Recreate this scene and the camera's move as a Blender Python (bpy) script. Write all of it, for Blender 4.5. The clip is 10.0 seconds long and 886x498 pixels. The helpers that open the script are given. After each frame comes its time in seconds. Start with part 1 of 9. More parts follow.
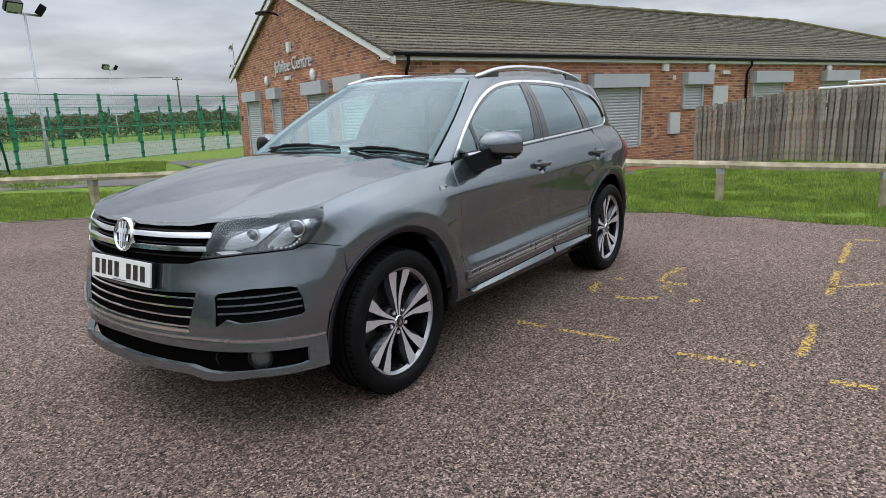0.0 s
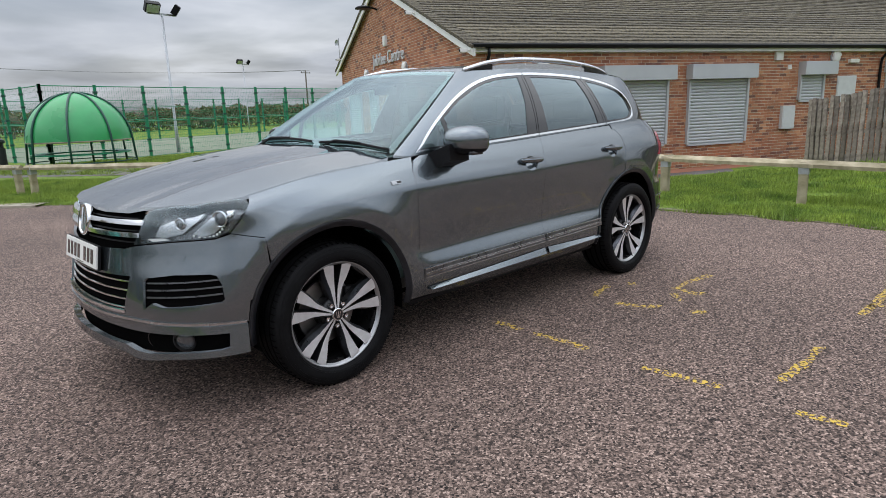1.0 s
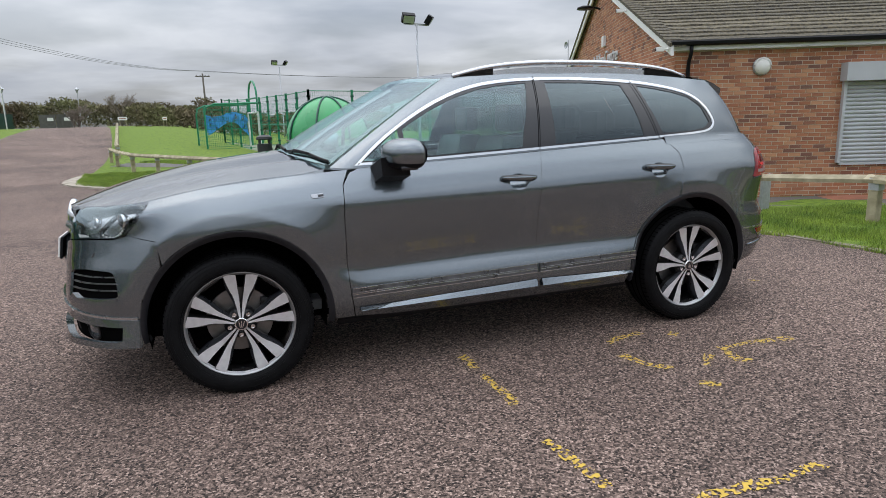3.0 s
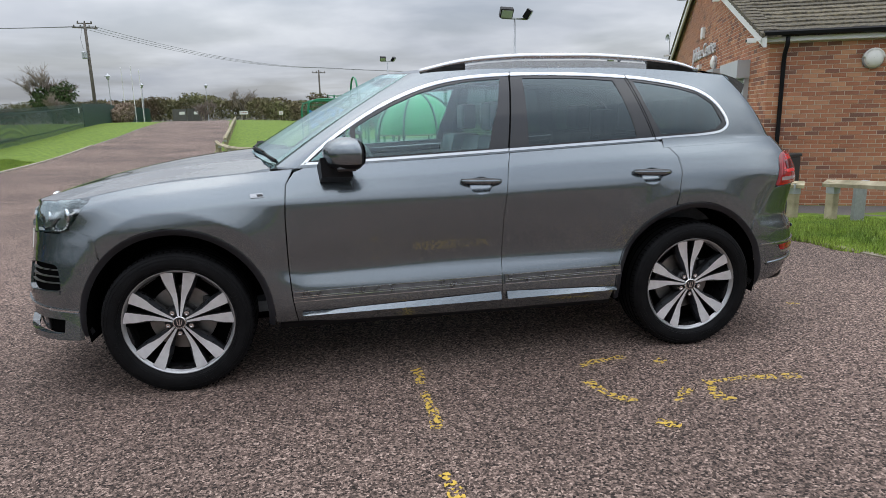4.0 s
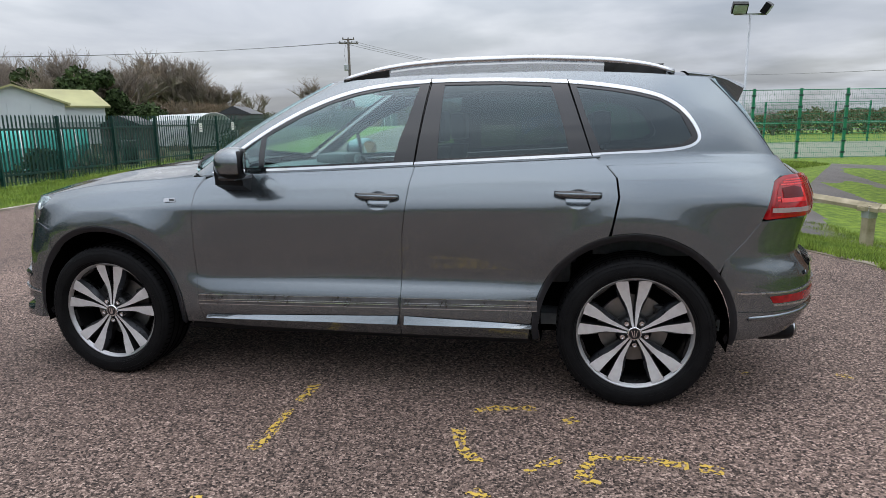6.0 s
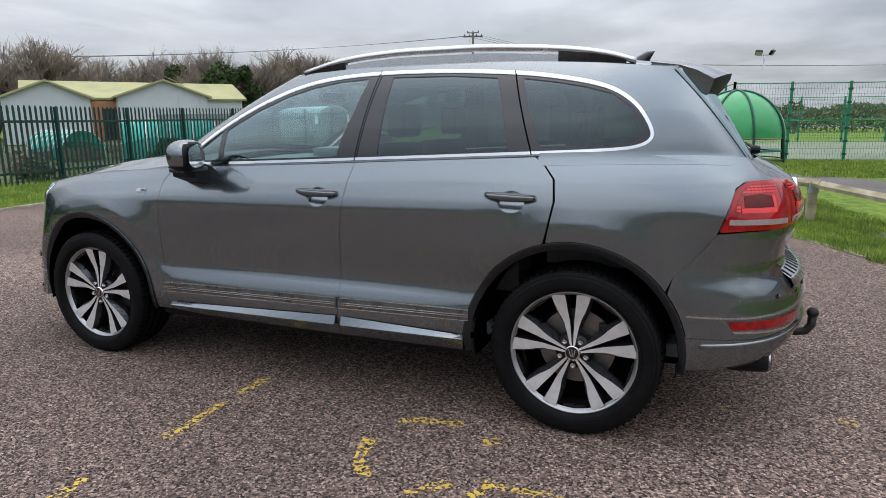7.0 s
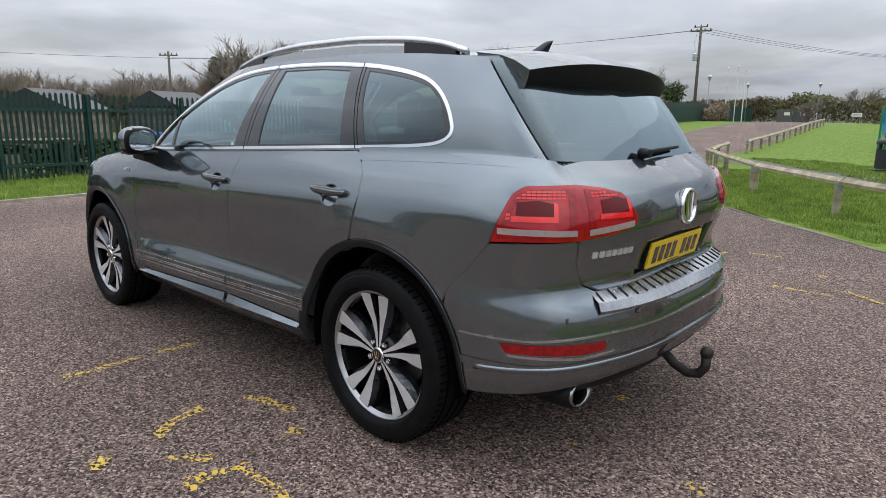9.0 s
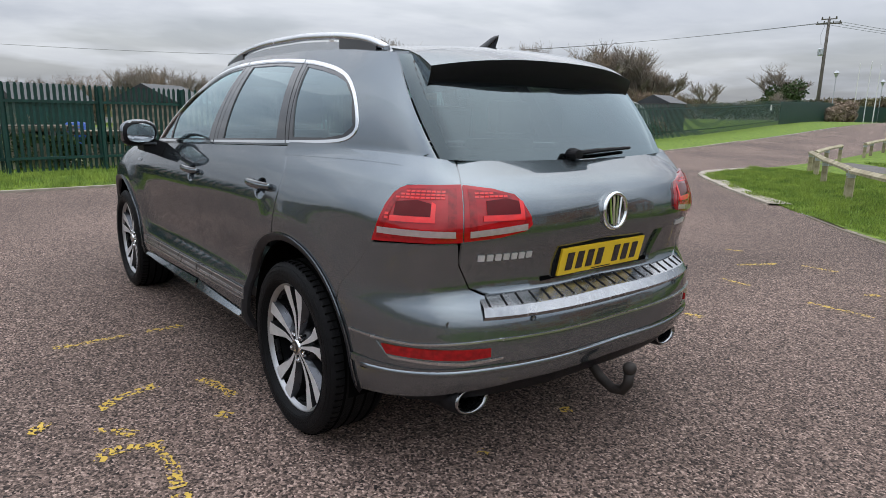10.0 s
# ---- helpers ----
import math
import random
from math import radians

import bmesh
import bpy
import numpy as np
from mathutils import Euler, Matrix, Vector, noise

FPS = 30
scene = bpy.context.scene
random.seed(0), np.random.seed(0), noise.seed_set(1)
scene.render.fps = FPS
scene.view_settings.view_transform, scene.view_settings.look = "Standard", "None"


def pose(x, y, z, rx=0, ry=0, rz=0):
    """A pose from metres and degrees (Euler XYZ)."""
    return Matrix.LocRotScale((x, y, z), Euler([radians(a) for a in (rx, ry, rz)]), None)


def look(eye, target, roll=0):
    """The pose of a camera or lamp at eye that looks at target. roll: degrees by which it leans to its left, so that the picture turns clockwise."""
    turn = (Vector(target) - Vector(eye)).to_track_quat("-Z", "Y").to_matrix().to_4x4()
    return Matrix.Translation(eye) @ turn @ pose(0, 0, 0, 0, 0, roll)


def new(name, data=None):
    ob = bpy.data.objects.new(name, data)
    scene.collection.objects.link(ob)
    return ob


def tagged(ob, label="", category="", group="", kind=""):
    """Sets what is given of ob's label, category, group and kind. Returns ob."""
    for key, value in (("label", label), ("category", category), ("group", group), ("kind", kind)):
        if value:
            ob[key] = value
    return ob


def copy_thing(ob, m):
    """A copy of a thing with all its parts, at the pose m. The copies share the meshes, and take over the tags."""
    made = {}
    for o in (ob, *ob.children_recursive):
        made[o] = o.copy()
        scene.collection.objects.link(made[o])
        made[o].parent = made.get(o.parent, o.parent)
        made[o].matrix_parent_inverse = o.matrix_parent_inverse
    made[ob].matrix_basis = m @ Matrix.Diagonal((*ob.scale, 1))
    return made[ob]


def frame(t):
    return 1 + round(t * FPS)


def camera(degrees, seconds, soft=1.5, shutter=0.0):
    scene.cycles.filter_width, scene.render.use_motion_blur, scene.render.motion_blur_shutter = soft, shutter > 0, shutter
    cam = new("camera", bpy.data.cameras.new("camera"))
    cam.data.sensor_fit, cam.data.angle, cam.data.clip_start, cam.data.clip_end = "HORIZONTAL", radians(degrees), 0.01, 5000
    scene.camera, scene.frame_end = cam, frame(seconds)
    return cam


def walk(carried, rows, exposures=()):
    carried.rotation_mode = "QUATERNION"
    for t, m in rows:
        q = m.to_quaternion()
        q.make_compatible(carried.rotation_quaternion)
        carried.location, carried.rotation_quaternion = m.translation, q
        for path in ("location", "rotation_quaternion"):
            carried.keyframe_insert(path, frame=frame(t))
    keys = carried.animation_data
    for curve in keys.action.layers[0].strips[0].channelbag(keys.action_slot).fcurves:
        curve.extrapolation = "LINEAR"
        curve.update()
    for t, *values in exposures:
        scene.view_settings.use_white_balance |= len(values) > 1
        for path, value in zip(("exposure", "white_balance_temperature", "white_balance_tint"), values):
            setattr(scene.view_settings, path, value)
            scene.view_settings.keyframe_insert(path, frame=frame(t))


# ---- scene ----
cam = camera(70.3, 10.0, soft=0.7)
PATH = [
    (0, (3.819, 2.931, 1.424), (2.232, 1.792, 0.994), -2.1),
    (0.5, (3.561, 3.335, 1.427), (2.087, 2.057, 0.989), -2.1),
    (1, (3.196, 3.58, 1.406), (1.85, 2.168, 0.965), -2.0),
    (1.5, (2.828, 3.851, 1.401), (1.637, 2.303, 0.972), -1.9),
    (2, (2.415, 4.06, 1.421), (1.407, 2.381, 1.014), -1.8),
    (3.5, (1.083, 4.26, 1.389), (0.569, 2.373, 0.971), -1.5),
    (4, (0.647, 4.248, 1.391), (0.3, 2.322, 0.976), -1.3),
    (4.5, (0.19, 4.234, 1.411), (0.034, 2.281, 1.01), -1.3),
    (5, (-0.209, 4.126, 1.406), (-0.191, 2.165, 1.014), -1.1),
    (5.5, (-0.647, 4.084, 1.391), (-0.45, 2.131, 1.01), -1.1),
    (7, (-1.93, 3.567, 1.377), (-1.178, 1.757, 0.978), -0.6),
    (7.5, (-2.277, 3.31, 1.37), (-1.347, 1.581, 0.987), -0.4),
    (8, (-2.699, 3.119, 1.368), (-1.622, 1.477, 0.987), -0.1),
    (8.5, (-3.018, 2.861, 1.352), (-1.824, 1.309, 0.948), 0.3),
    (9, (-3.342, 2.625, 1.355), (-2.028, 1.172, 0.951), 0.6),
    (9.5, (-3.666, 2.397, 1.379), (-2.243, 1.053, 0.968), 1.0),
    (10, (-3.837, 2.05, 1.367), (-2.31, 0.827, 0.948), 1.2),
]
walk(cam, [(t, look(eye, target, roll)) for t, eye, target, roll in PATH])

# ---- light ----
SUN_AZ, SUN_EL = radians(140), radians(74)
world = bpy.data.worlds.new("sky")
scene.world = world
world.use_nodes = True
wn, wl = world.node_tree.nodes, world.node_tree.links
wn.clear()
w_out = wn.new("ShaderNodeOutputWorld")
w_bg = wn.new("ShaderNodeBackground")
w_sky = wn.new("ShaderNodeTexSky")
w_sky.sky_type, w_sky.sun_disc = "NISHITA", False
w_sky.sun_elevation, w_sky.sun_rotation = SUN_EL, SUN_AZ
w_sky.air_density, w_sky.dust_density, w_sky.ozone_density = 1.0, 4.0, 1.0
# a closed layer of grey cloud under the sky: flattened noise in the direction of view
w_co = wn.new("ShaderNodeTexCoord")
w_sep = wn.new("ShaderNodeSeparateXYZ")
wl.new(w_co.outputs["Generated"], w_sep.inputs[0])
w_abs = wn.new("ShaderNodeMath"); w_abs.operation = "MAXIMUM"; w_abs.inputs[1].default_value = 0.0
wl.new(w_sep.outputs["Z"], w_abs.inputs[0])
w_add = wn.new("ShaderNodeMath"); w_add.operation = "ADD"; w_add.inputs[1].default_value = 0.12
wl.new(w_abs.outputs[0], w_add.inputs[0])
w_div = wn.new("ShaderNodeVectorMath"); w_div.operation = "DIVIDE"
wl.new(w_co.outputs["Generated"], w_div.inputs[0])
w_cmb = wn.new("ShaderNodeCombineXYZ")
for k in range(3):
    wl.new(w_add.outputs[0], w_cmb.inputs[k])
wl.new(w_cmb.outputs[0], w_div.inputs[1])
w_flat = wn.new("ShaderNodeVectorMath"); w_flat.operation = "MULTIPLY"; w_flat.inputs[1].default_value = (1, 1, 0)
wl.new(w_div.outputs[0], w_flat.inputs[0])
w_no = wn.new("ShaderNodeTexNoise")
w_no.inputs["Scale"].default_value, w_no.inputs["Detail"].default_value, w_no.inputs["Roughness"].default_value = 0.55, 6, 0.55
w_no.inputs["Distortion"].default_value = 0.5
wl.new(w_flat.outputs[0], w_no.inputs["Vector"])
w_ra = wn.new("ShaderNodeValToRGB")
w_ra.color_ramp.elements[0].position, w_ra.color_ramp.elements[0].color = 0.30, (5.4, 5.85, 6.75, 1)
w_ra.color_ramp.elements[1].position, w_ra.color_ramp.elements[1].color = 0.68, (9.1, 9.5, 10.1, 1)
wl.new(w_no.outputs["Fac"], w_ra.inputs[0])
w_mix = wn.new("ShaderNodeMix"); w_mix.data_type = "RGBA"; w_mix.inputs[0].default_value = 0.88
w_n2 = wn.new("ShaderNodeTexNoise")
w_n2.inputs["Scale"].default_value, w_n2.inputs["Detail"].default_value = 0.8, 4
wl.new(w_flat.outputs[0], w_n2.inputs["Vector"])
w_gap = wn.new("ShaderNodeMapRange")
w_gap.inputs["From Min"].default_value, w_gap.inputs["From Max"].default_value = 0.40, 0.56
w_gap.inputs["To Min"].default_value, w_gap.inputs["To Max"].default_value = 0.58, 0.96
wl.new(w_n2.outputs["Fac"], w_gap.inputs["Value"]); wl.new(w_gap.outputs[0], w_mix.inputs[0])
wl.new(w_sky.outputs[0], w_mix.inputs["A"]); wl.new(w_ra.outputs[0], w_mix.inputs["B"])
wl.new(w_mix.outputs["Result"], w_bg.inputs["Color"])
# an overcast sky is brighter overhead than at the horizon
w_z = wn.new("ShaderNodeMath"); w_z.operation = "MULTIPLY_ADD"; w_z.inputs[1].default_value, w_z.inputs[2].default_value = 2.95, 0.80
wl.new(w_abs.outputs[0], w_z.inputs[0])
w_s = wn.new("ShaderNodeMath"); w_s.operation = "MULTIPLY"; w_s.inputs[1].default_value = 0.079
wl.new(w_z.outputs[0], w_s.inputs[0])
wl.new(w_s.outputs[0], w_bg.inputs["Strength"])
wl.new(w_bg.outputs[0], w_out.inputs[0])

sun_data = bpy.data.lights.new("sun", "SUN")
sun_data.energy, sun_data.angle, sun_data.color = 0.65, radians(120), (1.0, 0.985, 0.96)
sun_dir = Vector((math.sin(SUN_AZ) * math.cos(SUN_EL), math.cos(SUN_AZ) * math.cos(SUN_EL), math.sin(SUN_EL)))
sun_ob = new("sun", sun_data)
sun_ob.matrix_world = look(sun_dir * 50, (0, 0, 0))


# ---- materials ----
def material(name, color, rough=0.6, metal=0.0, var=0.12, scale=8.0, bump=0.0, bscale=60.0, coat=0.0, second=None, rvar=0.1, spec=0.5, island=0.0, obj=0.0, detail=6):
    """A node material: base colour varied by two noises, with roughness change and fine relief."""
    m = bpy.data.materials.new(name)
    m.use_nodes = True
    nt = m.node_tree
    b = nt.nodes["Principled BSDF"]
    b.inputs["Metallic"].default_value = metal
    b.inputs["Specular IOR Level"].default_value = spec
    if coat:
        b.inputs["Coat Weight"].default_value, b.inputs["Coat Roughness"].default_value = coat, 0.03
    tc = nt.nodes.new("ShaderNodeTexCoord")
    n1 = nt.nodes.new("ShaderNodeTexNoise")
    n1.inputs["Scale"].default_value, n1.inputs["Detail"].default_value = scale, detail
    nt.links.new(tc.outputs["Object"], n1.inputs["Vector"])
    ramp = nt.nodes.new("ShaderNodeValToRGB")
    c = Vector(color)
    lo = c * (1 - var) if second is None else Vector(second)
    hi = c * (1 + var) if second is None else c
    ramp.color_ramp.elements[0].position, ramp.color_ramp.elements[1].position = 0.3, 0.7
    ramp.color_ramp.elements[0].color, ramp.color_ramp.elements[1].color = (*lo, 1), (*hi, 1)
    nt.links.new(n1.outputs["Fac"], ramp.inputs[0])
    last = ramp.outputs[0]
    if island or obj:
        src = nt.nodes.new("ShaderNodeObjectInfo").outputs["Random"] if obj else nt.nodes.new("ShaderNodeNewGeometry").outputs["Random Per Island"]
        mr = nt.nodes.new("ShaderNodeMapRange")
        k = obj or island
        mr.inputs["To Min"].default_value, mr.inputs["To Max"].default_value = 1 - k, 1 + k
        nt.links.new(src, mr.inputs["Value"])
        mu = nt.nodes.new("ShaderNodeMix"); mu.data_type = "RGBA"; mu.blend_type = "MULTIPLY"; mu.inputs[0].default_value = 1
        nt.links.new(last, mu.inputs["A"]); nt.links.new(mr.outputs[0], mu.inputs["B"])
        last = mu.outputs["Result"]
    nt.links.new(last, b.inputs["Base Color"])
    if rvar:
        rr = nt.nodes.new("ShaderNodeMapRange")
        rr.inputs["To Min"].default_value, rr.inputs["To Max"].default_value = max(rough - rvar, 0.02), min(rough + rvar, 1)
        nt.links.new(n1.outputs["Fac"], rr.inputs["Value"]); nt.links.new(rr.outputs[0], b.inputs["Roughness"])
    else:
        b.inputs["Roughness"].default_value = rough
    if bump:
        n2 = nt.nodes.new("ShaderNodeTexNoise")
        n2.inputs["Scale"].default_value, n2.inputs["Detail"].default_value = bscale, 4
        nt.links.new(tc.outputs["Object"], n2.inputs["Vector"])
        bp = nt.nodes.new("ShaderNodeBump")
        bp.inputs["Strength"].default_value, bp.inputs["Distance"].default_value = bump, 0.01
        nt.links.new(n2.outputs["Fac"], bp.inputs["Height"]); nt.links.new(bp.outputs[0], b.inputs["Normal"])
    return m


def node_of(m, kind):
    return [n for n in m.node_tree.nodes if n.bl_idname == kind][0]


def glass(name, tint, rough=0.0, face=0.14, peak=0.8):
    """Tinted pane: a clear share in its tint under a glossy surface, weighted by Fresnel."""
    m = bpy.data.materials.new(name)
    m.use_nodes = True
    nt = m.node_tree
    nt.nodes.clear()
    out = nt.nodes.new("ShaderNodeOutputMaterial")
    tr, gl, mx, lw = (nt.nodes.new(k) for k in ("ShaderNodeBsdfTransparent", "ShaderNodeBsdfGlossy", "ShaderNodeMixShader", "ShaderNodeLayerWeight"))
    lw.inputs["Blend"].default_value = 0.5
    pw, fr = nt.nodes.new("ShaderNodeMath"), nt.nodes.new("ShaderNodeMath")
    pw.operation, fr.operation = "POWER", "MULTIPLY_ADD"
    pw.inputs[1].default_value, fr.inputs[1].default_value, fr.inputs[2].default_value = 2.2, peak - face, face
    nt.links.new(lw.outputs["Facing"], pw.inputs[0]); nt.links.new(pw.outputs[0], fr.inputs[0])
    tr.inputs[0].default_value = (*tint, 1)
    gl.inputs["Roughness"].default_value = rough
    gl.inputs["Color"].default_value = (0.80, 0.95, 1.0, 1)
    nt.links.new(fr.outputs[0], mx.inputs[0]); nt.links.new(tr.outputs[0], mx.inputs[1]); nt.links.new(gl.outputs[0], mx.inputs[2])
    nt.links.new(mx.outputs[0], out.inputs[0])
    return m


M = {}
M["brick"] = material("brick_face", (0.36, 0.135, 0.065), 0.85, var=0.25, scale=3, bump=0.5, bscale=90, obj=0.35)
M["brick_far"] = material("brick_rows", (0.36, 0.135, 0.065), 0.85, var=0.25, scale=3, bump=0.5, bscale=90, island=0.4)
M["mortar"] = material("mortar", (0.52, 0.45, 0.36), 0.95, var=0.15, scale=5, bump=0.4, bscale=120)
M["white"] = material("white_fascia", (0.72, 0.72, 0.70), 0.45, var=0.06, scale=2)
M["black_pvc"] = material("black_plastic", (0.010, 0.010, 0.011), 0.4, spec=0.12, var=0.2, scale=4)
M["tile"] = material("concrete_tile", (0.155, 0.132, 0.082), 0.95, var=0.3, scale=18, second=(0.022, 0.02, 0.018), bump=1.0, bscale=40, obj=0.3)
M["moss"] = material("moss_ridge", (0.16, 0.15, 0.05), 0.95, var=0.3, scale=3, bump=0.6, bscale=30, second=(0.09, 0.085, 0.06))
M["shutter"] = material("grey_shutter", (0.44, 0.455, 0.47), 0.42, metal=0.0, var=0.06, scale=2, island=0.04)
M["galv"] = material("galvanised", (0.42, 0.44, 0.46), 0.5, metal=0.6, var=0.15, scale=20)
M["grey_box"] = material("grey_cabinet", (0.55, 0.56, 0.56), 0.5, var=0.05)
M["lampglass"] = material("opal_plastic", (0.75, 0.74, 0.70), 0.25, var=0.05)
M["timber"] = material("weathered_timber", (0.46, 0.40, 0.28), 0.9, var=0.3, scale=6, bump=0.8, bscale=25, second=(0.20, 0.175, 0.10), obj=0.2)
M["board"] = material("grey_fence_board", (0.33, 0.29, 0.245), 0.92, var=0.3, scale=9, bump=0.7, bscale=30, second=(0.13, 0.105, 0.085), obj=0.42)
M["mesh_green"] = material("green_paint", (0.01, 0.20, 0.095), 0.4, var=0.12, scale=5)
M["dark_green"] = material("dark_green_paint", (0.012, 0.065, 0.05), 0.45, var=0.15, scale=5)
M["pal_green"] = material("palisade_green", (0.005, 0.040, 0.032), 0.42, var=0.2, scale=6, obj=0.15)
M["dome"] = material("dome_panel", (0.035, 0.30, 0.10), 0.30, var=0.12, scale=1.5)
M["cable"] = material("grey_cable", (0.16, 0.165, 0.17), 0.6, var=0.1, scale=2)
M["bin"] = material("black_bin", (0.02, 0.022, 0.024), 0.5, var=0.15)
M["blue"] = material("blue_net", (0.02, 0.20, 0.50), 0.6, var=0.3, scale=4)
M["bluebarrel"] = material("blue_barrel", (0.02, 0.09, 0.38), 0.4, var=0.15)
M["pole_wood"] = material("pole_wood", (0.12, 0.105, 0.09), 0.9, var=0.25, scale=3, bump=0.4)
M["barn_wall"] = material("barn_wall", (0.52, 0.56, 0.57), 0.6, var=0.06, scale=1)
M["barn_roof"] = material("barn_roof", (0.36, 0.35, 0.17), 0.8, var=0.15, scale=0.6)
M["turq"] = material("turquoise_net", (0.04, 0.36, 0.30), 0.7, var=0.2, scale=2)
M["shed"] = material("shed_wood", (0.09, 0.085, 0.08), 0.9, var=0.25, scale=4, obj=0.2)
M["junk"] = material("old_timber", (0.20, 0.17, 0.13), 0.9, var=0.4, scale=3, obj=0.35)
M["soil"] = material("soil", (0.11, 0.095, 0.06), 0.95, var=0.4, scale=0.8, second=(0.05, 0.09, 0.02), bump=0.5, bscale=8)
M["twig"] = material("bare_branches", (0.29, 0.245, 0.20), 0.95, var=0.3, scale=0.5, second=(0.18, 0.15, 0.12), island=0.3)
M["twig_red"] = material("brown_scrub", (0.30, 0.22, 0.16), 0.95, var=0.3, scale=0.5, second=(0.18, 0.14, 0.10), island=0.3)
M["bark"] = material("bark", (0.12, 0.10, 0.08), 0.95, var=0.3, scale=3, bump=0.5)
M["leaf"] = material("dark_leaves", (0.045, 0.07, 0.025), 0.8, spec=0.15, var=0.4, scale=1.5, island=0.45)
M["hedge"] = material("hedge_leaves", (0.19, 0.195, 0.095), 0.9, spec=0.08, var=0.4, scale=0.3, second=(0.14, 0.105, 0.075), island=0.45)
M["hill"] = material("far_hill", (0.10, 0.095, 0.085), 1.0, var=0.3, scale=0.02)
M["concrete"] = material("concrete_edging", (0.27, 0.235, 0.18), 0.95, var=0.3, scale=3, second=(0.10, 0.085, 0.05), bump=0.6, bscale=40)
M["kerb_pale"] = material("pale_kerb", (0.42, 0.38, 0.31), 0.9, var=0.2, scale=4, second=(0.22, 0.19, 0.14), bump=0.4)
M["net"] = material("green_windbreak_net", (0.012, 0.080, 0.064), 0.8, var=0.35, scale=3)
M["net"].node_tree.nodes["Principled BSDF"].inputs["Alpha"].default_value = 0.5
M["paving_red"] = material("red_paving", (0.30, 0.12, 0.07), 0.85, var=0.2, scale=4, bump=0.3)
M["sign_white"] = material("sign_plastic", (0.75, 0.74, 0.72), 0.5, var=0.04)
M["sign_grey"] = material("sign_bars", (0.25, 0.25, 0.26), 0.5, var=0.04)
M["letter"] = material("steel_letter", (0.62, 0.63, 0.64), 0.4, metal=0.3, var=0.08)

# bricks: each takes its own tone between burnt brown and orange
for key, src, sock in (("brick", "ShaderNodeObjectInfo", "Random"), ("brick_far", "ShaderNodeNewGeometry", "Random Per Island")):
    m = M[key]
    nt = m.node_tree
    cr = nt.nodes.new("ShaderNodeValToRGB")
    els = cr.color_ramp.elements
    els[0].position, els[0].color = 0.0, (0.20, 0.10, 0.07, 1)
    els[1].position, els[1].color = 1.0, (0.60, 0.30, 0.16, 1)
    for q, c in ((0.08, (0.25, 0.105, 0.07, 1)), (0.20, (0.37, 0.145, 0.078, 1)), (0.45, (0.46, 0.18, 0.09, 1)), (0.8, (0.47, 0.21, 0.115, 1))):
        els.new(q).color = c
    nt.links.new(nt.nodes.new(src).outputs[sock], cr.inputs[0])
    n1 = node_of(m, "ShaderNodeTexNoise")
    mr = nt.nodes.new("ShaderNodeMapRange"); mr.inputs["To Min"].default_value, mr.inputs["To Max"].default_value = 0.52, 1.16
    nt.links.new(n1.outputs["Fac"], mr.inputs["Value"])
    mu = nt.nodes.new("ShaderNodeMix"); mu.data_type = "RGBA"; mu.blend_type = "MULTIPLY"; mu.inputs[0].default_value = 1
    nt.links.new(cr.outputs[0], mu.inputs["A"]); nt.links.new(mr.outputs[0], mu.inputs["B"])
    nt.links.new(mu.outputs["Result"], nt.nodes["Principled BSDF"].inputs["Base Color"])

# tarmac: red-brown chippings in dark binder, with paler worn patches
m = material("chipped_tarmac", (0.15, 0.125, 0.115), 0.9, var=0.3, scale=0.35, spec=0.3, detail=8)
nt = m.node_tree
b = nt.nodes["Principled BSDF"]
tc = node_of(m, "ShaderNodeTexCoord")
vo = nt.nodes.new("ShaderNodeTexVoronoi"); vo.inputs["Scale"].default_value = 105
nt.links.new(tc.outputs["Object"], vo.inputs["Vector"])
cr = nt.nodes.new("ShaderNodeValToRGB")
els = cr.color_ramp.elements
els[0].position, els[0].color = 0.0, (0.014, 0.011, 0.010, 1)
els[1].position, els[1].color = 1.0, (0.45, 0.335, 0.28, 1)
e = els.new(0.30); e.color = (0.086, 0.061, 0.051, 1)
e = els.new(0.65); e.color = (0.180, 0.127, 0.105, 1)
e = els.new(0.88); e.color = (0.282, 0.204, 0.169, 1)
sp = nt.nodes.new("ShaderNodeSeparateColor")
nt.links.new(vo.outputs["Color"], sp.inputs[0]); nt.links.new(sp.outputs[0], cr.inputs[0])
n1 = node_of(m, "ShaderNodeTexNoise")
pr = nt.nodes.new("ShaderNodeMapRange")
pr.inputs["From Min"].default_value, pr.inputs["From Max"].default_value = 0.3, 0.7
pr.inputs["To Min"].default_value, pr.inputs["To Max"].default_value = 0.68, 1.28
nt.links.new(n1.outputs["Fac"], pr.inputs["Value"])
mu = nt.nodes.new("ShaderNodeMix"); mu.data_type = "RGBA"; mu.blend_type = "MULTIPLY"; mu.inputs[0].default_value = 1
nt.links.new(cr.outputs[0], mu.inputs["A"]); nt.links.new(pr.outputs[0], mu.inputs["B"])
gr = nt.nodes.new("ShaderNodeTexNoise")
gr.inputs["Scale"].default_value, gr.inputs["Detail"].default_value, gr.inputs["Roughness"].default_value = 90, 6, 0.8
nt.links.new(tc.outputs["Object"], gr.inputs["Vector"])
gm = nt.nodes.new("ShaderNodeMapRange")
gm.inputs["From Min"].default_value, gm.inputs["From Max"].default_value = 0.32, 0.68
gm.inputs["To Min"].default_value, gm.inputs["To Max"].default_value = 0.2, 1.8
nt.links.new(gr.outputs["Fac"], gm.inputs["Value"])
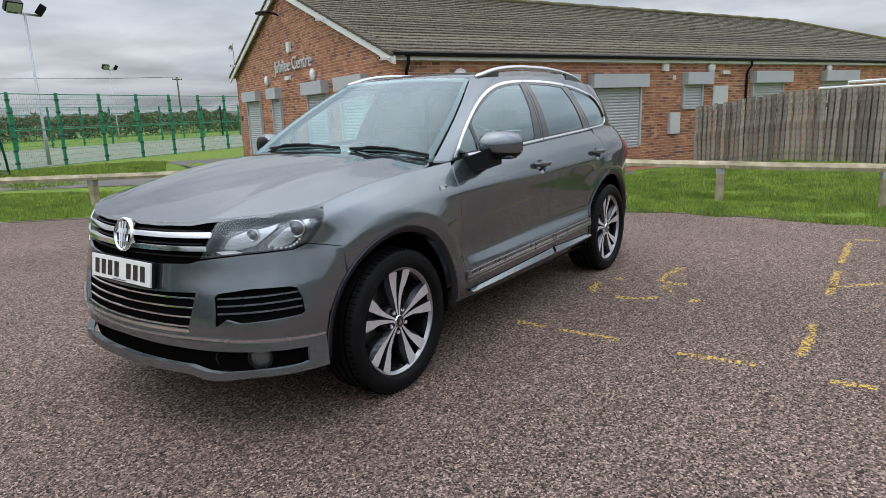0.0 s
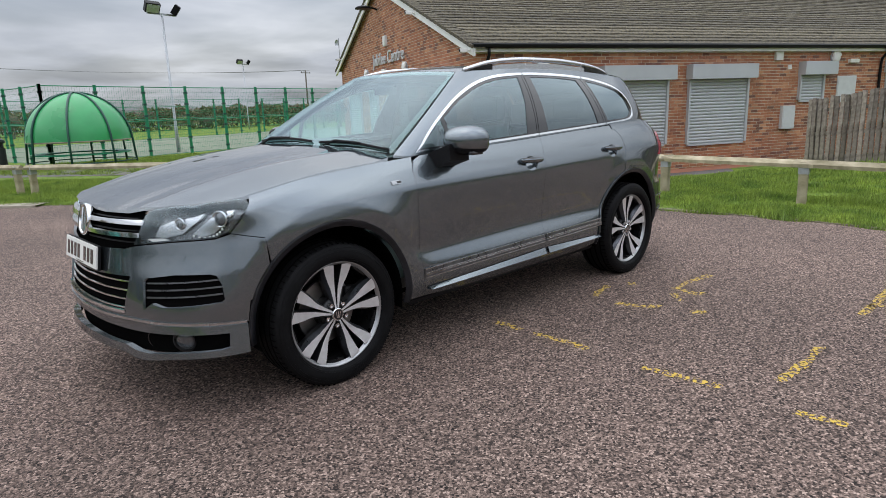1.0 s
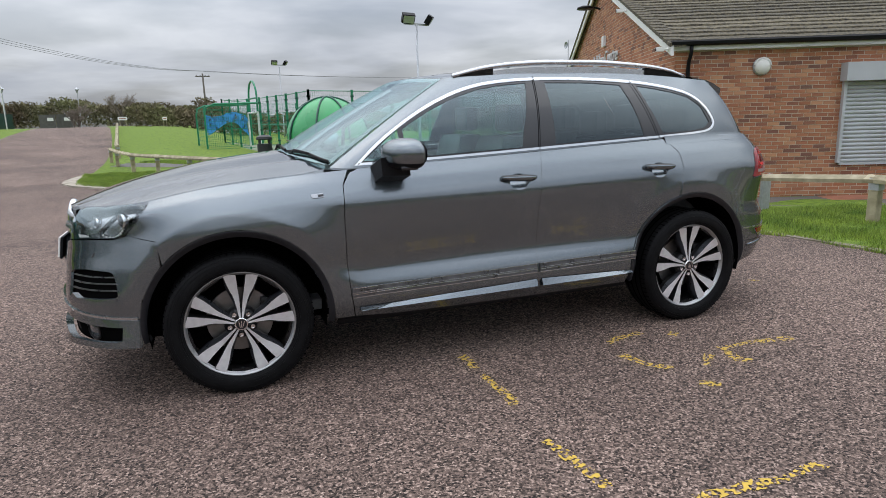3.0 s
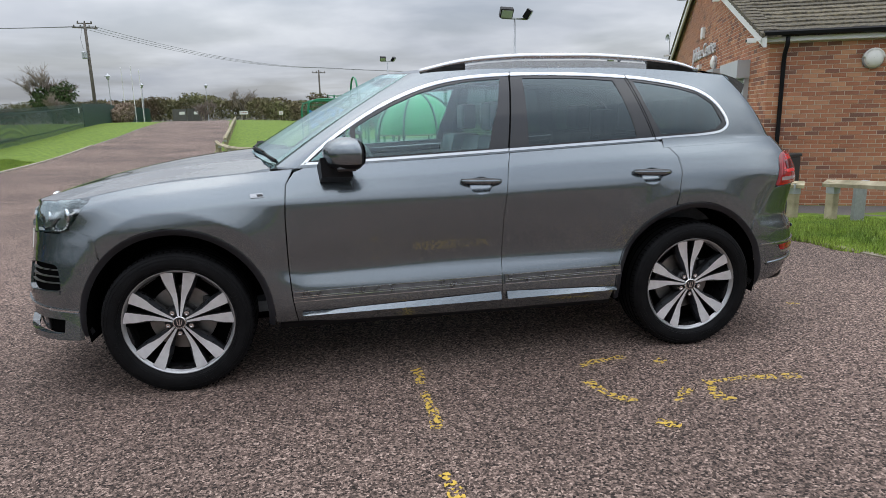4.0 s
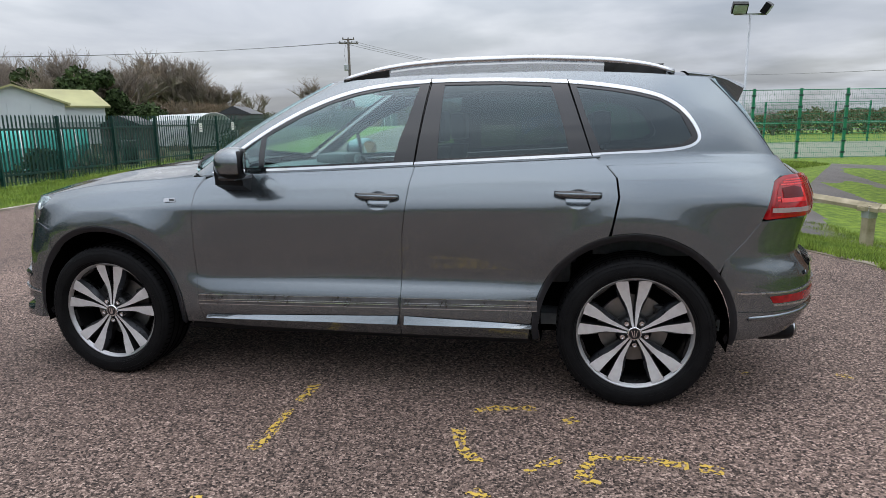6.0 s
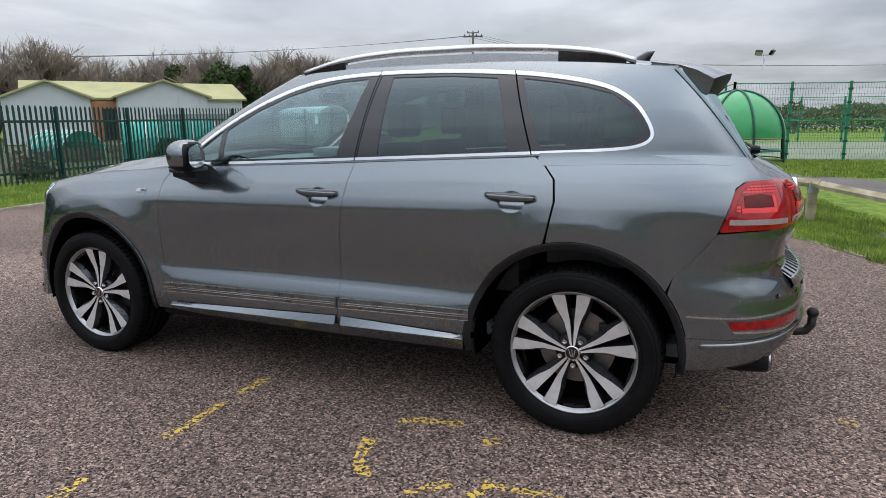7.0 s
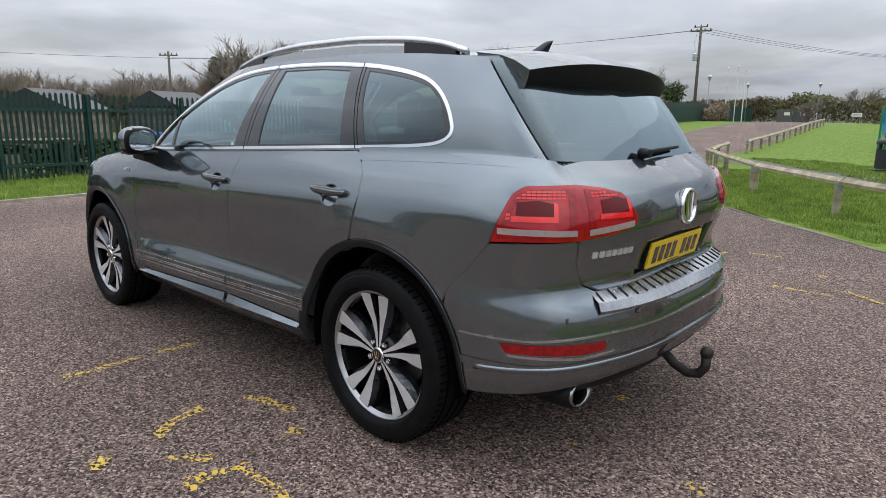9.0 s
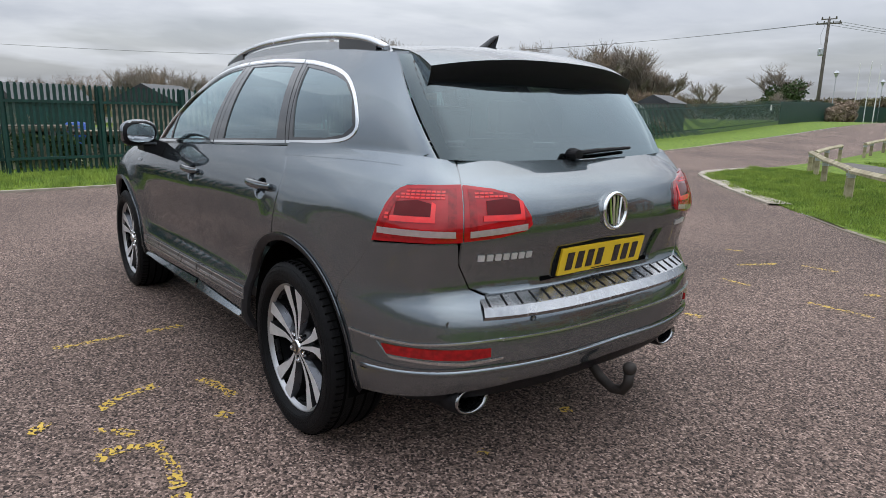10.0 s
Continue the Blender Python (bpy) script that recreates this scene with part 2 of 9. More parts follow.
m2 = nt.nodes.new("ShaderNodeMix"); m2.data_type = "RGBA"; m2.blend_type = "MULTIPLY"; m2.inputs[0].default_value = 1
nt.links.new(mu.outputs["Result"], m2.inputs["A"]); nt.links.new(gm.outputs[0], m2.inputs["B"])
nt.links.new(m2.outputs["Result"], b.inputs["Base Color"])
ed = nt.nodes.new("ShaderNodeTexVoronoi"); ed.inputs["Scale"].default_value = 105; ed.feature = "DISTANCE_TO_EDGE"
nt.links.new(tc.outputs["Object"], ed.inputs["Vector"])
bp = nt.nodes.new("ShaderNodeBump"); bp.inputs["Strength"].default_value, bp.inputs["Distance"].default_value = 1.0, 0.008
nt.links.new(ed.outputs["Distance"], bp.inputs["Height"]); nt.links.new(bp.outputs[0], b.inputs["Normal"])
M["tarmac"] = m
M["path"] = material("grey_path", (0.115, 0.105, 0.10), 0.9, var=0.2, scale=1.0, bump=0.6, bscale=150)
M["court"] = material("court_surface", (0.16, 0.19, 0.13), 0.9, var=0.2, scale=0.3, bump=0.2)

# grass ground: mown green with paler and browner areas
m = material("grass_ground", (0.190, 0.270, 0.036), 0.9, var=0.3, scale=7, second=(0.058, 0.108, 0.016), bump=1.0, bscale=45, spec=0.2, detail=10)
M["grass"] = m
M["blade"] = material("grass_blades", (0.270, 0.355, 0.058), 0.6, var=0.3, scale=2.2, second=(0.115, 0.190, 0.032), island=0.5, spec=0.3)


# ---- mesh helpers ----
def link_mesh(name, bm, mat, parent=None, label="", smooth=False):
    me = bpy.data.meshes.new(name)
    bm.normal_update()
    bm.to_mesh(me)
    bm.free()
    if mat is not None:
        me.materials.append(mat)
    if smooth:
        me.shade_smooth()
    ob = new(name, me)
    if parent is not None:
        ob.parent = parent
    if label:
        tagged(ob, label)
    return ob


def part(name, bm, mat, parent, label="", smooth=False):
    return link_mesh(name, bm, mat, parent, label, smooth)


def thing(name, at=(0, 0, 0), rz=0.0, label="", category="", group="", kind=""):
    ob = new(name)
    ob.matrix_world = pose(*at, 0, 0, rz)
    return tagged(ob, label, category, group, kind)


def pydata(name, verts, faces, mat, parent=None, label="", smooth=False):
    me = bpy.data.meshes.new(name)
    me.from_pydata([tuple(v) for v in verts], [], faces)
    if mat is not None:
        me.materials.append(mat)
    if smooth:
        me.shade_smooth()
    ob = new(name, me)
    if parent is not None:
        ob.parent = parent
    if label:
        tagged(ob, label)
    return ob


def add_box(bm, x0, x1, y0, y1, z0, z1, bevel=0.0, m=None):
    r = bmesh.ops.create_cube(bm, size=1.0)
    vs = r["verts"]
    for v in vs:
        v.co = Vector(((x0 + x1) / 2 + v.co.x * (x1 - x0), (y0 + y1) / 2 + v.co.y * (y1 - y0), (z0 + z1) / 2 + v.co.z * (z1 - z0)))
    if bevel:
        es = {e for v in vs for e in v.link_edges}
        out = bmesh.ops.bevel(bm, geom=list(es), offset=bevel, segments=2, profile=0.7, affect="EDGES")
        vs = list({v for f in out["faces"] for v in f.verts} | {v for v in vs if v.is_valid})
    if m is not None:
        bmesh.ops.transform(bm, matrix=m, verts=vs)
    return vs


def box(x0, x1, y0, y1, z0, z1, bevel=0.0, m=None):
    bm = bmesh.new()
    add_box(bm, x0, x1, y0, y1, z0, z1, bevel, m)
    return bm


def add_tube(bm, pts, r, n=8, cap=True, r1=None):
    """A tube along points; r at the start, r1 at the end."""
    pts = [Vector(p) for p in pts]
    r1 = r if r1 is None else r1
    rings, up = [], None
    for i, p in enumerate(pts):
        d = (pts[min(i + 1, len(pts) - 1)] - pts[max(i - 1, 0)]).normalized()
        if up is None:
            up = d.orthogonal().normalized()
        up = (up - d * up.dot(d)).normalized()
        side = d.cross(up)
        rad = r + (r1 - r) * i / max(len(pts) - 1, 1)
        rings.append([bm.verts.new(p + (up * math.cos(a) + side * math.sin(a)) * rad) for a in [2 * math.pi * k / n for k in range(n)]])
    for a, c in zip(rings, rings[1:]):
        for k in range(n):
            bm.faces.new((a[k], a[(k + 1) % n], c[(k + 1) % n], c[k]))
    if cap:
        bm.faces.new(rings[0][::-1])
        bm.faces.new(rings[-1])
    return bm


def tube(pts, r, n=8, r1=None):
    return add_tube(bmesh.new(), pts, r, n, True, r1)


def lathe(profile, n=48, axis="z"):
    """Turns (radius, height) pairs round an axis."""
    bm = bmesh.new()
    rings = []
    for r, h in profile:
        ring = []
        for k in range(n):
            a = 2 * math.pi * k / n
            c, s = r * math.cos(a), r * math.sin(a)
            ring.append(bm.verts.new((c, s, h) if axis == "z" else (c, h, s) if axis == "y" else (h, c, s)))
        rings.append(ring)
    for a, c in zip(rings, rings[1:]):
        for k in range(n):
            bm.faces.new((a[k], a[(k + 1) % n], c[(k + 1) % n], c[k]))
    bmesh.ops.remove_doubles(bm, verts=bm.verts, dist=1e-5)
    bmesh.ops.recalc_face_normals(bm, faces=bm.faces)
    return bm


def pchip(xs, ys, q):
    """Monotone cubic through (xs, ys), at q; ys may have columns."""
    xs, ys, q = np.asarray(xs, float), np.asarray(ys, float), np.clip(np.asarray(q, float), xs[0], xs[-1])
    one = ys.ndim == 1
    if one:
        ys = ys[:, None]
    h = np.diff(xs)[:, None]
    d = np.diff(ys, axis=0) / h
    g = np.zeros_like(ys)
    w1, w2 = 2 * h[1:] + h[:-1], h[1:] + 2 * h[:-1]
    same = d[1:] * d[:-1] > 0
    with np.errstate(divide="ignore", invalid="ignore"):
        g[1:-1] = np.where(same, (w1 + w2) / (w1 / d[:-1] + w2 / d[1:]), 0)
    g[0], g[-1] = d[0], d[-1]
    i = np.clip(np.searchsorted(xs, q, side="right") - 1, 0, len(xs) - 2)
    u = ((q - xs[i]) / (xs[i + 1] - xs[i]))[..., None]
    hh = (xs[i + 1] - xs[i])[..., None]
    r = (2 * u**3 - 3 * u**2 + 1) * ys[i] + (u**3 - 2 * u**2 + u) * hh * g[i] + (-2 * u**3 + 3 * u**2) * ys[i + 1] + (u**3 - u**2) * hh * g[i + 1]
    return r[..., 0] if one else r


def smoothstep(a, c, x):
    u = min(max((x - a) / (c - a), 0.0), 1.0)
    return u * u * (3 - 2 * u)


def resample(poly, step, closed=True):
    out = []
    n = len(poly)
    for i in range(n if closed else n - 1):
        p, q = Vector(poly[i]), Vector(poly[(i + 1) % n])
        k = max(1, int(math.ceil((q - p).length / step)))
        out += [p.lerp(q, j / k) for j in range(k)]
    if not closed:
        out.append(Vector(poly[-1]))
    return out


def inside(poly, x, y):
    """Whether points (arrays x, y) lie in a polygon."""
    x, y = np.asarray(x), np.asarray(y)
    res = np.zeros(x.shape, bool)
    n = len(poly)
    for i in range(n):
        (x1, y1), (x2, y2) = poly[i], poly[(i + 1) % n]
        if y1 == y2:
            continue
        res ^= ((y1 > y) != (y2 > y)) & (x < (x2 - x1) * (y - y1) / (y2 - y1) + x1)
    return res


def near_edge(poly, x, y):
    d = np.full(np.shape(x), 1e9)
    n = len(poly)
    for i in range(n):
        (x1, y1), (x2, y2) = poly[i], poly[(i + 1) % n]
        dx, dy = x2 - x1, y2 - y1
        ll = dx * dx + dy * dy + 1e-12
        u = np.clip(((x - x1) * dx + (y - y1) * dy) / ll, 0, 1)
        d = np.minimum(d, np.hypot(x - x1 - u * dx, y - y1 - u * dy))
    return d


def fill(poly, holes=(), step=0.03, edge=None):
    """Triangles over a polygon with holes, on a regular net with the outlines as edges: points (n, 2) and triples."""
    from mathutils.geometry import delaunay_2d_cdt
    loops = [resample([(*p, 0) for p in g], edge or step) for g in (poly, *holes)]
    loops = [[(p.x, p.y) for p in g] for g in loops]
    pts, cons = [], []
    for g in loops:
        k = len(pts)
        pts += g
        cons += [(k + i, k + (i + 1) % len(g)) for i in range(len(g))]
    a = np.array(loops[0])
    gx, gy = np.meshgrid(np.arange(a[:, 0].min() + step / 2, a[:, 0].max(), step), np.arange(a[:, 1].min() + step / 2, a[:, 1].max(), step))
    gx, gy = gx.ravel(), gy.ravel()
    ok = inside(loops[0], gx, gy) & (near_edge(loops[0], gx, gy) > 0.4 * step)
    for g in loops[1:]:
        ok &= ~inside(g, gx, gy) & (near_edge(g, gx, gy) > 0.4 * step)
    pts += list(zip(gx[ok], gy[ok]))
    v, _, f, *_ = delaunay_2d_cdt([Vector(p) for p in pts], cons, [], 0, 1e-5)
    v = np.array([(p.x, p.y) for p in v])
    f = np.array([t for t in f if len(t) == 3])
    c = v[f].mean(axis=1)
    ok = inside(loops[0], c[:, 0], c[:, 1])
    for g in loops[1:]:
        ok &= ~inside(g, c[:, 0], c[:, 1])
    return v, f[ok]


# ---- ground ----
BC, BU, BV = Vector((-6.85, -5.85)), Vector((-0.92, 0.392)), Vector((-0.392, -0.92))
KERB_Y = [-60, -30, -21, -17, -14.6, -13.05, -11.8, -10.0, -8.4, -7.0, -5.55, -4.5, -2.6, -0.6, 1.4, 3.2, 3.7, 4.7, 16.0]
KERB_X = [9.5, 5.9, 5.1, 4.9, 5.0, 4.5, 3.5, 2.0, 0.4, -0.85, -2.4, -3.3, -4.1, -4.45, -4.65, -4.52, -8.0, -18.0, -24.0]


def gh(x, y):
    """Height of the ground: level car park, a fall towards the hall, a rise along the lane."""
    d = -((x - BC.x) * BV.x + (y - BC.y) * BV.y)
    along = (x - BC.x) * BU.x + (y - BC.y) * BU.y
    low = -0.34 * smoothstep(4.6, 0.8, d) * smoothstep(-4.0, -0.5, along) * smoothstep(-16, -12, d)
    low += -0.30 * smoothstep(-16, -26, y) * smoothstep(3.5, -1.5, x)
    rise = 1.25 * smoothstep(-18, -62, y) * smoothstep(-4, 7, x) + 0.16 * smoothstep(-6, -24, y) * smoothstep(8.5, 12, x)
    return low + rise


def ghs(pts, dz=0.0):
    return [(p[0], p[1], gh(p[0], p[1]) + dz) for p in pts]


# tarmac outline: the car park and the lane
right = [(float(x), float(y)) for x, y in zip(pchip(KERB_Y, KERB_X, np.linspace(-60, 16, 90)), np.linspace(-60, 16, 90))]
LEFT_Y = [-60, -45, -37, -29, -22, -15, -11.9, -7.2, -3, 1.4, 8, 16]
LEFT_X = [15.2, 13.6, 12.6, 11.7, 10.7, 9.9, 9.6, 9.1, 8.75, 8.3, 8.2, 8.2]
left = [(float(x), float(y)) for x, y in zip(pchip(LEFT_Y, LEFT_X, np.linspace(-60, 16, 60)), np.linspace(-60, 16, 60))]
far_lane = [(17.5, -72), (20, -84), (13, -84), (11.5, -72)]
tarmac_poly = right + left[::-1] + far_lane
v, f = fill(tarmac_poly, (), 0.9)
tarmac = pydata("road", [(p[0], p[1], gh(p[0], p[1])) for p in v], [tuple(int(i) for i in t) for t in f], M["tarmac"], smooth=True)
tagged(tarmac, "worn red-brown chipped tarmac of car park and lane", "road", kind="structure")

# grass sheet: an inner part round the car park and an outer part to the horizon
outer = [(-60, -110), (60, -110), (60, 40), (-60, 40)]
gap = [(p[0], p[1]) for p in tarmac_poly]
v, f = fill(outer, [gap], 2.0, edge=0.8)
verts = [(p[0], p[1], gh(p[0], p[1]) + 0.012) for p in v]
faces = [tuple(int(i) for i in t) for t in f]
k = len(verts)
ring = [(-60, -110), (60, -110), (60, 40), (-60, 40)]
big = [(-1500, -1500), (1500, -1500), (1500, 1500), (-1500, 1500)]
verts += [(x, y, gh(x, y) + 0.012) for x, y in ring] + [(x, y, 1.0) for x, y in big]
faces += [(k + i, k + 4 + i, k + 4 + (i + 1) % 4, k + (i + 1) % 4) for i in range(4)]
ground = pydata("ground", verts, faces, M["grass"], smooth=True)
tagged(ground, "mown winter grass with worn and muddy patches", "grass", kind="structure")
# the car park goes on behind the camera
apron = pydata("pavement_back", ghs([(-24.0, 16), (-40, 16), (-40, 30), (40, 30), (40, 7.5), (8.2, 7.5), (8.2, 16)], 0.0), [(0, 1, 2, 6), (2, 3, 4, 5, 6)], M["tarmac"])
for q in apron.data.vertices:
    q.co.z += 0.02
tagged(apron, "red-brown tarmac beyond the car park", "road", kind="structure")


def strip(name, line, w, h, mat, label, lift=0.0):
    """A bedded strip of edging along a line."""
    bm = bmesh.new()
    pts = [Vector((*p, 0)) for p in line]
    prev = None
    for i, p in enumerate(pts):
        d = (pts[min(i + 1, len(pts) - 1)] - pts[max(i - 1, 0)]).normalized()
        s = Vector((-d.y, d.x, 0)) * w / 2 * (1 + 0.5 * noise.noise(Vector((p.x * 2.1, p.y * 2.1, 0))))
        z = gh(p.x, p.y) + lift
        row = [bm.verts.new((p.x - s.x, p.y - s.y, z - 0.1)), bm.verts.new((p.x - s.x * 0.9, p.y - s.y * 0.9, z + h)), bm.verts.new((p.x + s.x * 0.9, p.y + s.y * 0.9, z + h)), bm.verts.new((p.x + s.x, p.y + s.y, z - 0.1))]
        if prev:
            for k in range(3):
                bm.faces.new((prev[k], prev[k + 1], row[k + 1], row[k]))
        prev = row
    bmesh.ops.recalc_face_normals(bm, faces=bm.faces)
    return tagged(link_mesh(name, bm, mat), label, "kerb", kind="structure")


strip("kerb_1", [p for p in right if -16.5 < p[1] < -8.3], 0.36, 0.035, M["kerb_pale"], "flush pale concrete edging between tarmac and grass")
strip("kerb_2", [p for p in right if -8.5 < p[1] < 3.0], 0.11, 0.012, M["concrete"], "worn concrete edging half covered by soil")
strip("kerb_3", [p for p in left if -30 < p[1] < 14], 0.11, 0.035, M["kerb_pale"], "low pale concrete kerb along the fence verge")

# footpath between the rails and the court, and paths to the hall
def sheet(name, poly, mat, label, dz, step=0.8, kind="structure", cat="path"):
    v, f = fill(poly, (), step)
    ob = pydata(name, [(p[0], p[1], gh(p[0], p[1]) + dz) for p in v], [tuple(int(i) for i in t) for t in f], mat, smooth=True)
    return tagged(ob, label, cat, kind=kind)


sheet("pavement_path", [(4.8, -20.6), (2.2, -18.2), (-0.5, -15.0), (-2.6, -12.4), (-4.6, -10.0), (-6.6, -8.2), (-8.4, -10.2), (-6.9, -11.6), (-4.2, -13.6), (-1.6, -16.6), (1.4, -19.8), (4.4, -22.0)], M["path"], "grey asphalt footpath across the grass", 0.022)
sheet("pavement_hall", [tuple(BC + BU * a - BV * c) for a, c in ((-2.6, -14.5), (-2.6, 1.4), (0.0, 1.9), (8.0, 1.2), (12.5, 1.2), (12.5, 0), (0.0, 0.0), (0.0, -14.5))], M["path"], "dark asphalt path round the hall", 0.024)
sheet("pavement_brick", [tuple(BC + BU * a - BV * c) for a, c in ((2.9, 0.0), (2.9, 0.62), (8.5, 0.62), (8.5, 0.0))], M["paving_red"], "strip of red paving at the foot of the wall", 0.03, 0.5)
sheet("floor_court", [(-2.9, -24.4), (-41.2, -34.2), (-46.0, -55.0), (0.6, -44.0)], M["court"], "worn green games court surface", 0.02, 2.0)

# worn yellow bay markings
m = material("worn_yellow_paint", (0.55, 0.37, 0.06), 0.8, var=0.15, scale=30)
nt = m.node_tree
pn = nt.nodes.new("ShaderNodeTexNoise"); pn.inputs["Scale"].default_value, pn.inputs["Detail"].default_value = 45, 5
nt.links.new(node_of(m, "ShaderNodeTexCoord").outputs["Object"], pn.inputs["Vector"])
pm = nt.nodes.new("ShaderNodeMath"); pm.operation = "GREATER_THAN"; pm.inputs[1].default_value = 0.515
nt.links.new(pn.outputs["Fac"], pm.inputs[0]); nt.links.new(pm.outputs[0], nt.nodes["Principled BSDF"].inputs["Alpha"])
M["yellow"] = m
LINES = [
    ((0.22, 0.94), (0.22, 1.16)), ((0.23, 1.25), (0.21, 1.43), (0.22, 1.66)), ((-0.63, 1.32), (-0.68, 1.50), (-0.77, 1.61)),
    ((-0.68, 1.13), (-0.78, 1.08), (-0.98, 1.05)), ((-1.12, 1.18), (-1.18, 1.14)), ((-0.97, 1.65), (-1.10, 1.52)),
    ((-1.22, 1.48), (-1.40, 1.47), (-1.62, 1.49)), ((-1.66, 1.50), (-1.75, 1.52)), ((-1.23, 1.50), (-1.19, 1.66), (-1.26, 1.69)),
    ((-0.77, 1.81), (-0.85, 1.88)), ((0.26, 2.02), (0.24, 2.15), (0.22, 2.43)),
    ((0.26, 2.77), (0.25, 2.98)), ((-0.03, 2.61), (-0.33, 2.63), (-0.66, 2.63)), ((-1.41, 2.65), (-2.20, 2.65)), ((-2.5, 2.65), (-3.46, 2.67)),
    ((-1.64, 2.63), (-1.93, 2.97)), ((-3.63, 2.70), (-3.67, 2.93)), ((-1.37, -4.40), (-1.68, -4.40)), ((-1.17, -3.24), (-1.44, -3.20)),
    ((-1.95, -3.08), (-2.40, -3.08)), ((-1.54, -2.04), (-1.67, -2.05)), ((-1.00, -3.87), (-1.19, -4.26)), ((-0.55, -4.49), (-0.70, -4.57)),
    ((-2.44, -3.31), (-2.73, -3.09)), ((-2.58, 0.38), (-2.66, 0.40)), ((-2.13, -3.71), (-2.22, -3.79)), ((-2.08, 0.43), (-2.12, 0.41)), ((-2.03, -0.13), (-2.06, -0.18)),
]
rng = random.Random(5)
for line in LINES:
    bm = bmesh.new()
    pts = resample([(*p, 0) for p in line], 0.02, closed=False)
    prev = None
    for i, p in enumerate(pts):
        d = (pts[min(i + 1, len(pts) - 1)] - pts[max(i - 1, 0)]).normalized()
        s = Vector((-d.y, d.x, 0)) * (0.026 + 0.016 * noise.noise(p * 9) + rng.uniform(-0.006, 0.006))
        o = Vector((-d.y, d.x, 0)) * 0.014 * noise.noise(p * 6 + Vector((3, 1, 2)))
        row = [bm.verts.new((p.x + o.x - s.x, p.y + o.y - s.y, 0.003)), bm.verts.new((p.x + o.x + s.x, p.y + o.y + s.y, 0.003))]
        if prev:
            bm.faces.new((prev[0], prev[1], row[1], row[0]))
        prev = row
    tagged(link_mesh("bay_marking", bm, M["yellow"]), "flaking worn yellow paint line on tarmac", "road marking", "bay markings", "structure")


# ---- hall ----


def hw(a, c, z):
    """Hall coordinates (along, inwards, height) to the world."""
    p = BC + BU * a + BV * c
    return Vector((p.x, p.y, z))


def hall_box(bm, a0, a1, c0, c1, z0, z1, bevel=0.0):
    tmp = bmesh.new()
    add_box(tmp, a0, a1, c0, c1, z0, z1, bevel)
    for q in tmp.verts:
        q.co = hw(*q.co)
    bmesh.ops.reverse_faces(tmp, faces=tmp.faces)
    me = bpy.data.meshes.new("tmp")
    tmp.to_mesh(me); tmp.free()
    bm.from_mesh(me)
    bpy.data.meshes.remove(me)
    return bm


def hbox(*a):
    return hall_box(bmesh.new(), *a)


EAVE, PITCH, RIDGE_C, LEFT_C, LEN = 2.60, 0.355, 7.4, 13.5, 34.0
hall = tagged(new("village_hall"), "single-storey red brick hall with tiled gable roof", "building")
W0 = 0.14      # wall faces lie this far behind the fascia


def roof_z(c):
    return EAVE + PITCH * (RIDGE_C - abs(c - RIDGE_C))


# wall cores (mortar), bricks are laid on them
bm = bmesh.new()
hall_box(bm, W0, LEN, W0, W0 + 0.28, -0.5, EAVE + 0.02)
core_long = part("wall", bm, M["mortar"], hall, "red brick wall with pale mortar")
bm = bmesh.new()
pr = [(W0 + 0.28, -0.5), (LEFT_C, -0.5), (LEFT_C, roof_z(LEFT_C) - 0.02), (RIDGE_C, roof_z(RIDGE_C) - 0.02), (W0 + 0.28, roof_z(W0 + 0.28) - 0.02)]
a = [bm.verts.new(hw(W0, c, z)) for c, z in pr]
b2 = [bm.verts.new(hw(W0 + 0.28, c, z)) for c, z in pr]
bm.faces.new(a); bm.faces.new(b2[::-1])
for i in range(5):
    bm.faces.new((a[i], b2[i], b2[(i + 1) % 5], a[(i + 1) % 5]))
bmesh.ops.recalc_face_normals(bm, faces=bm.faces)
core_gable = part("gable_wall", bm, M["mortar"], hall, "red brick gable wall")
part("back_wall", hbox(W0 + 0.28, LEN, LEFT_C - 0.28, LEFT_C, -0.5, 3.1), M["brick"], hall)
part("end_wall", hbox(LEN - 0.28, LEN, W0 + 0.28, LEFT_C - 0.28, -0.5, 2.6), M["brick"], hall)

# roof: rows of interlocking tiles as stepped courses, front slope; plain deck on the back slope
RIDGE_A1 = 26.8
COURSES = 25
slope_len = RIDGE_C + 0.12
uvs = []
for i in range(COURSES):
    c0 = -0.12 + slope_len * i / COURSES if i else -0.04
    c1 = -0.12 + slope_len * (i + 1) / COURSES + 0.03
    z0, z1 = EAVE + PITCH * max(c0, -0.12), EAVE + PITCH * c1
    n = 110
    prev = None
    bm = bmesh.new()
    hip = LEN + 0.1 - (LEN - RIDGE_A1) * max(c0, 0) / RIDGE_C
    for k in range(n + 1):
        a = -0.04 + (hip + 0.04) * k / n
        j = 0.012 * noise.noise(Vector((a * 2.3, i * 3.1, 0)))
        wave = 0.010 * (k % 2)
        row = [bm.verts.new(hw(a, c, z + j)) for c, z in ((c0 + 0.10, z0 + 0.002), (c0, z0 + 0.004 + wave), (c0, z0 + 0.036 + wave), (c0 + 0.015, z0 + 0.046 + wave), (c1, z1 + 0.012))]
        if prev:
            for q in range(4):
                bm.faces.new((prev[q], row[q], row[q + 1], prev[q + 1]))
        prev = row
    bmesh.ops.recalc_face_normals(bm, faces=bm.faces)
    part("tile_course", bm, M["tile"], hall, "course of mossy dark grey concrete roof tiles")
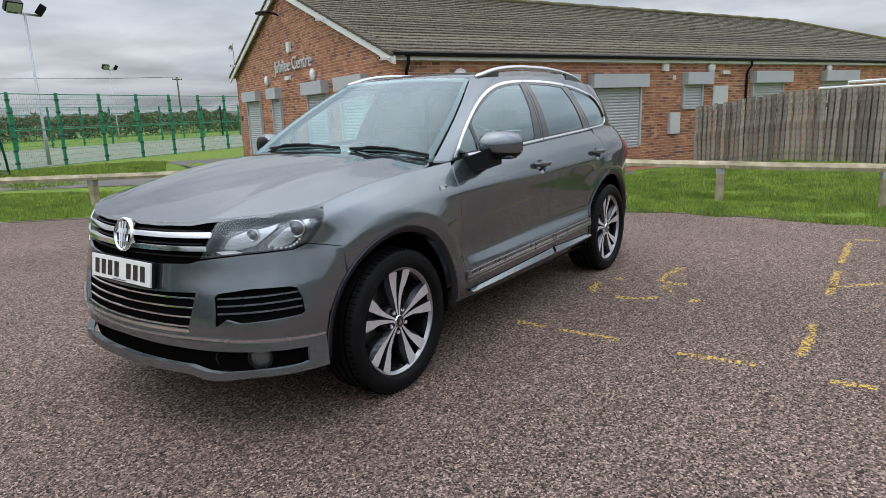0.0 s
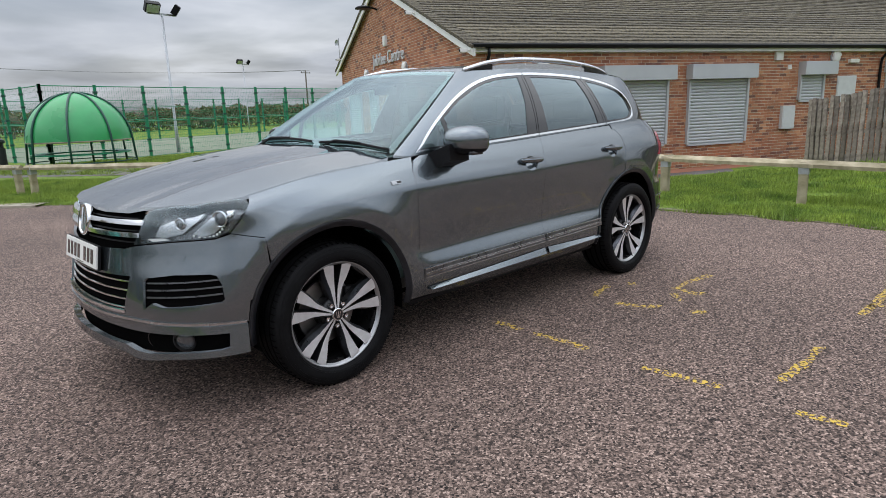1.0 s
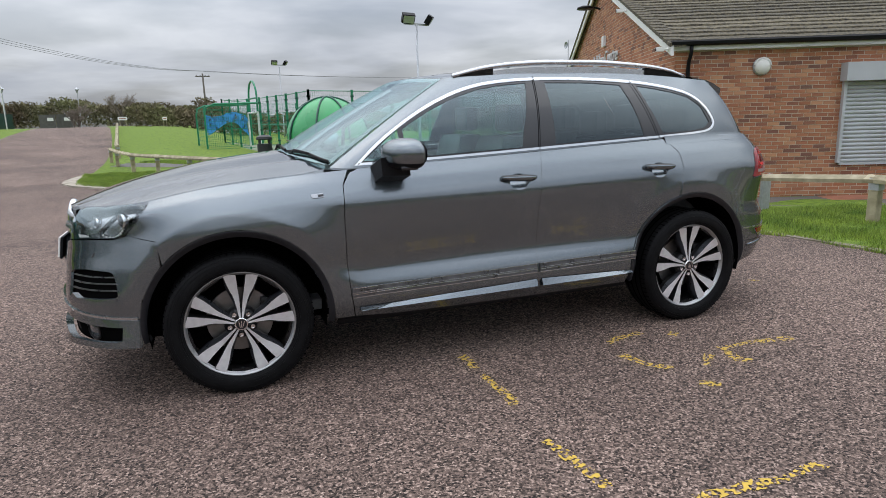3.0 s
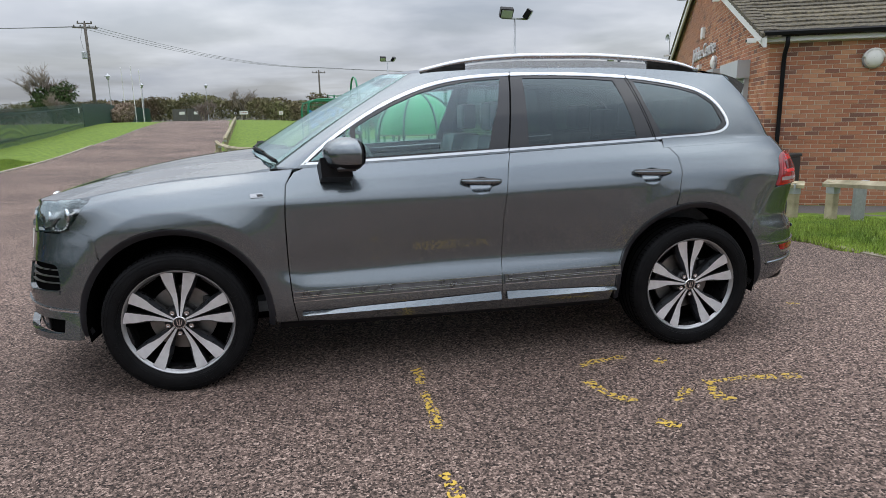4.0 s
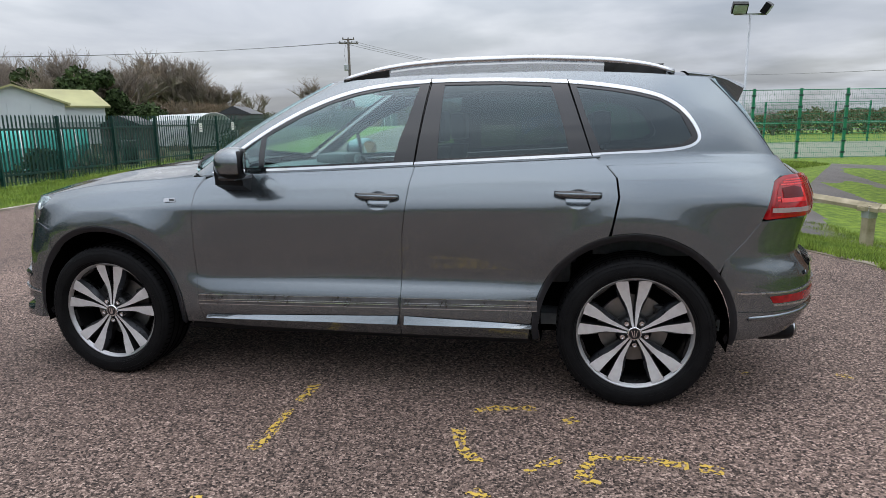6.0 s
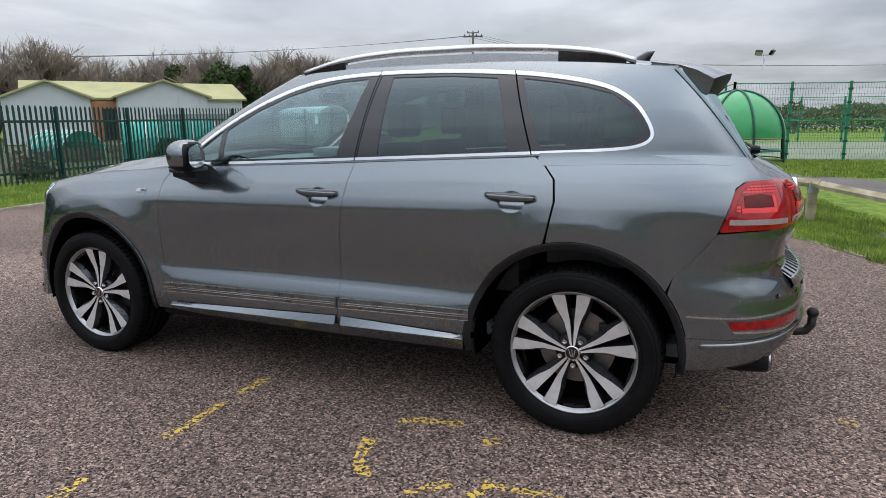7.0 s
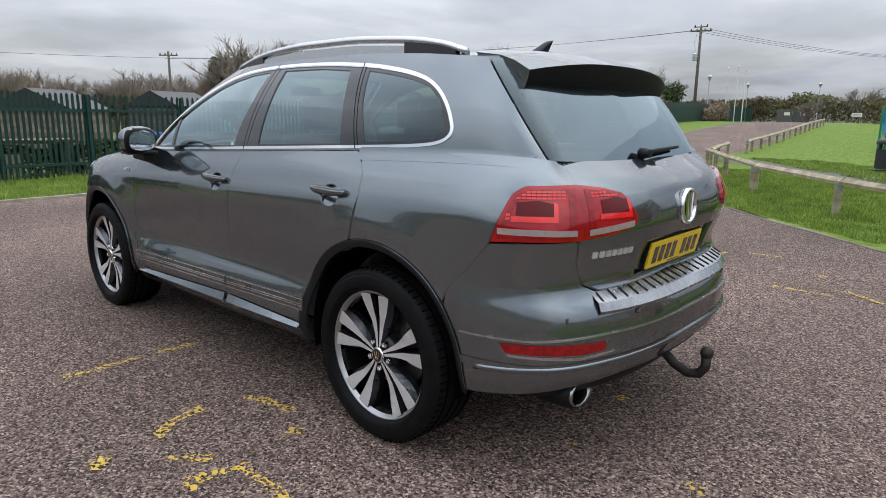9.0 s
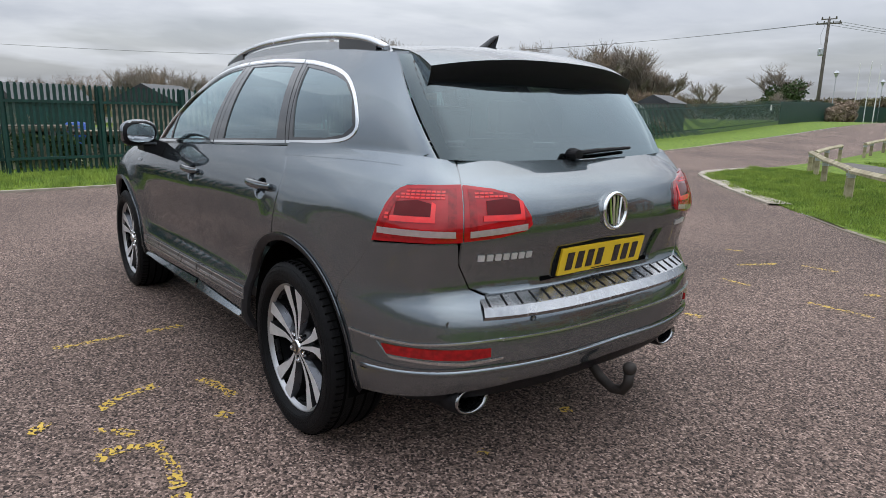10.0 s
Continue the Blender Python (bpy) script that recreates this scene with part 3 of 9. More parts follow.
v = [hw(-0.04, RIDGE_C, roof_z(RIDGE_C)), hw(RIDGE_A1, RIDGE_C, roof_z(RIDGE_C)), hw(LEN + 0.1, LEFT_C + 0.2, roof_z(LEFT_C + 0.2)), hw(-0.04, LEFT_C + 0.2, roof_z(LEFT_C + 0.2)), hw(LEN + 0.1, -0.1, EAVE)]
pydata("roof_back", v, [(0, 1, 2, 3), (1, 4, 2)], M["tile"], hall)
bm = tube([hw(a, RIDGE_C, roof_z(RIDGE_C) + 0.05 + 0.012 * math.sin(a * 5)) for a in np.linspace(-0.05, RIDGE_A1, 90)], 0.10, 8)
part("ridge", bm, M["moss"], hall, "ridge tiles grown over with yellow-green moss", smooth=True)
bm = tube([hw(RIDGE_A1 + (LEN + 0.1 - RIDGE_A1) * u, RIDGE_C * (1 - u) - 0.1 * u, roof_z(RIDGE_C * (1 - u)) + 0.04) for u in np.linspace(0, 1, 20)], 0.09, 8)
part("hip", bm, M["moss"], hall, "mossy hip tiles", smooth=True)

# fascia, gutter, downpipes, bargeboards
part("fascia", hbox(0.0, LEN, 0.0, W0 - 0.01, EAVE - 0.10, EAVE + 0.02), M["white"], hall, "white fascia board")
bm = bmesh.new()
prof = [(q[0] - 0.03, q[1] + 0.028) for q in ((0.03, 0.055), (-0.055, 0.05), (-0.085, 0.02), (-0.075, -0.03), (-0.03, -0.055), (0.03, -0.05))]
ends = []
for a in (-0.02, LEN):
    ends.append([bm.verts.new(hw(a, c - 0.002, EAVE + 0.0 + z)) for c, z in prof])
for k in range(5):
    bm.faces.new((ends[0][k], ends[0][k + 1], ends[1][k + 1], ends[1][k]))
bm.faces.new(ends[0]); bm.faces.new(ends[1][::-1])
bmesh.ops.recalc_face_normals(bm, faces=bm.faces)
part("gutter", bm, M["black_pvc"], hall, "black plastic gutter")
for a in (0.36, 12.5, 25.0):
    bm = tube([hw(a, -0.05, EAVE - 0.03), hw(a, -0.04, EAVE - 0.16), hw(a, 0.07, EAVE - 0.30), hw(a, 0.09, EAVE - 0.42), hw(a, 0.09, 0.9), hw(a, 0.09, -0.38)], 0.036, 10)
    part("downpipe", bm, M["black_pvc"], hall, "black plastic downpipe", smooth=True)
for c0, c1 in ((-0.10, RIDGE_C), (LEFT_C + 0.35, RIDGE_C)):
    bm = bmesh.new()
    z0, z1 = roof_z(c0), roof_z(c1)
    q = [(c0, z0 - 0.16), (c1, z1 - 0.20), (c1, z1 + 0.02), (c0, z0 + 0.02)]
    f0 = [bm.verts.new(hw(-0.03, c, z)) for c, z in q]
    f1 = [bm.verts.new(hw(0.02, c, z)) for c, z in q]
    bm.faces.new(f0); bm.faces.new(f1[::-1])
    for k in range(4):
        bm.faces.new((f0[k], f1[k], f1[(k + 1) % 4], f0[(k + 1) % 4]))
    bmesh.ops.recalc_face_normals(bm, faces=bm.faces)
    part("bargeboard", bm, M["white"], hall, "white bargeboard")
    # verge tiles along the board, and the soffit under it
    bm = bmesh.new()
    n = 30
    for i in range(n):
        cc0, cc1 = c0 + (c1 - c0) * i / n, c0 + (c1 - c0) * (i + 0.96) / n
        za, zb = roof_z(cc0) + 0.03, roof_z(cc1) + 0.015
        f0 = [bm.verts.new(hw(x, c, z)) for x, c, z in ((-0.06, cc0, za - 0.03), (-0.06, cc1, zb - 0.03), (-0.06, cc1, zb + 0.04), (-0.06, cc0, za + 0.04), (0.25, cc0, za - 0.03), (0.25, cc1, zb - 0.03), (0.25, cc1, zb + 0.04), (0.25, cc0, za + 0.04))]
        for t in ((0, 1, 2, 3), (7, 6, 5, 4), (0, 4, 5, 1), (3, 2, 6, 7), (0, 3, 7, 4), (1, 5, 6, 2)):
            bm.faces.new([f0[k] for k in t])
    bmesh.ops.recalc_face_normals(bm, faces=bm.faces)
    part("verge_tiles", bm, M["tile"], hall, "mossy verge tiles")


def shutter(a0, a1, z0, z1, b0, b1, bz0, bz1, gable=False, slats=None):
    """Roller shutter in its guide rails under a steel box; along a wall, or on the gable."""
    ob = tagged(new("roller_shutter"), "closed grey steel roller shutter under its box on brick wall", "shutter", "roller shutters of the hall")

    def pl(a, out, z):
        return hw(W0 - out, a, z) if gable else hw(a, W0 - out, z)

    def wbox(x0, x1, o0, o1, y0, y1, bev=0.0):
        tmp = bmesh.new()
        add_box(tmp, x0, x1, o0, o1, y0, y1, bev)
        for q in tmp.verts:
            q.co = pl(*q.co)
        bmesh.ops.recalc_face_normals(tmp, faces=tmp.faces)
        return tmp

    part("box", wbox(b0, b1, 0.0, 0.24, bz0, bz1, 0.008), M["shutter"], ob, "pressed steel shutter box")
    part("guide_rail", wbox(a0 - 0.06, a0, 0.0, 0.09, z0, bz0), M["shutter"], ob)
    part("guide_rail", wbox(a1, a1 + 0.06, 0.0, 0.09, z0, bz0), M["shutter"], ob)
    n = max(4, int((bz0 - z0) / 0.075))
    h = (bz0 - z0) / n
    proto = None
    for i in range(n):
        if proto is None:
            bm = bmesh.new()
            rows = []
            for k in range(6):
                u = k / 5
                o = 0.028 + 0.022 * math.sin(math.pi * u) ** 0.7
                rows.append((bm.verts.new(pl(a0, o, z0 + h * u * 0.94)), bm.verts.new(pl(a1, o, z0 + h * u * 0.94))))
            for r0, r1 in zip(rows, rows[1:]):
                bm.faces.new((r0[0], r0[1], r1[1], r1[0]))
            for r0, r1 in ((rows[0], 0), (rows[-1], 1)):
                e0, e1 = (bm.verts.new(pl(x, 0.0, z0 + h * 0.94 * r1)) for x in (a0, a1))
                bm.faces.new((r0[0], r0[1], e1, e0))
            bmesh.ops.recalc_face_normals(bm, faces=bm.faces)
            proto = part("slat", bm, M["shutter"], ob)
        else:
            q = new("slat", proto.data)
            q.parent = ob
            q.location = (0, 0, h * i)
    part("bottom_rail", wbox(a0, a1, 0.0, 0.055, z0 - 0.05, z0), M["shutter"], ob)
    return ob


shutter(3.33, 5.12, 0.32, 1.85, 3.22, 5.28, 1.85, 2.19)
shutter(5.85, 7.65, 0.28, 1.85, 5.74, 7.82, 1.85, 2.20)
shutter(9.52, 10.30, 1.25, 1.90, 9.44, 10.62, 1.90, 2.24)
shutter(12.85, 14.45, 0.60, 1.92, 12.72, 14.75, 1.92, 2.28)
shutter(16.9, 18.9, 0.60, 1.95, 16.8, 19.0, 1.95, 2.30)
for c0, c1 in ((1.45, 3.15), (4.0, 5.6), (8.0, 9.0), (10.3, 12.1)):
    shutter(c0 + 0.1, c1 - 0.1, -0.1, 1.98, c0, c1, 1.98, 2.32, gable=True)


def bulkhead(p, out, rot):
    """A round wall lamp with a hooded, ribbed lens."""
    ob = tagged(new("wall_lamp"), "round white bulkhead lamp on brick wall", "lamp", "wall lamps")
    ob.matrix_world = Matrix.Translation(p) @ Vector(out).to_track_quat("Z", "Y").to_matrix().to_4x4()
    part("base", lathe([(0, 0), (0.165, 0), (0.165, 0.04), (0.15, 0.055), (0, 0.055)], 28), M["galv"], ob, smooth=False)
    part("lens", lathe([(0.148, 0.05), (0.14, 0.085), (0.10, 0.115), (0.05, 0.13), (0, 0.133)], 28), M["lampglass"], ob, "opal ribbed lens", smooth=True)
    for x in np.linspace(-0.09, 0.09, 6):
        q = math.sqrt(0.14**2 - x * x)
        part("rib", tube([(x, -q * 0.8, 0.095), (x, -q * 0.3, 0.125 - abs(x) * 0.2), (x, 0.01, 0.132 - abs(x) * 0.2)], 0.005, 6), M["galv"], ob)
    part("hood", tube([(0.15 * math.cos(a), 0.15 * math.sin(a), 0.075) for a in np.linspace(0.1, math.pi - 0.1, 16)], 0.022, 8), M["lampglass"], ob, "white half hood", smooth=True)
    return ob


out_l, out_g = (-BV.x, -BV.y, 0), (-BU.x, -BU.y, 0)
bulkhead(hw(1.74, W0, 2.17), out_l, 0)
bulkhead(hw(10.72, W0, 2.36), out_l, 0)
bulkhead(hw(17.2, W0, 2.36), out_l, 0)
bulkhead(hw(W0, 5.0, 2.52), out_g, 0)
bulkhead(hw(W0, 9.35, 2.58), out_g, 0)


def wall_item(name, label, cat, a0, a1, z0, z1, depth, mat, gable=False, bev=0.01, lid=True):
    ob = tagged(new(name), label, cat)
    tmp = bmesh.new()
    add_box(tmp, a0, a1, 0, depth, z0, z1, bev)
    if lid:
        add_box(tmp, a0 + 0.03, a1 - 0.03, depth, depth + 0.008, z0 + 0.03, z1 - 0.03)
    for q in tmp.verts:
        q.co = hw(W0 - q.co.y, q.co.x, q.co.z) if gable else hw(q.co.x, W0 - q.co.y, q.co.z)
    bmesh.ops.recalc_face_normals(tmp, faces=tmp.faces)
    part("case", tmp, mat, ob)
    return ob


wall_item("meter_box", "white meter box with hinged door on brick wall", "box", 8.9, 9.34, 0.52, 1.12, 0.10, M["grey_box"])
wall_item("alarm_box", "white alarm siren box on brick wall", "alarm", 8.56, 8.80, 2.28, 2.52, 0.08, M["sign_white"])
wall_item("alarm_box", "white alarm siren box on gable wall", "alarm", 6.75, 7.03, 3.28, 3.58, 0.08, M["sign_white"], True)
wall_item("vent_cover", "small white wall vent", "vent", 9.05, 9.17, 2.05, 2.17, 0.03, M["sign_white"], lid=False)
wall_item("intercom", "small beige box beside the shutter", "box", 13.0, 13.3, 1.30, 1.50, 0.06, M["concrete"], True)
wall_item("light_fitting", "small cream light fitting on brick wall", "lamp", 11.25, 11.6, 2.20, 2.30, 0.08, M["lampglass"], lid=False)
wall_item("window_panel", "grey steel panel closing a small window", "panel", 10.9, 11.62, 1.15, 1.86, 0.03, M["grey_box"])
wall_item("light_fitting", "small white lamp above the gable shutter", "lamp", 7.0, 7.4, 2.5, 2.62, 0.08, M["lampglass"], True, lid=False)


def camera_unit(p, out):
    ob = tagged(new("security_camera"), "small white security camera on the bargeboard", "camera")
    ob.matrix_world = Matrix.Translation(p) @ Vector(out).to_track_quat("Z", "Y").to_matrix().to_4x4()
    part("bracket", lathe([(0, 0), (0.035, 0), (0.035, 0.02), (0.015, 0.03), (0.015, 0.10), (0, 0.10)], 14), M["sign_white"], ob)
    part("body", box(-0.04, 0.04, -0.04, 0.04, 0.09, 0.24, 0.012), M["sign_white"], ob)
    part("lens", lathe([(0, 0.241), (0.025, 0.241), (0.025, 0.255), (0, 0.255)], 14), M["black_pvc"], ob)


camera_unit(hw(-0.03, 3.6, roof_z(3.6) - 0.1), out_g)
camera_unit(hw(-0.03, 12.5, roof_z(12.5) - 0.1), out_g)
camera_unit(hw(-0.03, 0.05, roof_z(0.05) - 0.08), out_g)
# aerial on the far verge
aerial = tagged(new("aerial"), "small satellite aerial on a short mast at the eaves", "aerial")
p = hw(-0.1, 12.6, roof_z(12.6))
part("mast", tube([p, p + Vector((0, 0, 0.75))], 0.014, 8), M["galv"], aerial)
part("dish", lathe([(0, 0.0), (0.07, 0.01), (0.13, 0.05)], 18, "x"), M["galv"], aerial).matrix_local = Matrix.Translation(p + Vector((0.05, 0, 0.55)))
# swan-neck floodlight high on the gable
fl = tagged(new("gable_floodlight"), "dark hooded floodlight under the gable peak", "lamp")
p = hw(W0, 7.7, 4.45)
o = Vector(out_g)
part("arm", tube([p, p + o * 0.15 + Vector((0, 0, 0.05)), p + o * 0.3 + Vector((0, 0, 0.05))], 0.03, 8), M["black_pvc"], fl)
bm = lathe([(0, 0.09), (0.10, 0.085), (0.17, 0.05), (0.19, 0.0), (0.17, -0.01), (0, -0.01)], 20)
bmesh.ops.transform(bm, matrix=Matrix.Translation(p + o * 0.45 + Vector((0, 0, 0.02))) @ Matrix.Diagonal((1.4, 1.4, 1.0, 1)), verts=bm.verts)
part("head", bm, M["black_pvc"], fl, smooth=True)

# lettering on the gable
txt = bpy.data.curves.new("lettering", "FONT")
txt.body, txt.size, txt.extrude, txt.space_character = "Jubilee Centre", 0.52, 0.02, 1.0
txt.align_x, txt.align_y = "CENTER", "CENTER"
tob = new("tmp_text", txt)
dg = bpy.context.evaluated_depsgraph_get()
me = bpy.data.meshes.new_from_object(tob.evaluated_get(dg))
bpy.data.objects.remove(tob)
me.materials.clear(); me.materials.append(M["letter"])
sign = new("wall_lettering", me)
ex = Vector((-BV.x, -BV.y, 0)); ez = Vector((-BU.x, -BU.y, 0)); ey = Vector((0, 0, 1))
mx = max(q.co.x for q in me.vertices) - min(q.co.x for q in me.vertices)
s = 3.4 / mx
sign.matrix_world = Matrix(((ex.x * s, ey.x, ez.x, 0), (ex.y * s, ey.y, ez.y, 0), (ex.z * s, ey.z, ez.z, 0), (0, 0, 0, 1)))
sign.matrix_world.translation = hw(W0 - 0.03, 6.75, 2.93)
tagged(sign, "steel letters reading Jubilee Centre on the gable", "sign")


# ---- timber knee rails ----
def rail_post(x, y, h=0.56):
    ob = thing("rail_post", (x, y, gh(x, y)), random.uniform(0, 20), "squat weathered timber post with metal strap in grass", "post", "knee rail posts")
    bm = box(-0.055, 0.055, -0.055, 0.055, -0.25, h, 0.012)
    for v in bm.verts:
        v.co.x += 0.006 * noise.noise(v.co * 7 + Vector((x, y, 0))); v.co.y += 0.006 * noise.noise(v.co * 7 + Vector((y, x, 3)))
    part("shaft", bm, M["timber"], ob)
    part("strap", box(-0.060, 0.060, -0.060, 0.060, h - 0.16, h - 0.02, 0.004), M["galv"], ob, "galvanised fixing strap")
    return ob


def beam_object(p, q, h=0.53):
    a, c = Vector((*p, gh(*p) + h)), Vector((*q, gh(*q) + h))
    d = c - a
    bm = bmesh.new()
    rows = []
    prof = [(-0.075, 0.0), (-0.07, -0.045), (0.07, -0.045), (0.075, 0.0), (0.0, 0.052)]
    n = 8
    for i in range(n + 1):
        x = -0.12 + (d.length + 0.24) * i / n
        j = noise.noise(Vector((p[0] + x, p[1], 0)))
        rows.append([bm.verts.new((x, y + 0.008 * j, z + 0.010 * j)) for y, z in prof])
    for r0, r1 in zip(rows, rows[1:]):
        for k in range(5):
            bm.faces.new((r0[k], r0[(k + 1) % 5], r1[(k + 1) % 5], r1[k]))
    bm.faces.new(rows[0]); bm.faces.new(rows[-1][::-1])
    bmesh.ops.recalc_face_normals(bm, faces=bm.faces)
    ob = link_mesh("knee_rail", bm, M["timber"])
    ob.matrix_world = Matrix.Translation(a) @ d.to_track_quat("X", "Z").to_matrix().to_4x4()
    return tagged(ob, "long weathered timber knee rail on posts", "rail", "knee rails")


def run(pts):
    for p in pts:
        rail_post(*p)
    for p, q in zip(pts, pts[1:]):
        beam_object(p, q)


run([(-5.71, 3.25), (-5.72, 2.9), (-5.80, 0.95), (-5.92, -1.0), (-5.95, -3.02)])
run([(-5.86, -3.62), (-4.75, -4.5), (-3.3, -6.2), (-1.45, -8.12), (0.45, -10.75)])
run([(0.62, -11.15), (2.0, -13.7), (2.9, -15.6), (3.7, -17.2)])
run([(3.75, -17.6), (4.5, -20.4), (5.0, -22.9)])
run([(5.0, -25.2)] + [(5.2 + 0.11 * i * 2.1, -26.5 - 2.1 * i) for i in range(14)])

# grey marker post by the hall
ob = thing("marker_post", (-6.35, -3.0, gh(-6.35, -3.0)), 20, "short flat grey metal marker post in grass", "post")
part("plate", box(-0.14, 0.14, -0.02, 0.02, -0.1, 0.55, 0.006), M["galv"], ob)
part("cap", box(-0.15, 0.15, -0.03, 0.03, 0.55, 0.57, 0.004), M["galv"], ob)
# wheelie bin shape beside the corner
ob = thing("waste_bin", (-6.62, -5.05, gh(-6.6, -5.0)), 25, "dark plastic waste bin with lid beside the hall", "bin")
part("body", box(-0.26, 0.26, -0.3, 0.3, 0.02, 0.95, 0.03), M["bin"], ob)
part("lid", box(-0.28, 0.28, -0.33, 0.31, 0.95, 1.0, 0.02), M["bin"], ob)


# ---- slatted timber fence beside the hall ----
def board_fence(p, q, h, n):
    a, c = Vector((*p, 0)), Vector((*q, 0))
    d = (c - a).normalized()
    side = Vector((-d.y, d.x, 0))
    L = (c - a).length
    ob = tagged(new("board_fence"), "tall weathered grey timber fence of overlapping boards", "fence")
    rot = math.degrees(math.atan2(d.y, d.x))
    proto = [box(-0.044, 0.044, -0.011, 0.011, 0.0, h, 0.004) for _ in range(1)]
    bm = proto[0]
    me = bpy.data.meshes.new("board")
    bm.to_mesh(me); bm.free()
    me.materials.append(M["board"])
    r = random.Random(3)
    for i in range(n):
        s = L * (i + 0.5) / n
        o = a + d * s + side * (-0.046 if i % 2 else -0.034)
        bo = new("board", me)
        bo.parent = ob
        bo.matrix_world = pose(o.x, o.y, gh(o.x, o.y) + 0.02 + r.uniform(-0.02, 0.025), r.uniform(-0.6, 0.6), r.uniform(-1.2, 1.2), rot)
    for i in range(n + 1):
        o = a + d * (L * i / n) + side * 0.075
        bo = new("board", me)
        bo.parent = ob
        bo.matrix_world = pose(o.x, o.y, gh(o.x, o.y) + 0.01 + r.uniform(-0.02, 0.02), 0, r.uniform(-0.8, 0.8), rot)
    for z in (0.25, h * 0.5, h - 0.25):
        m0 = a + Vector((0, 0, gh(a.x, a.y) + z))
        bm = box(0, L, -0.022, 0.022, -0.04, 0.04, 0.004)
        ro = part("cross_rail", bm, M["board"], ob)
        ro.matrix_world = Matrix.Translation(m0) @ (c - a + Vector((0, 0, gh(c.x, c.y) - gh(a.x, a.y)))).to_track_quat("X", "Z").to_matrix().to_4x4()
    for s in np.arange(0, L + 0.1, 1.8):
        o = a + d * s + side * 0.10
        po = part("fence_post", box(-0.05, 0.05, -0.05, 0.05, -0.3, h + 0.02, 0.006), M["board"], ob)
        po.matrix_world = pose(o.x, o.y, gh(o.x, o.y), 0, 0, rot)


board_fence((-13.45, -1.30), (-12.2, 2.6), 1.56, 34)
board_fence((-12.2, 2.6), (-11.87, 3.7), 1.56, 10)
# stacked white goal frames behind it
ob = tagged(new("spare_goals"), "white metal goal frame with net stacked behind the fence", "goal")
for y0, dz in ((1.3, 0.0), (1.9, 0.12)):
    pts = [(-14.6, y0, 0.0), (-14.5, y0, 1.62 + dz), (-14.0, y0 + 5, 1.72 + dz), (-14.1, y0 + 5, 0.0)]
    part("tube_frame", tube(pts, 0.035, 8), M["white"], ob)


# ---- games court with green mesh fencing ----
def mesh_panel(parent, a, c, z0, z1, pitch=0.10, t=0.004):
    """Welded mesh between two points: thin flat bars."""
    a, c = Vector(a), Vector(c)
    d = c - a
    L = d.length
    d = d / L
    bm = bmesh.new()
    n = max(1, int(L / pitch))
    sd = Vector((-d.y, d.x, 0)) * t
    for i in range(n + 1):
        p = a + d * (L * i / n)
        w = d * t
        q = [bm.verts.new(p - w + Vector((0, 0, z0))), bm.verts.new(p + w + Vector((0, 0, z0))), bm.verts.new(p + w + Vector((0, 0, z1))), bm.verts.new(p - w + Vector((0, 0, z1)))]
        bm.faces.new(q)
    k = int((z1 - z0) / 0.2)
    for i in range(k + 1):
        z = z0 + (z1 - z0) * i / k
        h = t * (1.0 if i % 5 else 2.2)
        q = [bm.verts.new(a + sd + Vector((0, 0, z - h))), bm.verts.new(c + sd + Vector((0, 0, z - h))), bm.verts.new(c + sd + Vector((0, 0, z + h))), bm.verts.new(a + sd + Vector((0, 0, z + h)))]
        bm.faces.new(q)
    return part("mesh_panel", bm, M["mesh_green"], parent, "green welded mesh")


def court_side(p, q, h, n, dark=False):
    ob = tagged(new("court_fence"), "tall green welded mesh sports court fence with clamped posts", "fence", "court fences")
    pts = [(p[0] + (q[0] - p[0]) * i / n, p[1] + (q[1] - p[1]) * i / n) for i in range(n + 1)]
    for x, y in pts:
        z = gh(x, y)
        po = part("post", box(-0.05, 0.05, -0.05, 0.05, -0.2, h + 0.06, 0.006), M["mesh_green"], ob)
        po.matrix_world = pose(x, y, z)
        for k in range(6):
            cl = part("clamp", box(-0.075, 0.075, -0.075, 0.075, 0.22 + k * h / 6.0, 0.30 + k * h / 6.0, 0.01), M["dark_green"], ob)
            cl.matrix_world = pose(x, y, z)
    for (x0, y0), (x1, y1) in zip(pts, pts[1:]):
        mesh_panel(ob, (x0, y0, gh(x0, y0)), (x1, y1, gh(x1, y1)), 0.05, h)
    part("top_rail", tube([(x, y, gh(x, y) + h) for x, y in pts], 0.02, 6), M["mesh_green"], ob)
    part("mid_rail", tube([(x, y, gh(x, y) + h * 0.52) for x, y in pts], 0.02, 6), M["mesh_green"], ob)
    return ob


KA, KB = (-2.8, -24.1), (0.3, -43.0)
KD = (-0.965, -0.262)
KC = (KA[0] + KD[0] * 38, KA[1] + KD[1] * 38)
KE = (KB[0] + KD[0] * 38, KB[1] + KD[1] * 38)
court_side(KA, KC, 2.95, 18)
court_side(KA, (-1.4, -32.6), 2.95, 5)
court_side((-0.95, -35.8), KB, 2.95, 3)
court_side(KB, KE, 2.95, 14)
court_side(KC, KE, 2.95, 8)
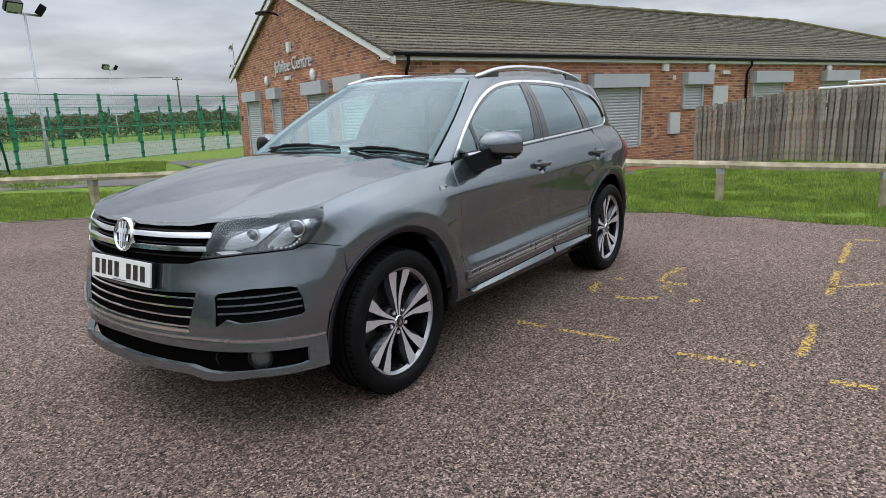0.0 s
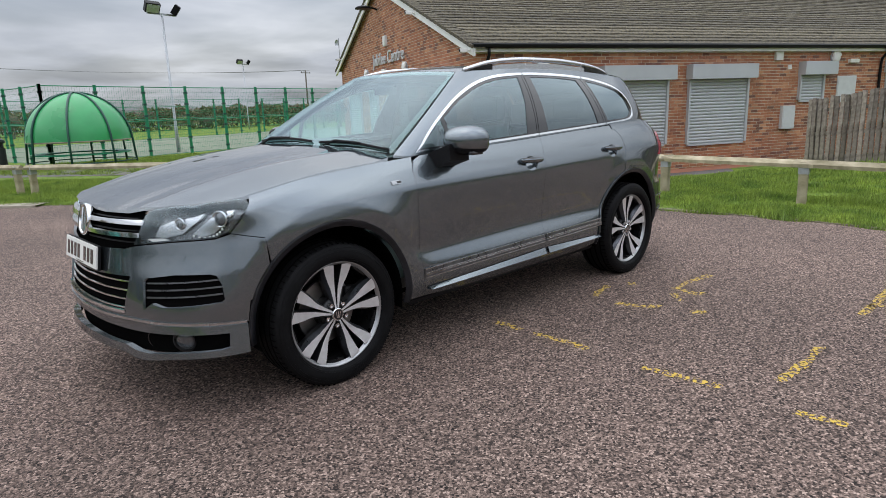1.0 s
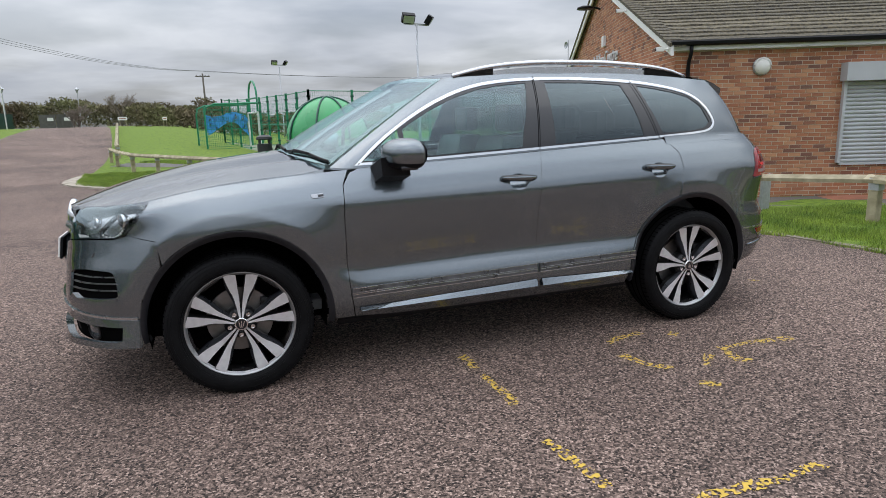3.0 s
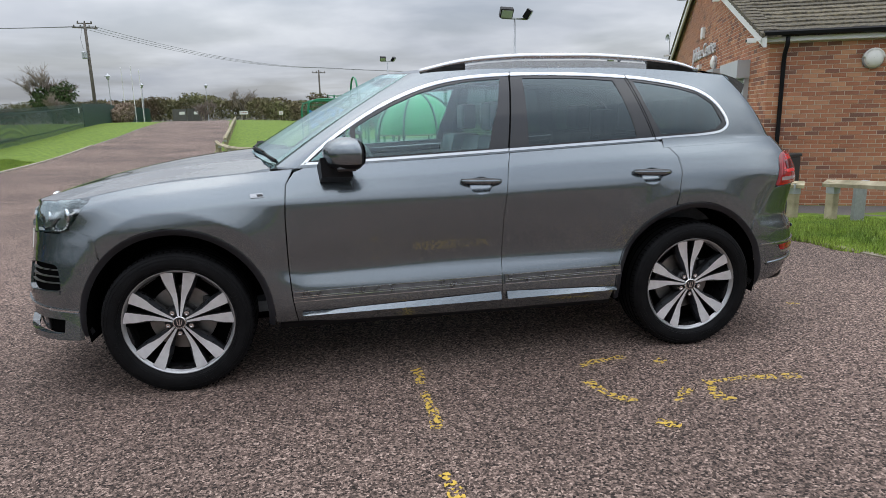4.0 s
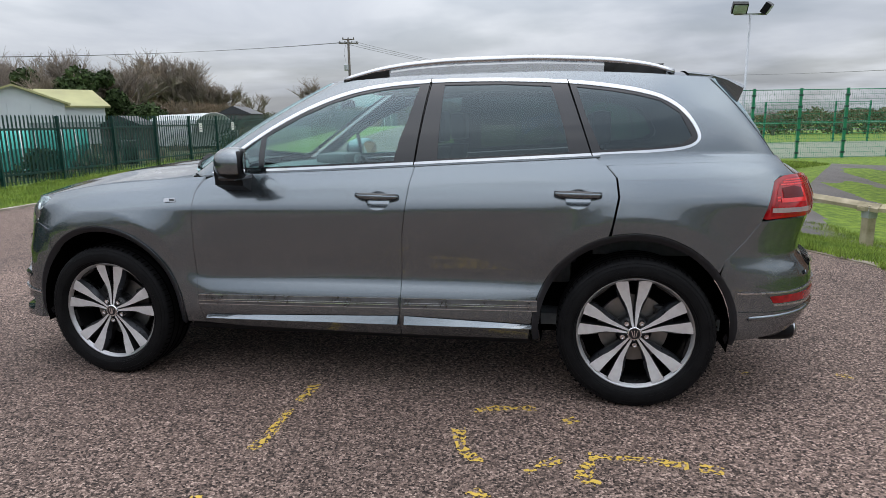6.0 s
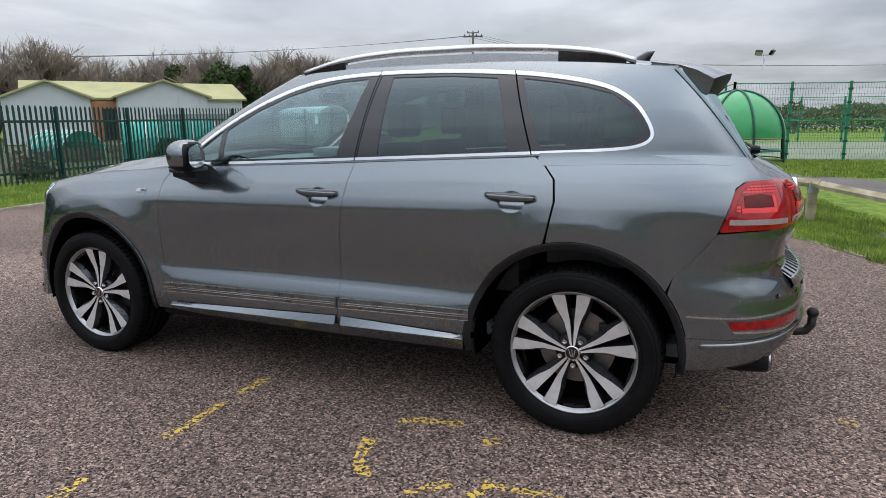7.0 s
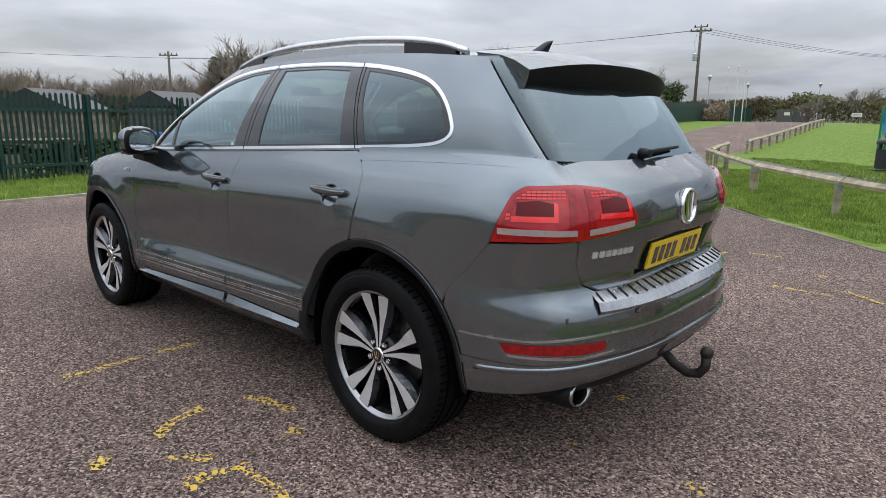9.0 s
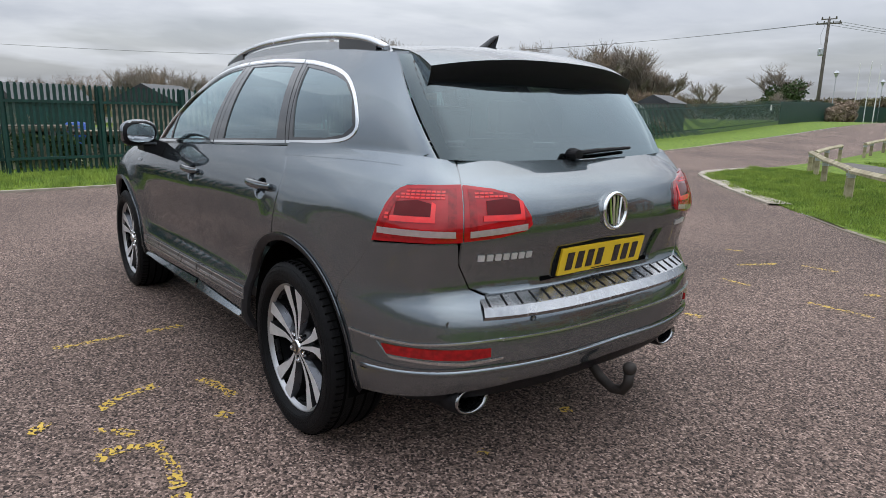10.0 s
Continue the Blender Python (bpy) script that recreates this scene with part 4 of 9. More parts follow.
# recessed goal with arches, blue net and white frame
goal = tagged(new("goal_end"), "green arched goal recess with white goal frame and blue net", "goal")
G0, G1, GX = (-1.4, -32.6), (-0.95, -35.8), 2.9
for gx, gy in (G0, G1):
    pts = [(gx + GX, gy + 0.3, 0), (gx + GX, gy + 0.3, 1.9), (gx + GX - 0.1, gy + 0.28, 2.25), (gx + GX - 0.5, gy + 0.2, 2.42), (gx, gy, 2.45)]
    part("side_frame", tube(pts, 0.05, 8), M["mesh_green"], goal)
    mesh_panel(goal, (gx, gy, 0.05), (gx + GX, gy + 0.3, 0.05), 0.0, 2.3)
mesh_panel(goal, (G0[0] + GX, G0[1] + 0.3, 0.05), (G1[0] + GX, G1[1] + 0.3, 0.05), 0.0, 2.2)
part("post", box(-0.05, 0.05, -0.05, 0.05, 0, 2.3, 0.005), M["mesh_green"], goal).matrix_world = pose(G0[0] + GX, -34.2, 0)
mid = Vector(((G0[0] + G1[0]) / 2, (G0[1] + G1[1]) / 2, 0))
dd = Vector((G1[0] - G0[0], G1[1] - G0[1], 0)).normalized()
arch = [mid + dd * (1.05 * math.cos(a)) + Vector((0, 0, 2.75 + 0.95 * math.sin(a))) for a in np.linspace(0, math.pi, 17)]
part("hoop", tube([mid + dd * 1.05 + Vector((0, 0, 0.1))] + arch + [mid - dd * 1.05 + Vector((0, 0, 0.1))], 0.055, 8), M["mesh_green"], goal, "green steel hoop")
part("cross_bar", tube([mid + dd * 1.05 + Vector((0, 0, 2.75)), mid - dd * 1.05 + Vector((0, 0, 2.75))], 0.045, 8), M["mesh_green"], goal)
gf = [mid + dd * 1.3, mid + dd * 1.3 + Vector((0, 0, 1.95)), mid - dd * 1.3 + Vector((0, 0, 1.95)), mid - dd * 1.3]
part("goal_frame", tube([p + Vector((0.05, 0, 0)) for p in gf], 0.06, 8), M["white"], goal, "white painted goal frame")
bm = bmesh.new()
rows = []
for i in range(14):
    u = i / 13
    row = []
    for k in range(10):
        w = k / 9
        p = Vector((G0[0] + GX * (1 - u * 0.8), G0[1] - 0.1 - 2.6 * u, 1.9 - 1.15 * w * (1 - 0.55 * math.sin(math.pi * u)) - 0.12 * math.sin(7 * u)))
        p.x += 0.12 * noise.noise(p * 2)
        row.append(bm.verts.new(p))
    rows.append(row)
for r0, r1 in zip(rows, rows[1:]):
    for k in range(9):
        if (k + len(r0)) % 1 == 0:
            bm.faces.new((r0[k], r0[k + 1], r1[k + 1], r1[k]))
mnet = material("blue_netting", (0.03, 0.25, 0.60), 0.7, var=0.2, scale=5)
nt = mnet.node_tree
tcn = node_of(mnet, "ShaderNodeTexCoord")
wv = nt.nodes.new("ShaderNodeTexNoise"); wv.inputs["Scale"].default_value = 3.0; wv.inputs["Detail"].default_value = 3
nt.links.new(tcn.outputs["Object"], wv.inputs["Vector"])
gt = nt.nodes.new("ShaderNodeMapRange"); gt.inputs["From Min"].default_value, gt.inputs["From Max"].default_value = 0.35, 0.6
gt.inputs["To Min"].default_value, gt.inputs["To Max"].default_value = 0.35, 1.0
nt.links.new(wv.outputs["Fac"], gt.inputs["Value"]); nt.links.new(gt.outputs[0], nt.nodes["Principled BSDF"].inputs["Alpha"])
part("net", bm, mnet, goal, "torn blue netting", smooth=True)


# ---- dome shelter ----
def dome_shelter(x, y):
    ob = thing("dome_shelter", (x, y, gh(x, y)), 8, "green plastic dome youth shelter with bench on steel hoops", "shelter")
    R, z0, z1 = 1.52, 0.82, 2.32
    n = 10
    rows = []
    bm = bmesh.new()
    for i in range(13):
        a = math.pi / 2 * i / 12
        ring = [bm.verts.new((R * math.cos(a) * math.cos(t), R * math.cos(a) * math.sin(t), z0 + (z1 - z0) * math.sin(a))) for t in np.linspace(0, 2 * math.pi, 48, endpoint=False)]
        rows.append(ring)
    for r0, r1 in zip(rows, rows[1:]):
        for k in range(48):
            t = 2 * math.pi * (k + 0.5) / 48
            if 0.2 * math.pi < t % (2 * math.pi) < 0.8 * math.pi or True:
                bm.faces.new((r0[k], r0[(k + 1) % 48], r1[(k + 1) % 48], r1[k]))
    part("canopy", bm, M["dome"], ob, "moulded green canopy", smooth=True)
    for k in range(8):
        t = 2 * math.pi * (k + 0.25) / 8
        pts = [(R * 1.06 * math.cos(t), R * 1.06 * math.sin(t), 0)] + [(R * 1.02 * math.cos(a) * math.cos(t), R * 1.02 * math.cos(a) * math.sin(t), z0 + (z1 + 0.02 - z0) * math.sin(a)) for a in np.linspace(0, math.pi / 2, 12)]
        part("hoop", tube(pts, 0.035, 8), M["dark_green"], ob, "dark green steel hoop", smooth=True)
    part("rim", tube([(R * 1.0 * math.cos(a), R * 1.0 * math.sin(a), z0) for a in np.linspace(0, 2 * math.pi, 40)], 0.025, 6), M["junk"], ob, "worn timber rim")
    part("ground_rail", tube([(R * 1.05 * math.cos(a), R * 1.05 * math.sin(a), 0.16) for a in np.linspace(0, 2 * math.pi, 40)], 0.02, 6), M["dark_green"], ob)
    bm = bmesh.new()
    rows = []
    for a in np.linspace(0, 2 * math.pi, 40):
        rows.append([bm.verts.new((r * math.cos(a), r * math.sin(a), z)) for r, z in ((1.45, 0.40), (1.05, 0.40), (1.05, 0.44), (1.45, 0.44))])
    for r0, r1 in zip(rows, rows[1:]):
        for k in range(4):
            bm.faces.new((r0[k], r0[(k + 1) % 4], r1[(k + 1) % 4], r1[k]))
    bmesh.ops.recalc_face_normals(bm, faces=bm.faces)
    part("bench", bm, M["mesh_green"], ob, "round bench seat")
    return ob


dome_shelter(-2.75, -19.6)
ob = thing("litter_bin", (-0.45, -19.9, gh(-0.45, -19.9)), 0, "black round park litter bin with domed top", "bin")
part("body", lathe([(0, 0), (0.29, 0), (0.30, 0.12), (0.265, 0.15), (0.265, 0.72), (0, 0.72)], 24), M["bin"], ob, smooth=False)
part("collar", lathe([(0, 0.86), (0.28, 0.86), (0.29, 0.90), (0.27, 0.97), (0.16, 1.03), (0, 1.04)], 24), M["bin"], ob)
for k in range(4):
    a = math.pi / 4 + k * math.pi / 2
    part("pillar", tube([(0.24 * math.cos(a), 0.24 * math.sin(a), 0.7), (0.24 * math.cos(a), 0.24 * math.sin(a), 0.88)], 0.035, 6), M["bin"], ob)


# ---- lamps, poles and wires ----
def floodlight(x, y, h, rz, s=1.0):
    ob = thing("floodlight_mast", (x, y, gh(x, y)), rz, "tall galvanised mast with two square floodlights", "street lamp", "floodlight masts")
    part("mast", tube([(0, 0, 0), (0, 0, 1.2), (0, 0, 1.25), (0, 0, h)], 0.085 * s, 10, 0.05 * s), M["galv"], ob, smooth=True)
    part("cross_arm", box(-0.75 * s, 0.75 * s, -0.04, 0.04, h - 0.05, h + 0.03), M["galv"], ob)
    for sx, ry in ((-0.55, 25), (0.55, -8)):
        he = part("lamp_head", box(-0.32 * s, 0.32 * s, -0.12, 0.16, 0.06, 0.52 * s, 0.03), M["black_pvc"], ob, "black floodlight head")
        he.matrix_local = pose(sx * s, 0, h, -35, ry * 0.4, ry * 2)
        gl = part("glass_face", box(-0.27 * s, 0.27 * s, 0.16, 0.175, 0.1, 0.47 * s), M["galv"], he)
    return ob


floodlight(-8.9, -27.3, 6.3, 15)
floodlight(-31.0, -63.0, 7.0, 15)
floodlight(-6.6, -68.0, 7.7, 15)


def power_pole(x, y, h, rz, lean=(0, 0), gear=False):
    ob = thing("power_pole", (x, y, gh(x, y)), rz, "wooden power pole with crossarm and insulators", "pole", "power poles")
    top = Vector((lean[0], lean[1], h))
    part("shaft", tube([(0, 0, 0), top * 0.5, top * 1.02], 0.19, 10, 0.13), M["pole_wood"], ob, smooth=True)
    part("crossarm", box(-1.15, 1.15, -0.06, 0.06, h - 0.35, h - 0.22), M["pole_wood"], ob).matrix_local = Matrix.Translation((lean[0], lean[1], 0))
    for k in (-1.0, -0.4, 0.4, 1.0):
        part("insulator", lathe([(0, 0), (0.05, 0), (0.09, 0.07), (0.05, 0.1), (0.07, 0.16), (0, 0.22)], 10), M["pole_wood"], ob).matrix_local = Matrix.Translation((k + lean[0], lean[1], h - 0.22))
    if gear:
        part("upper_arm", box(-0.7, 0.7, -0.05, 0.05, h + 0.10, h + 0.20), M["pole_wood"], ob)
        for k in (-0.62, 0.0, 0.62):
            part("insulator", lathe([(0, 0), (0.05, 0), (0.09, 0.07), (0.05, 0.1), (0.07, 0.16), (0, 0.22)], 10), M["pole_wood"], ob).location = (k, 0, h + 0.20)
        part("transformer", lathe([(0, 0), (0.26, 0), (0.28, 0.1), (0.28, 0.65), (0.2, 0.75), (0, 0.75)], 14), M["galv"], ob, "grey pole transformer").matrix_local = Matrix.Translation((0.35 + lean[0] * 0.7, 0.1, h * 0.66))
        part("drop_wire", tube([(0.3, 0, h - 0.3), (0.55, 0.1, h * 0.86), (0.4, 0.1, h * 0.76)], 0.012, 5), M["black_pvc"], ob)
    return ob


power_pole(24.5, -70.0, 10.0, 15, gear=True)
power_pole(1.1, -111.0, 9.0, 10)
power_pole(73.8, -33.3, 8.3, 40)
power_pole(-66.0, -106.0, 9.3, 10)


def wire(p, q, sag, off):
    a, c = Vector(p), Vector(q)
    pts = [a.lerp(c, u) - Vector((0, 0, sag * 4 * u * (1 - u))) + Vector((off, 0, 0)) for u in np.linspace(0, 1, 24)]
    ob = link_mesh("overhead_wire", tube(pts, 0.02, 5), M["cable"])
    tagged(ob, "thin overhead power line between poles", "cable", "overhead wires")


zt = gh(24.5, -70) + 9.85
for o in (-0.9, 0.0, 0.9):
    wire((24.5, -70.0, zt), (1.1, -111.0, 10.0), 1.0, o)
    wire((24.5, -70.0, zt), (73.8, -33.3, 8.2), 1.0, o)
    wire((1.1, -111.0, 10.0), (-66.0, -106.0, 9.2), 1.0, o)
wire((73.8, -33.3, 8.2), (80.0, 40.0, 8.6), 1.0, 0)


def lantern(x, y, h):
    ob = thing("lamp_post", (x, y, gh(x, y)), 0, "slim post with a pitched lantern head", "street lamp", "lane lamps")
    part("post", tube([(0, 0, 0), (0, 0, h)], 0.05, 8, 0.035), M["galv"], ob)
    part("lantern", lathe([(0, h - 0.05), (0.10, h), (0.2, h + 0.34), (0.3, h + 0.36), (0.05, h + 0.62), (0, h + 0.72)], 10), M["galv"], ob)


lantern(22.2, -67.6, 4.3)
lantern(23.0, -83, 4.2)
lantern(16.5, -90, 4.4)
lantern(35.0, -38, 3.4)
for fx, fy, fh in ((23.7, -77.6, 6.2), (22.7, -77.9, 6.4), (21.9, -78.2, 6.0)):
    ob = thing("flag_pole", (fx, fy, gh(fx, fy)), 0, "plain white flag pole", "pole", "flag poles")
    part("shaft", tube([(0, 0, 0), (0, 0, fh)], 0.06, 8, 0.04), M["white"], ob)
    part("finial", lathe([(0, fh), (0.07, fh + 0.05), (0, fh + 0.12)], 8), M["white"], ob)


# ---- palisade fence ----
FENCE = [(10.2, 5.6), (11.3, 1.0), (12.0, -2.6), (12.9, -11.5), (14.5, -24.5), (16.2, -36.0), (18.2, -48.0)]
pal_me = None


def palisade(line, h=1.82, far=False):
    global pal_me
    if pal_me is None:
        bm = bmesh.new()
        prof = [(-0.034, 0.0), (-0.012, 0.014), (0.012, 0.014), (0.034, 0.0)]
        rows = []
        for z, s in ((0.05, 1), (h - 0.06, 1), (h, 0.45)):
            rows.append([bm.verts.new((x * s, y, z)) for x, y in prof])
        for r0, r1 in zip(rows, rows[1:]):
            for k in range(3):
                bm.faces.new((r0[k], r0[k + 1], r1[k + 1], r1[k]))
        pal_me = bpy.data.meshes.new("pale")
        bm.to_mesh(pal_me); bm.free()
        pal_me.materials.append(M["pal_green"])
    for (x0, y0), (x1, y1) in zip(line, line[1:]):
        L = math.hypot(x1 - x0, y1 - y0)
        n = max(1, round(L / 2.4))
        for i in range(n):
            ax, ay = x0 + (x1 - x0) * i / n, y0 + (y1 - y0) * i / n
            bx, by = x0 + (x1 - x0) * (i + 1) / n, y0 + (y1 - y0) * (i + 1) / n
            rz = math.degrees(math.atan2(by - ay, bx - ax))
            bay = thing("palisade_bay", (ax, ay, gh(ax, ay)), rz, "dark green steel palisade fence bay with pointed pales", "fence", "palisade fence")
            l = math.hypot(bx - ax, by - ay)
            po = part("post", box(-0.03, 0.03, -0.09, 0.0, -0.2, h - 0.02, 0.004), M["pal_green"], bay)
            for z in (0.32, h - 0.36):
                ra = part("rail", box(0, l, -0.035, -0.002, z - 0.028, z + 0.028), M["pal_green"], bay)
            k = 16
            for j in range(k):
                pa = new("pale", pal_me)
                pa.parent = bay
                pa.location = (l * (j + 0.5) / k, 0.004, (gh(bx, by) - gh(ax, ay)) * j / k)


palisade(FENCE[:5])
# further along the lane the pales run together
bm = bmesh.new()
far_line = [FENCE[4], FENCE[5], FENCE[6], (20.3, -60), (22.5, -72), (23.0, -86)]
for (x0, y0), (x1, y1) in zip(far_line, far_line[1:]):
    L = math.hypot(x1 - x0, y1 - y0)
    n = int(L / 0.15)
    dx, dy = (x1 - x0) / L, (y1 - y0) / L
    for i in range(n):
        x, y = x0 + dx * L * i / n, y0 + dy * L * i / n
        z = gh(x, y)
        q = [bm.verts.new((x + dx * s, y + dy * s, z + t)) for s, t in ((-0.036, 0.05), (0.036, 0.05), (0.036, 1.76), (0, 1.82), (-0.036, 1.76))]
        bm.faces.new(q)
    for zz in (0.3, 1.5):
        q = [bm.verts.new((x, y, gh(x, y) + t)) for x, y, t in ((x0, y0, zz), (x1, y1, zz), (x1, y1, zz + 0.06), (x0, y0, zz + 0.06))]
        bm.faces.new(q)
ob = link_mesh("palisade_run", bm, M["pal_green"])
tagged(ob, "long dark green steel palisade fence along the lane", "fence", kind="stuff")
# windbreak netting tied behind the pales
bm = bmesh.new()
net_line = [(12.75, -10.5), FENCE[4], FENCE[5], FENCE[6]]
for (x0, y0), (x1, y1) in zip(net_line, net_line[1:]):
    a0, a1 = gh(x0, y0), gh(x1, y1)
    bm.faces.new([bm.verts.new(p) for p in ((x0 + 0.12, y0, a0 + 0.05), (x1 + 0.12, y1, a1 + 0.05), (x1 + 0.12, y1, a1 + 1.62), (x0 + 0.12, y0, a0 + 1.62))])
tagged(link_mesh("windbreak_net", bm, M["net"]), "dark green windbreak netting tied behind the palisade", "netting", kind="structure")
bm = bmesh.new()
for (x0, y0), (x1, y1) in zip([(12.36, -6.3), (12.9, -11.5)], [(12.9, -11.5), (13.3, -14.6)]):
    n = 10
    for i in range(n):
        q = []
        for u, t in ((i / n, 0), ((i + 1) / n, 0), ((i + 1) / n, 1), (i / n, 1)):
            x, y = x0 + (x1 - x0) * u, y0 + (y1 - y0) * u
            q.append(bm.verts.new((x + 0.10 + 0.03 * math.sin(7 * (y + t)), y, gh(x, y) + 0.04 + t * (0.86 + 0.08 * math.sin(2.3 * y)))))
        bm.faces.new(q)
tagged(link_mesh("windbreak_net", bm, M["net"]), "sagging dark green netting behind the palisade", "netting", kind="structure")
# solid green boarding behind the far fence
bm = bmesh.new()
for (x0, y0), (x1, y1) in zip(far_line[2:], far_line[3:]):
    a0, a1 = gh(x0, y0), gh(x1, y1)
    q = [bm.verts.new(p) for p in ((x0 + 0.15, y0, a0), (x1 + 0.15, y1, a1), (x1 + 0.15, y1, a1 + 1.7), (x0 + 0.15, y0, a0 + 1.7))]
    bm.faces.new(q)
ob = link_mesh("green_screen", bm, M["dark_green"])
sol = ob.modifiers.new("thick", "SOLIDIFY"); sol.thickness = 0.04
tagged(ob, "solid dark green windbreak screen on the far fence", "screen", kind="structure")


# ---- allotments behind the palisade ----
sheet("ground_allotment", [(12.4, 8), (12.9, -2), (13.8, -11), (15.5, -24), (17.5, -36), (45, -40), (45, 8)], M["soil"], "dug allotment soil with weeds", 0.04, 2.0, cat="soil")


def shed(x, y, w, d, h, rz, mat=None, label="weathered timber allotment shed with felt roof"):
    ob = thing("shed", (x, y, gh(x, y)), rz, label, "shed", "allotment sheds")
    mat = mat or M["shed"]
    part("wall", box(-w / 2, w / 2, -d / 2, d / 2, 0, h), mat, ob)
    for k in range(int(h / 0.15)):
        part("cladding_board", box(-w / 2 - 0.02, w / 2 + 0.02, -d / 2 - 0.02, d / 2 + 0.02, 0.03 + k * 0.15, 0.15 + k * 0.15), mat, ob)
    v = [(-w / 2 - 0.1, -d / 2 - 0.1, h - 0.02), (w / 2 + 0.1, -d / 2 - 0.1, h - 0.02), (w / 2 + 0.1, d / 2 + 0.1, h - 0.02), (-w / 2 - 0.1, d / 2 + 0.1, h - 0.02), (0, -d / 2 - 0.1, h + w * 0.22), (0, d / 2 + 0.1, h + w * 0.22)]
    ro = pydata("roof", v, [(0, 4, 5, 3), (1, 2, 5, 4), (0, 1, 4), (2, 3, 5), (0, 3, 2, 1)], M["bin"], ob, "dark felt roof")
    return ob


shed(22.5, -9.5, 2.6, 2.2, 1.75, 20)
shed(17.8, -21.0, 1.7, 1.5, 1.5, 10)
shed(19.5, -34.0, 2.2, 2.0, 1.8, 5)
shed(22.5, -5.0, 3.0, 2.0, 1.6, 35, M["junk"], "patched timber allotment shed with felt roof")
shed(19.0, -0.5, 2.4, 2.0, 1.5, 15, M["dark_green"], "dark green allotment shed with low roof")
shed(16.8, 2.3, 2.4, 1.6, 1.25, 5, M["junk"], "low patched timber lean-to")


def poly_tunnel(x, y, w, L, h, rz, mat, label):
    ob = thing("poly_tunnel", (x, y, gh(x, y)), rz, label, "tunnel")
    bm = bmesh.new()
    rows = []
    for i in range(9):
        s = L * (i / 8 - 0.5)
        rows.append([bm.verts.new((w / 2 * math.cos(a), s, h * math.sin(a) ** 0.8)) for a in np.linspace(0.02, math.pi - 0.02, 12)])
    for r0, r1 in zip(rows, rows[1:]):
        for k in range(11):
            bm.faces.new((r0[k], r0[k + 1], r1[k + 1], r1[k]))
    bm.faces.new(rows[0]); bm.faces.new(rows[-1][::-1])
    part("cover", bm, mat, ob, smooth=True)
    for i in range(9):
        s = L * (i / 8 - 0.5)
        part("hoop", tube([(w / 2 * 1.01 * math.cos(a), s, h * 1.01 * math.sin(a) ** 0.8) for a in np.linspace(0.02, math.pi - 0.02, 12)], 0.02, 5), M["white"], ob)
    return ob


poly_tunnel(21.0, -30.5, 3.0, 6.0, 1.9, 60, M["barn_wall"], "white ribbed poly tunnel on the allotments")
poly_tunnel(27.0, -13.0, 2.0, 5.0, 1.2, 75, M["turq"], "turquoise netted crop tunnel")
poly_tunnel(17.0, -15.0, 2.0, 3.2, 1.45, -45, M["turq"], "large turquoise netted crop cage")
poly_tunnel(21.5, -14.0, 1.6, 3.2, 1.1, 75, M["turq"], "turquoise netted crop cage")
poly_tunnel(26.5, -7.0, 1.8, 4.0, 1.1, 80, M["turq"], "turquoise netted crop cage")


def barrel(x, y, mat, label):
    ob = thing("barrel", (x, y, gh(x, y)), 0, label, "barrel", "water barrels")
    part("drum", lathe([(0, 0), (0.27, 0), (0.29, 0.05), (0.28, 0.28), (0.30, 0.32), (0.28, 0.36), (0.28, 0.62), (0.30, 0.66), (0.28, 0.70), (0.29, 0.9), (0.26, 0.93), (0, 0.93)], 20), mat, ob, smooth=True)
    part("bung", lathe([(0, 0.93), (0.05, 0.93), (0.05, 0.96), (0, 0.96)], 10), mat, ob)


barrel(13.6, -5.4, M["bluebarrel"], "blue plastic water barrel behind the fence")
barrel(14.3, -5.1, M["bluebarrel"], "blue plastic water barrel behind the fence")
barrel(16.6, -1.1, M["bluebarrel"], "blue plastic water barrel")
barrel(15.2, -17.5, M["bin"], "dark green plastic water butt")
barrel(15.7, -18.1, M["bin"], "dark green plastic water butt")
barrel(13.3, 0.2, M["bin"], "dark plastic water butt")

rj = random.Random(11)
for i in range(46):
    s = rj.uniform(0, 1)
    y = 5 - 34 * s
    x = 12.3 - 0.17 * y + rj.uniform(1.0, 9.0)
    ob = thing("raised_bed", (x, y, gh(x, y) + 0.03), rj.uniform(-25, 25), "rough timber raised bed with dead stems", "planter", "raised beds")
    w, d, h = rj.uniform(0.8, 2.0), rj.uniform(0.5, 1.1), rj.uniform(0.2, 0.55)
    for sx, nm in ((-1, "side_board"), (1, "side_board")):
        part(nm, box(-w / 2, w / 2, sx * d / 2 - 0.02, sx * d / 2 + 0.02, 0, h), M["junk"], ob)
        part("end_board", box(sx * w / 2 - 0.02, sx * w / 2 + 0.02, -d / 2, d / 2, 0, h), M["junk"], ob)
    part("earth", box(-w / 2 + 0.02, w / 2 - 0.02, -d / 2 + 0.02, d / 2 - 0.02, 0, h - 0.05), M["soil"], ob)
    bm = bmesh.new()
    for k in range(14):
        p = Vector((rj.uniform(-w / 2, w / 2), rj.uniform(-d / 2, d / 2), h - 0.06))
        q = p + Vector((rj.uniform(-0.2, 0.2), rj.uniform(-0.2, 0.2), rj.uniform(0.15, 0.7)))
        add_tube(bm, [p, q], 0.012, 3, False, 0.004)
    part("stem", bm, M["twig_red"] if i % 2 else M["leaf"], ob)["kind"] = "stuff"


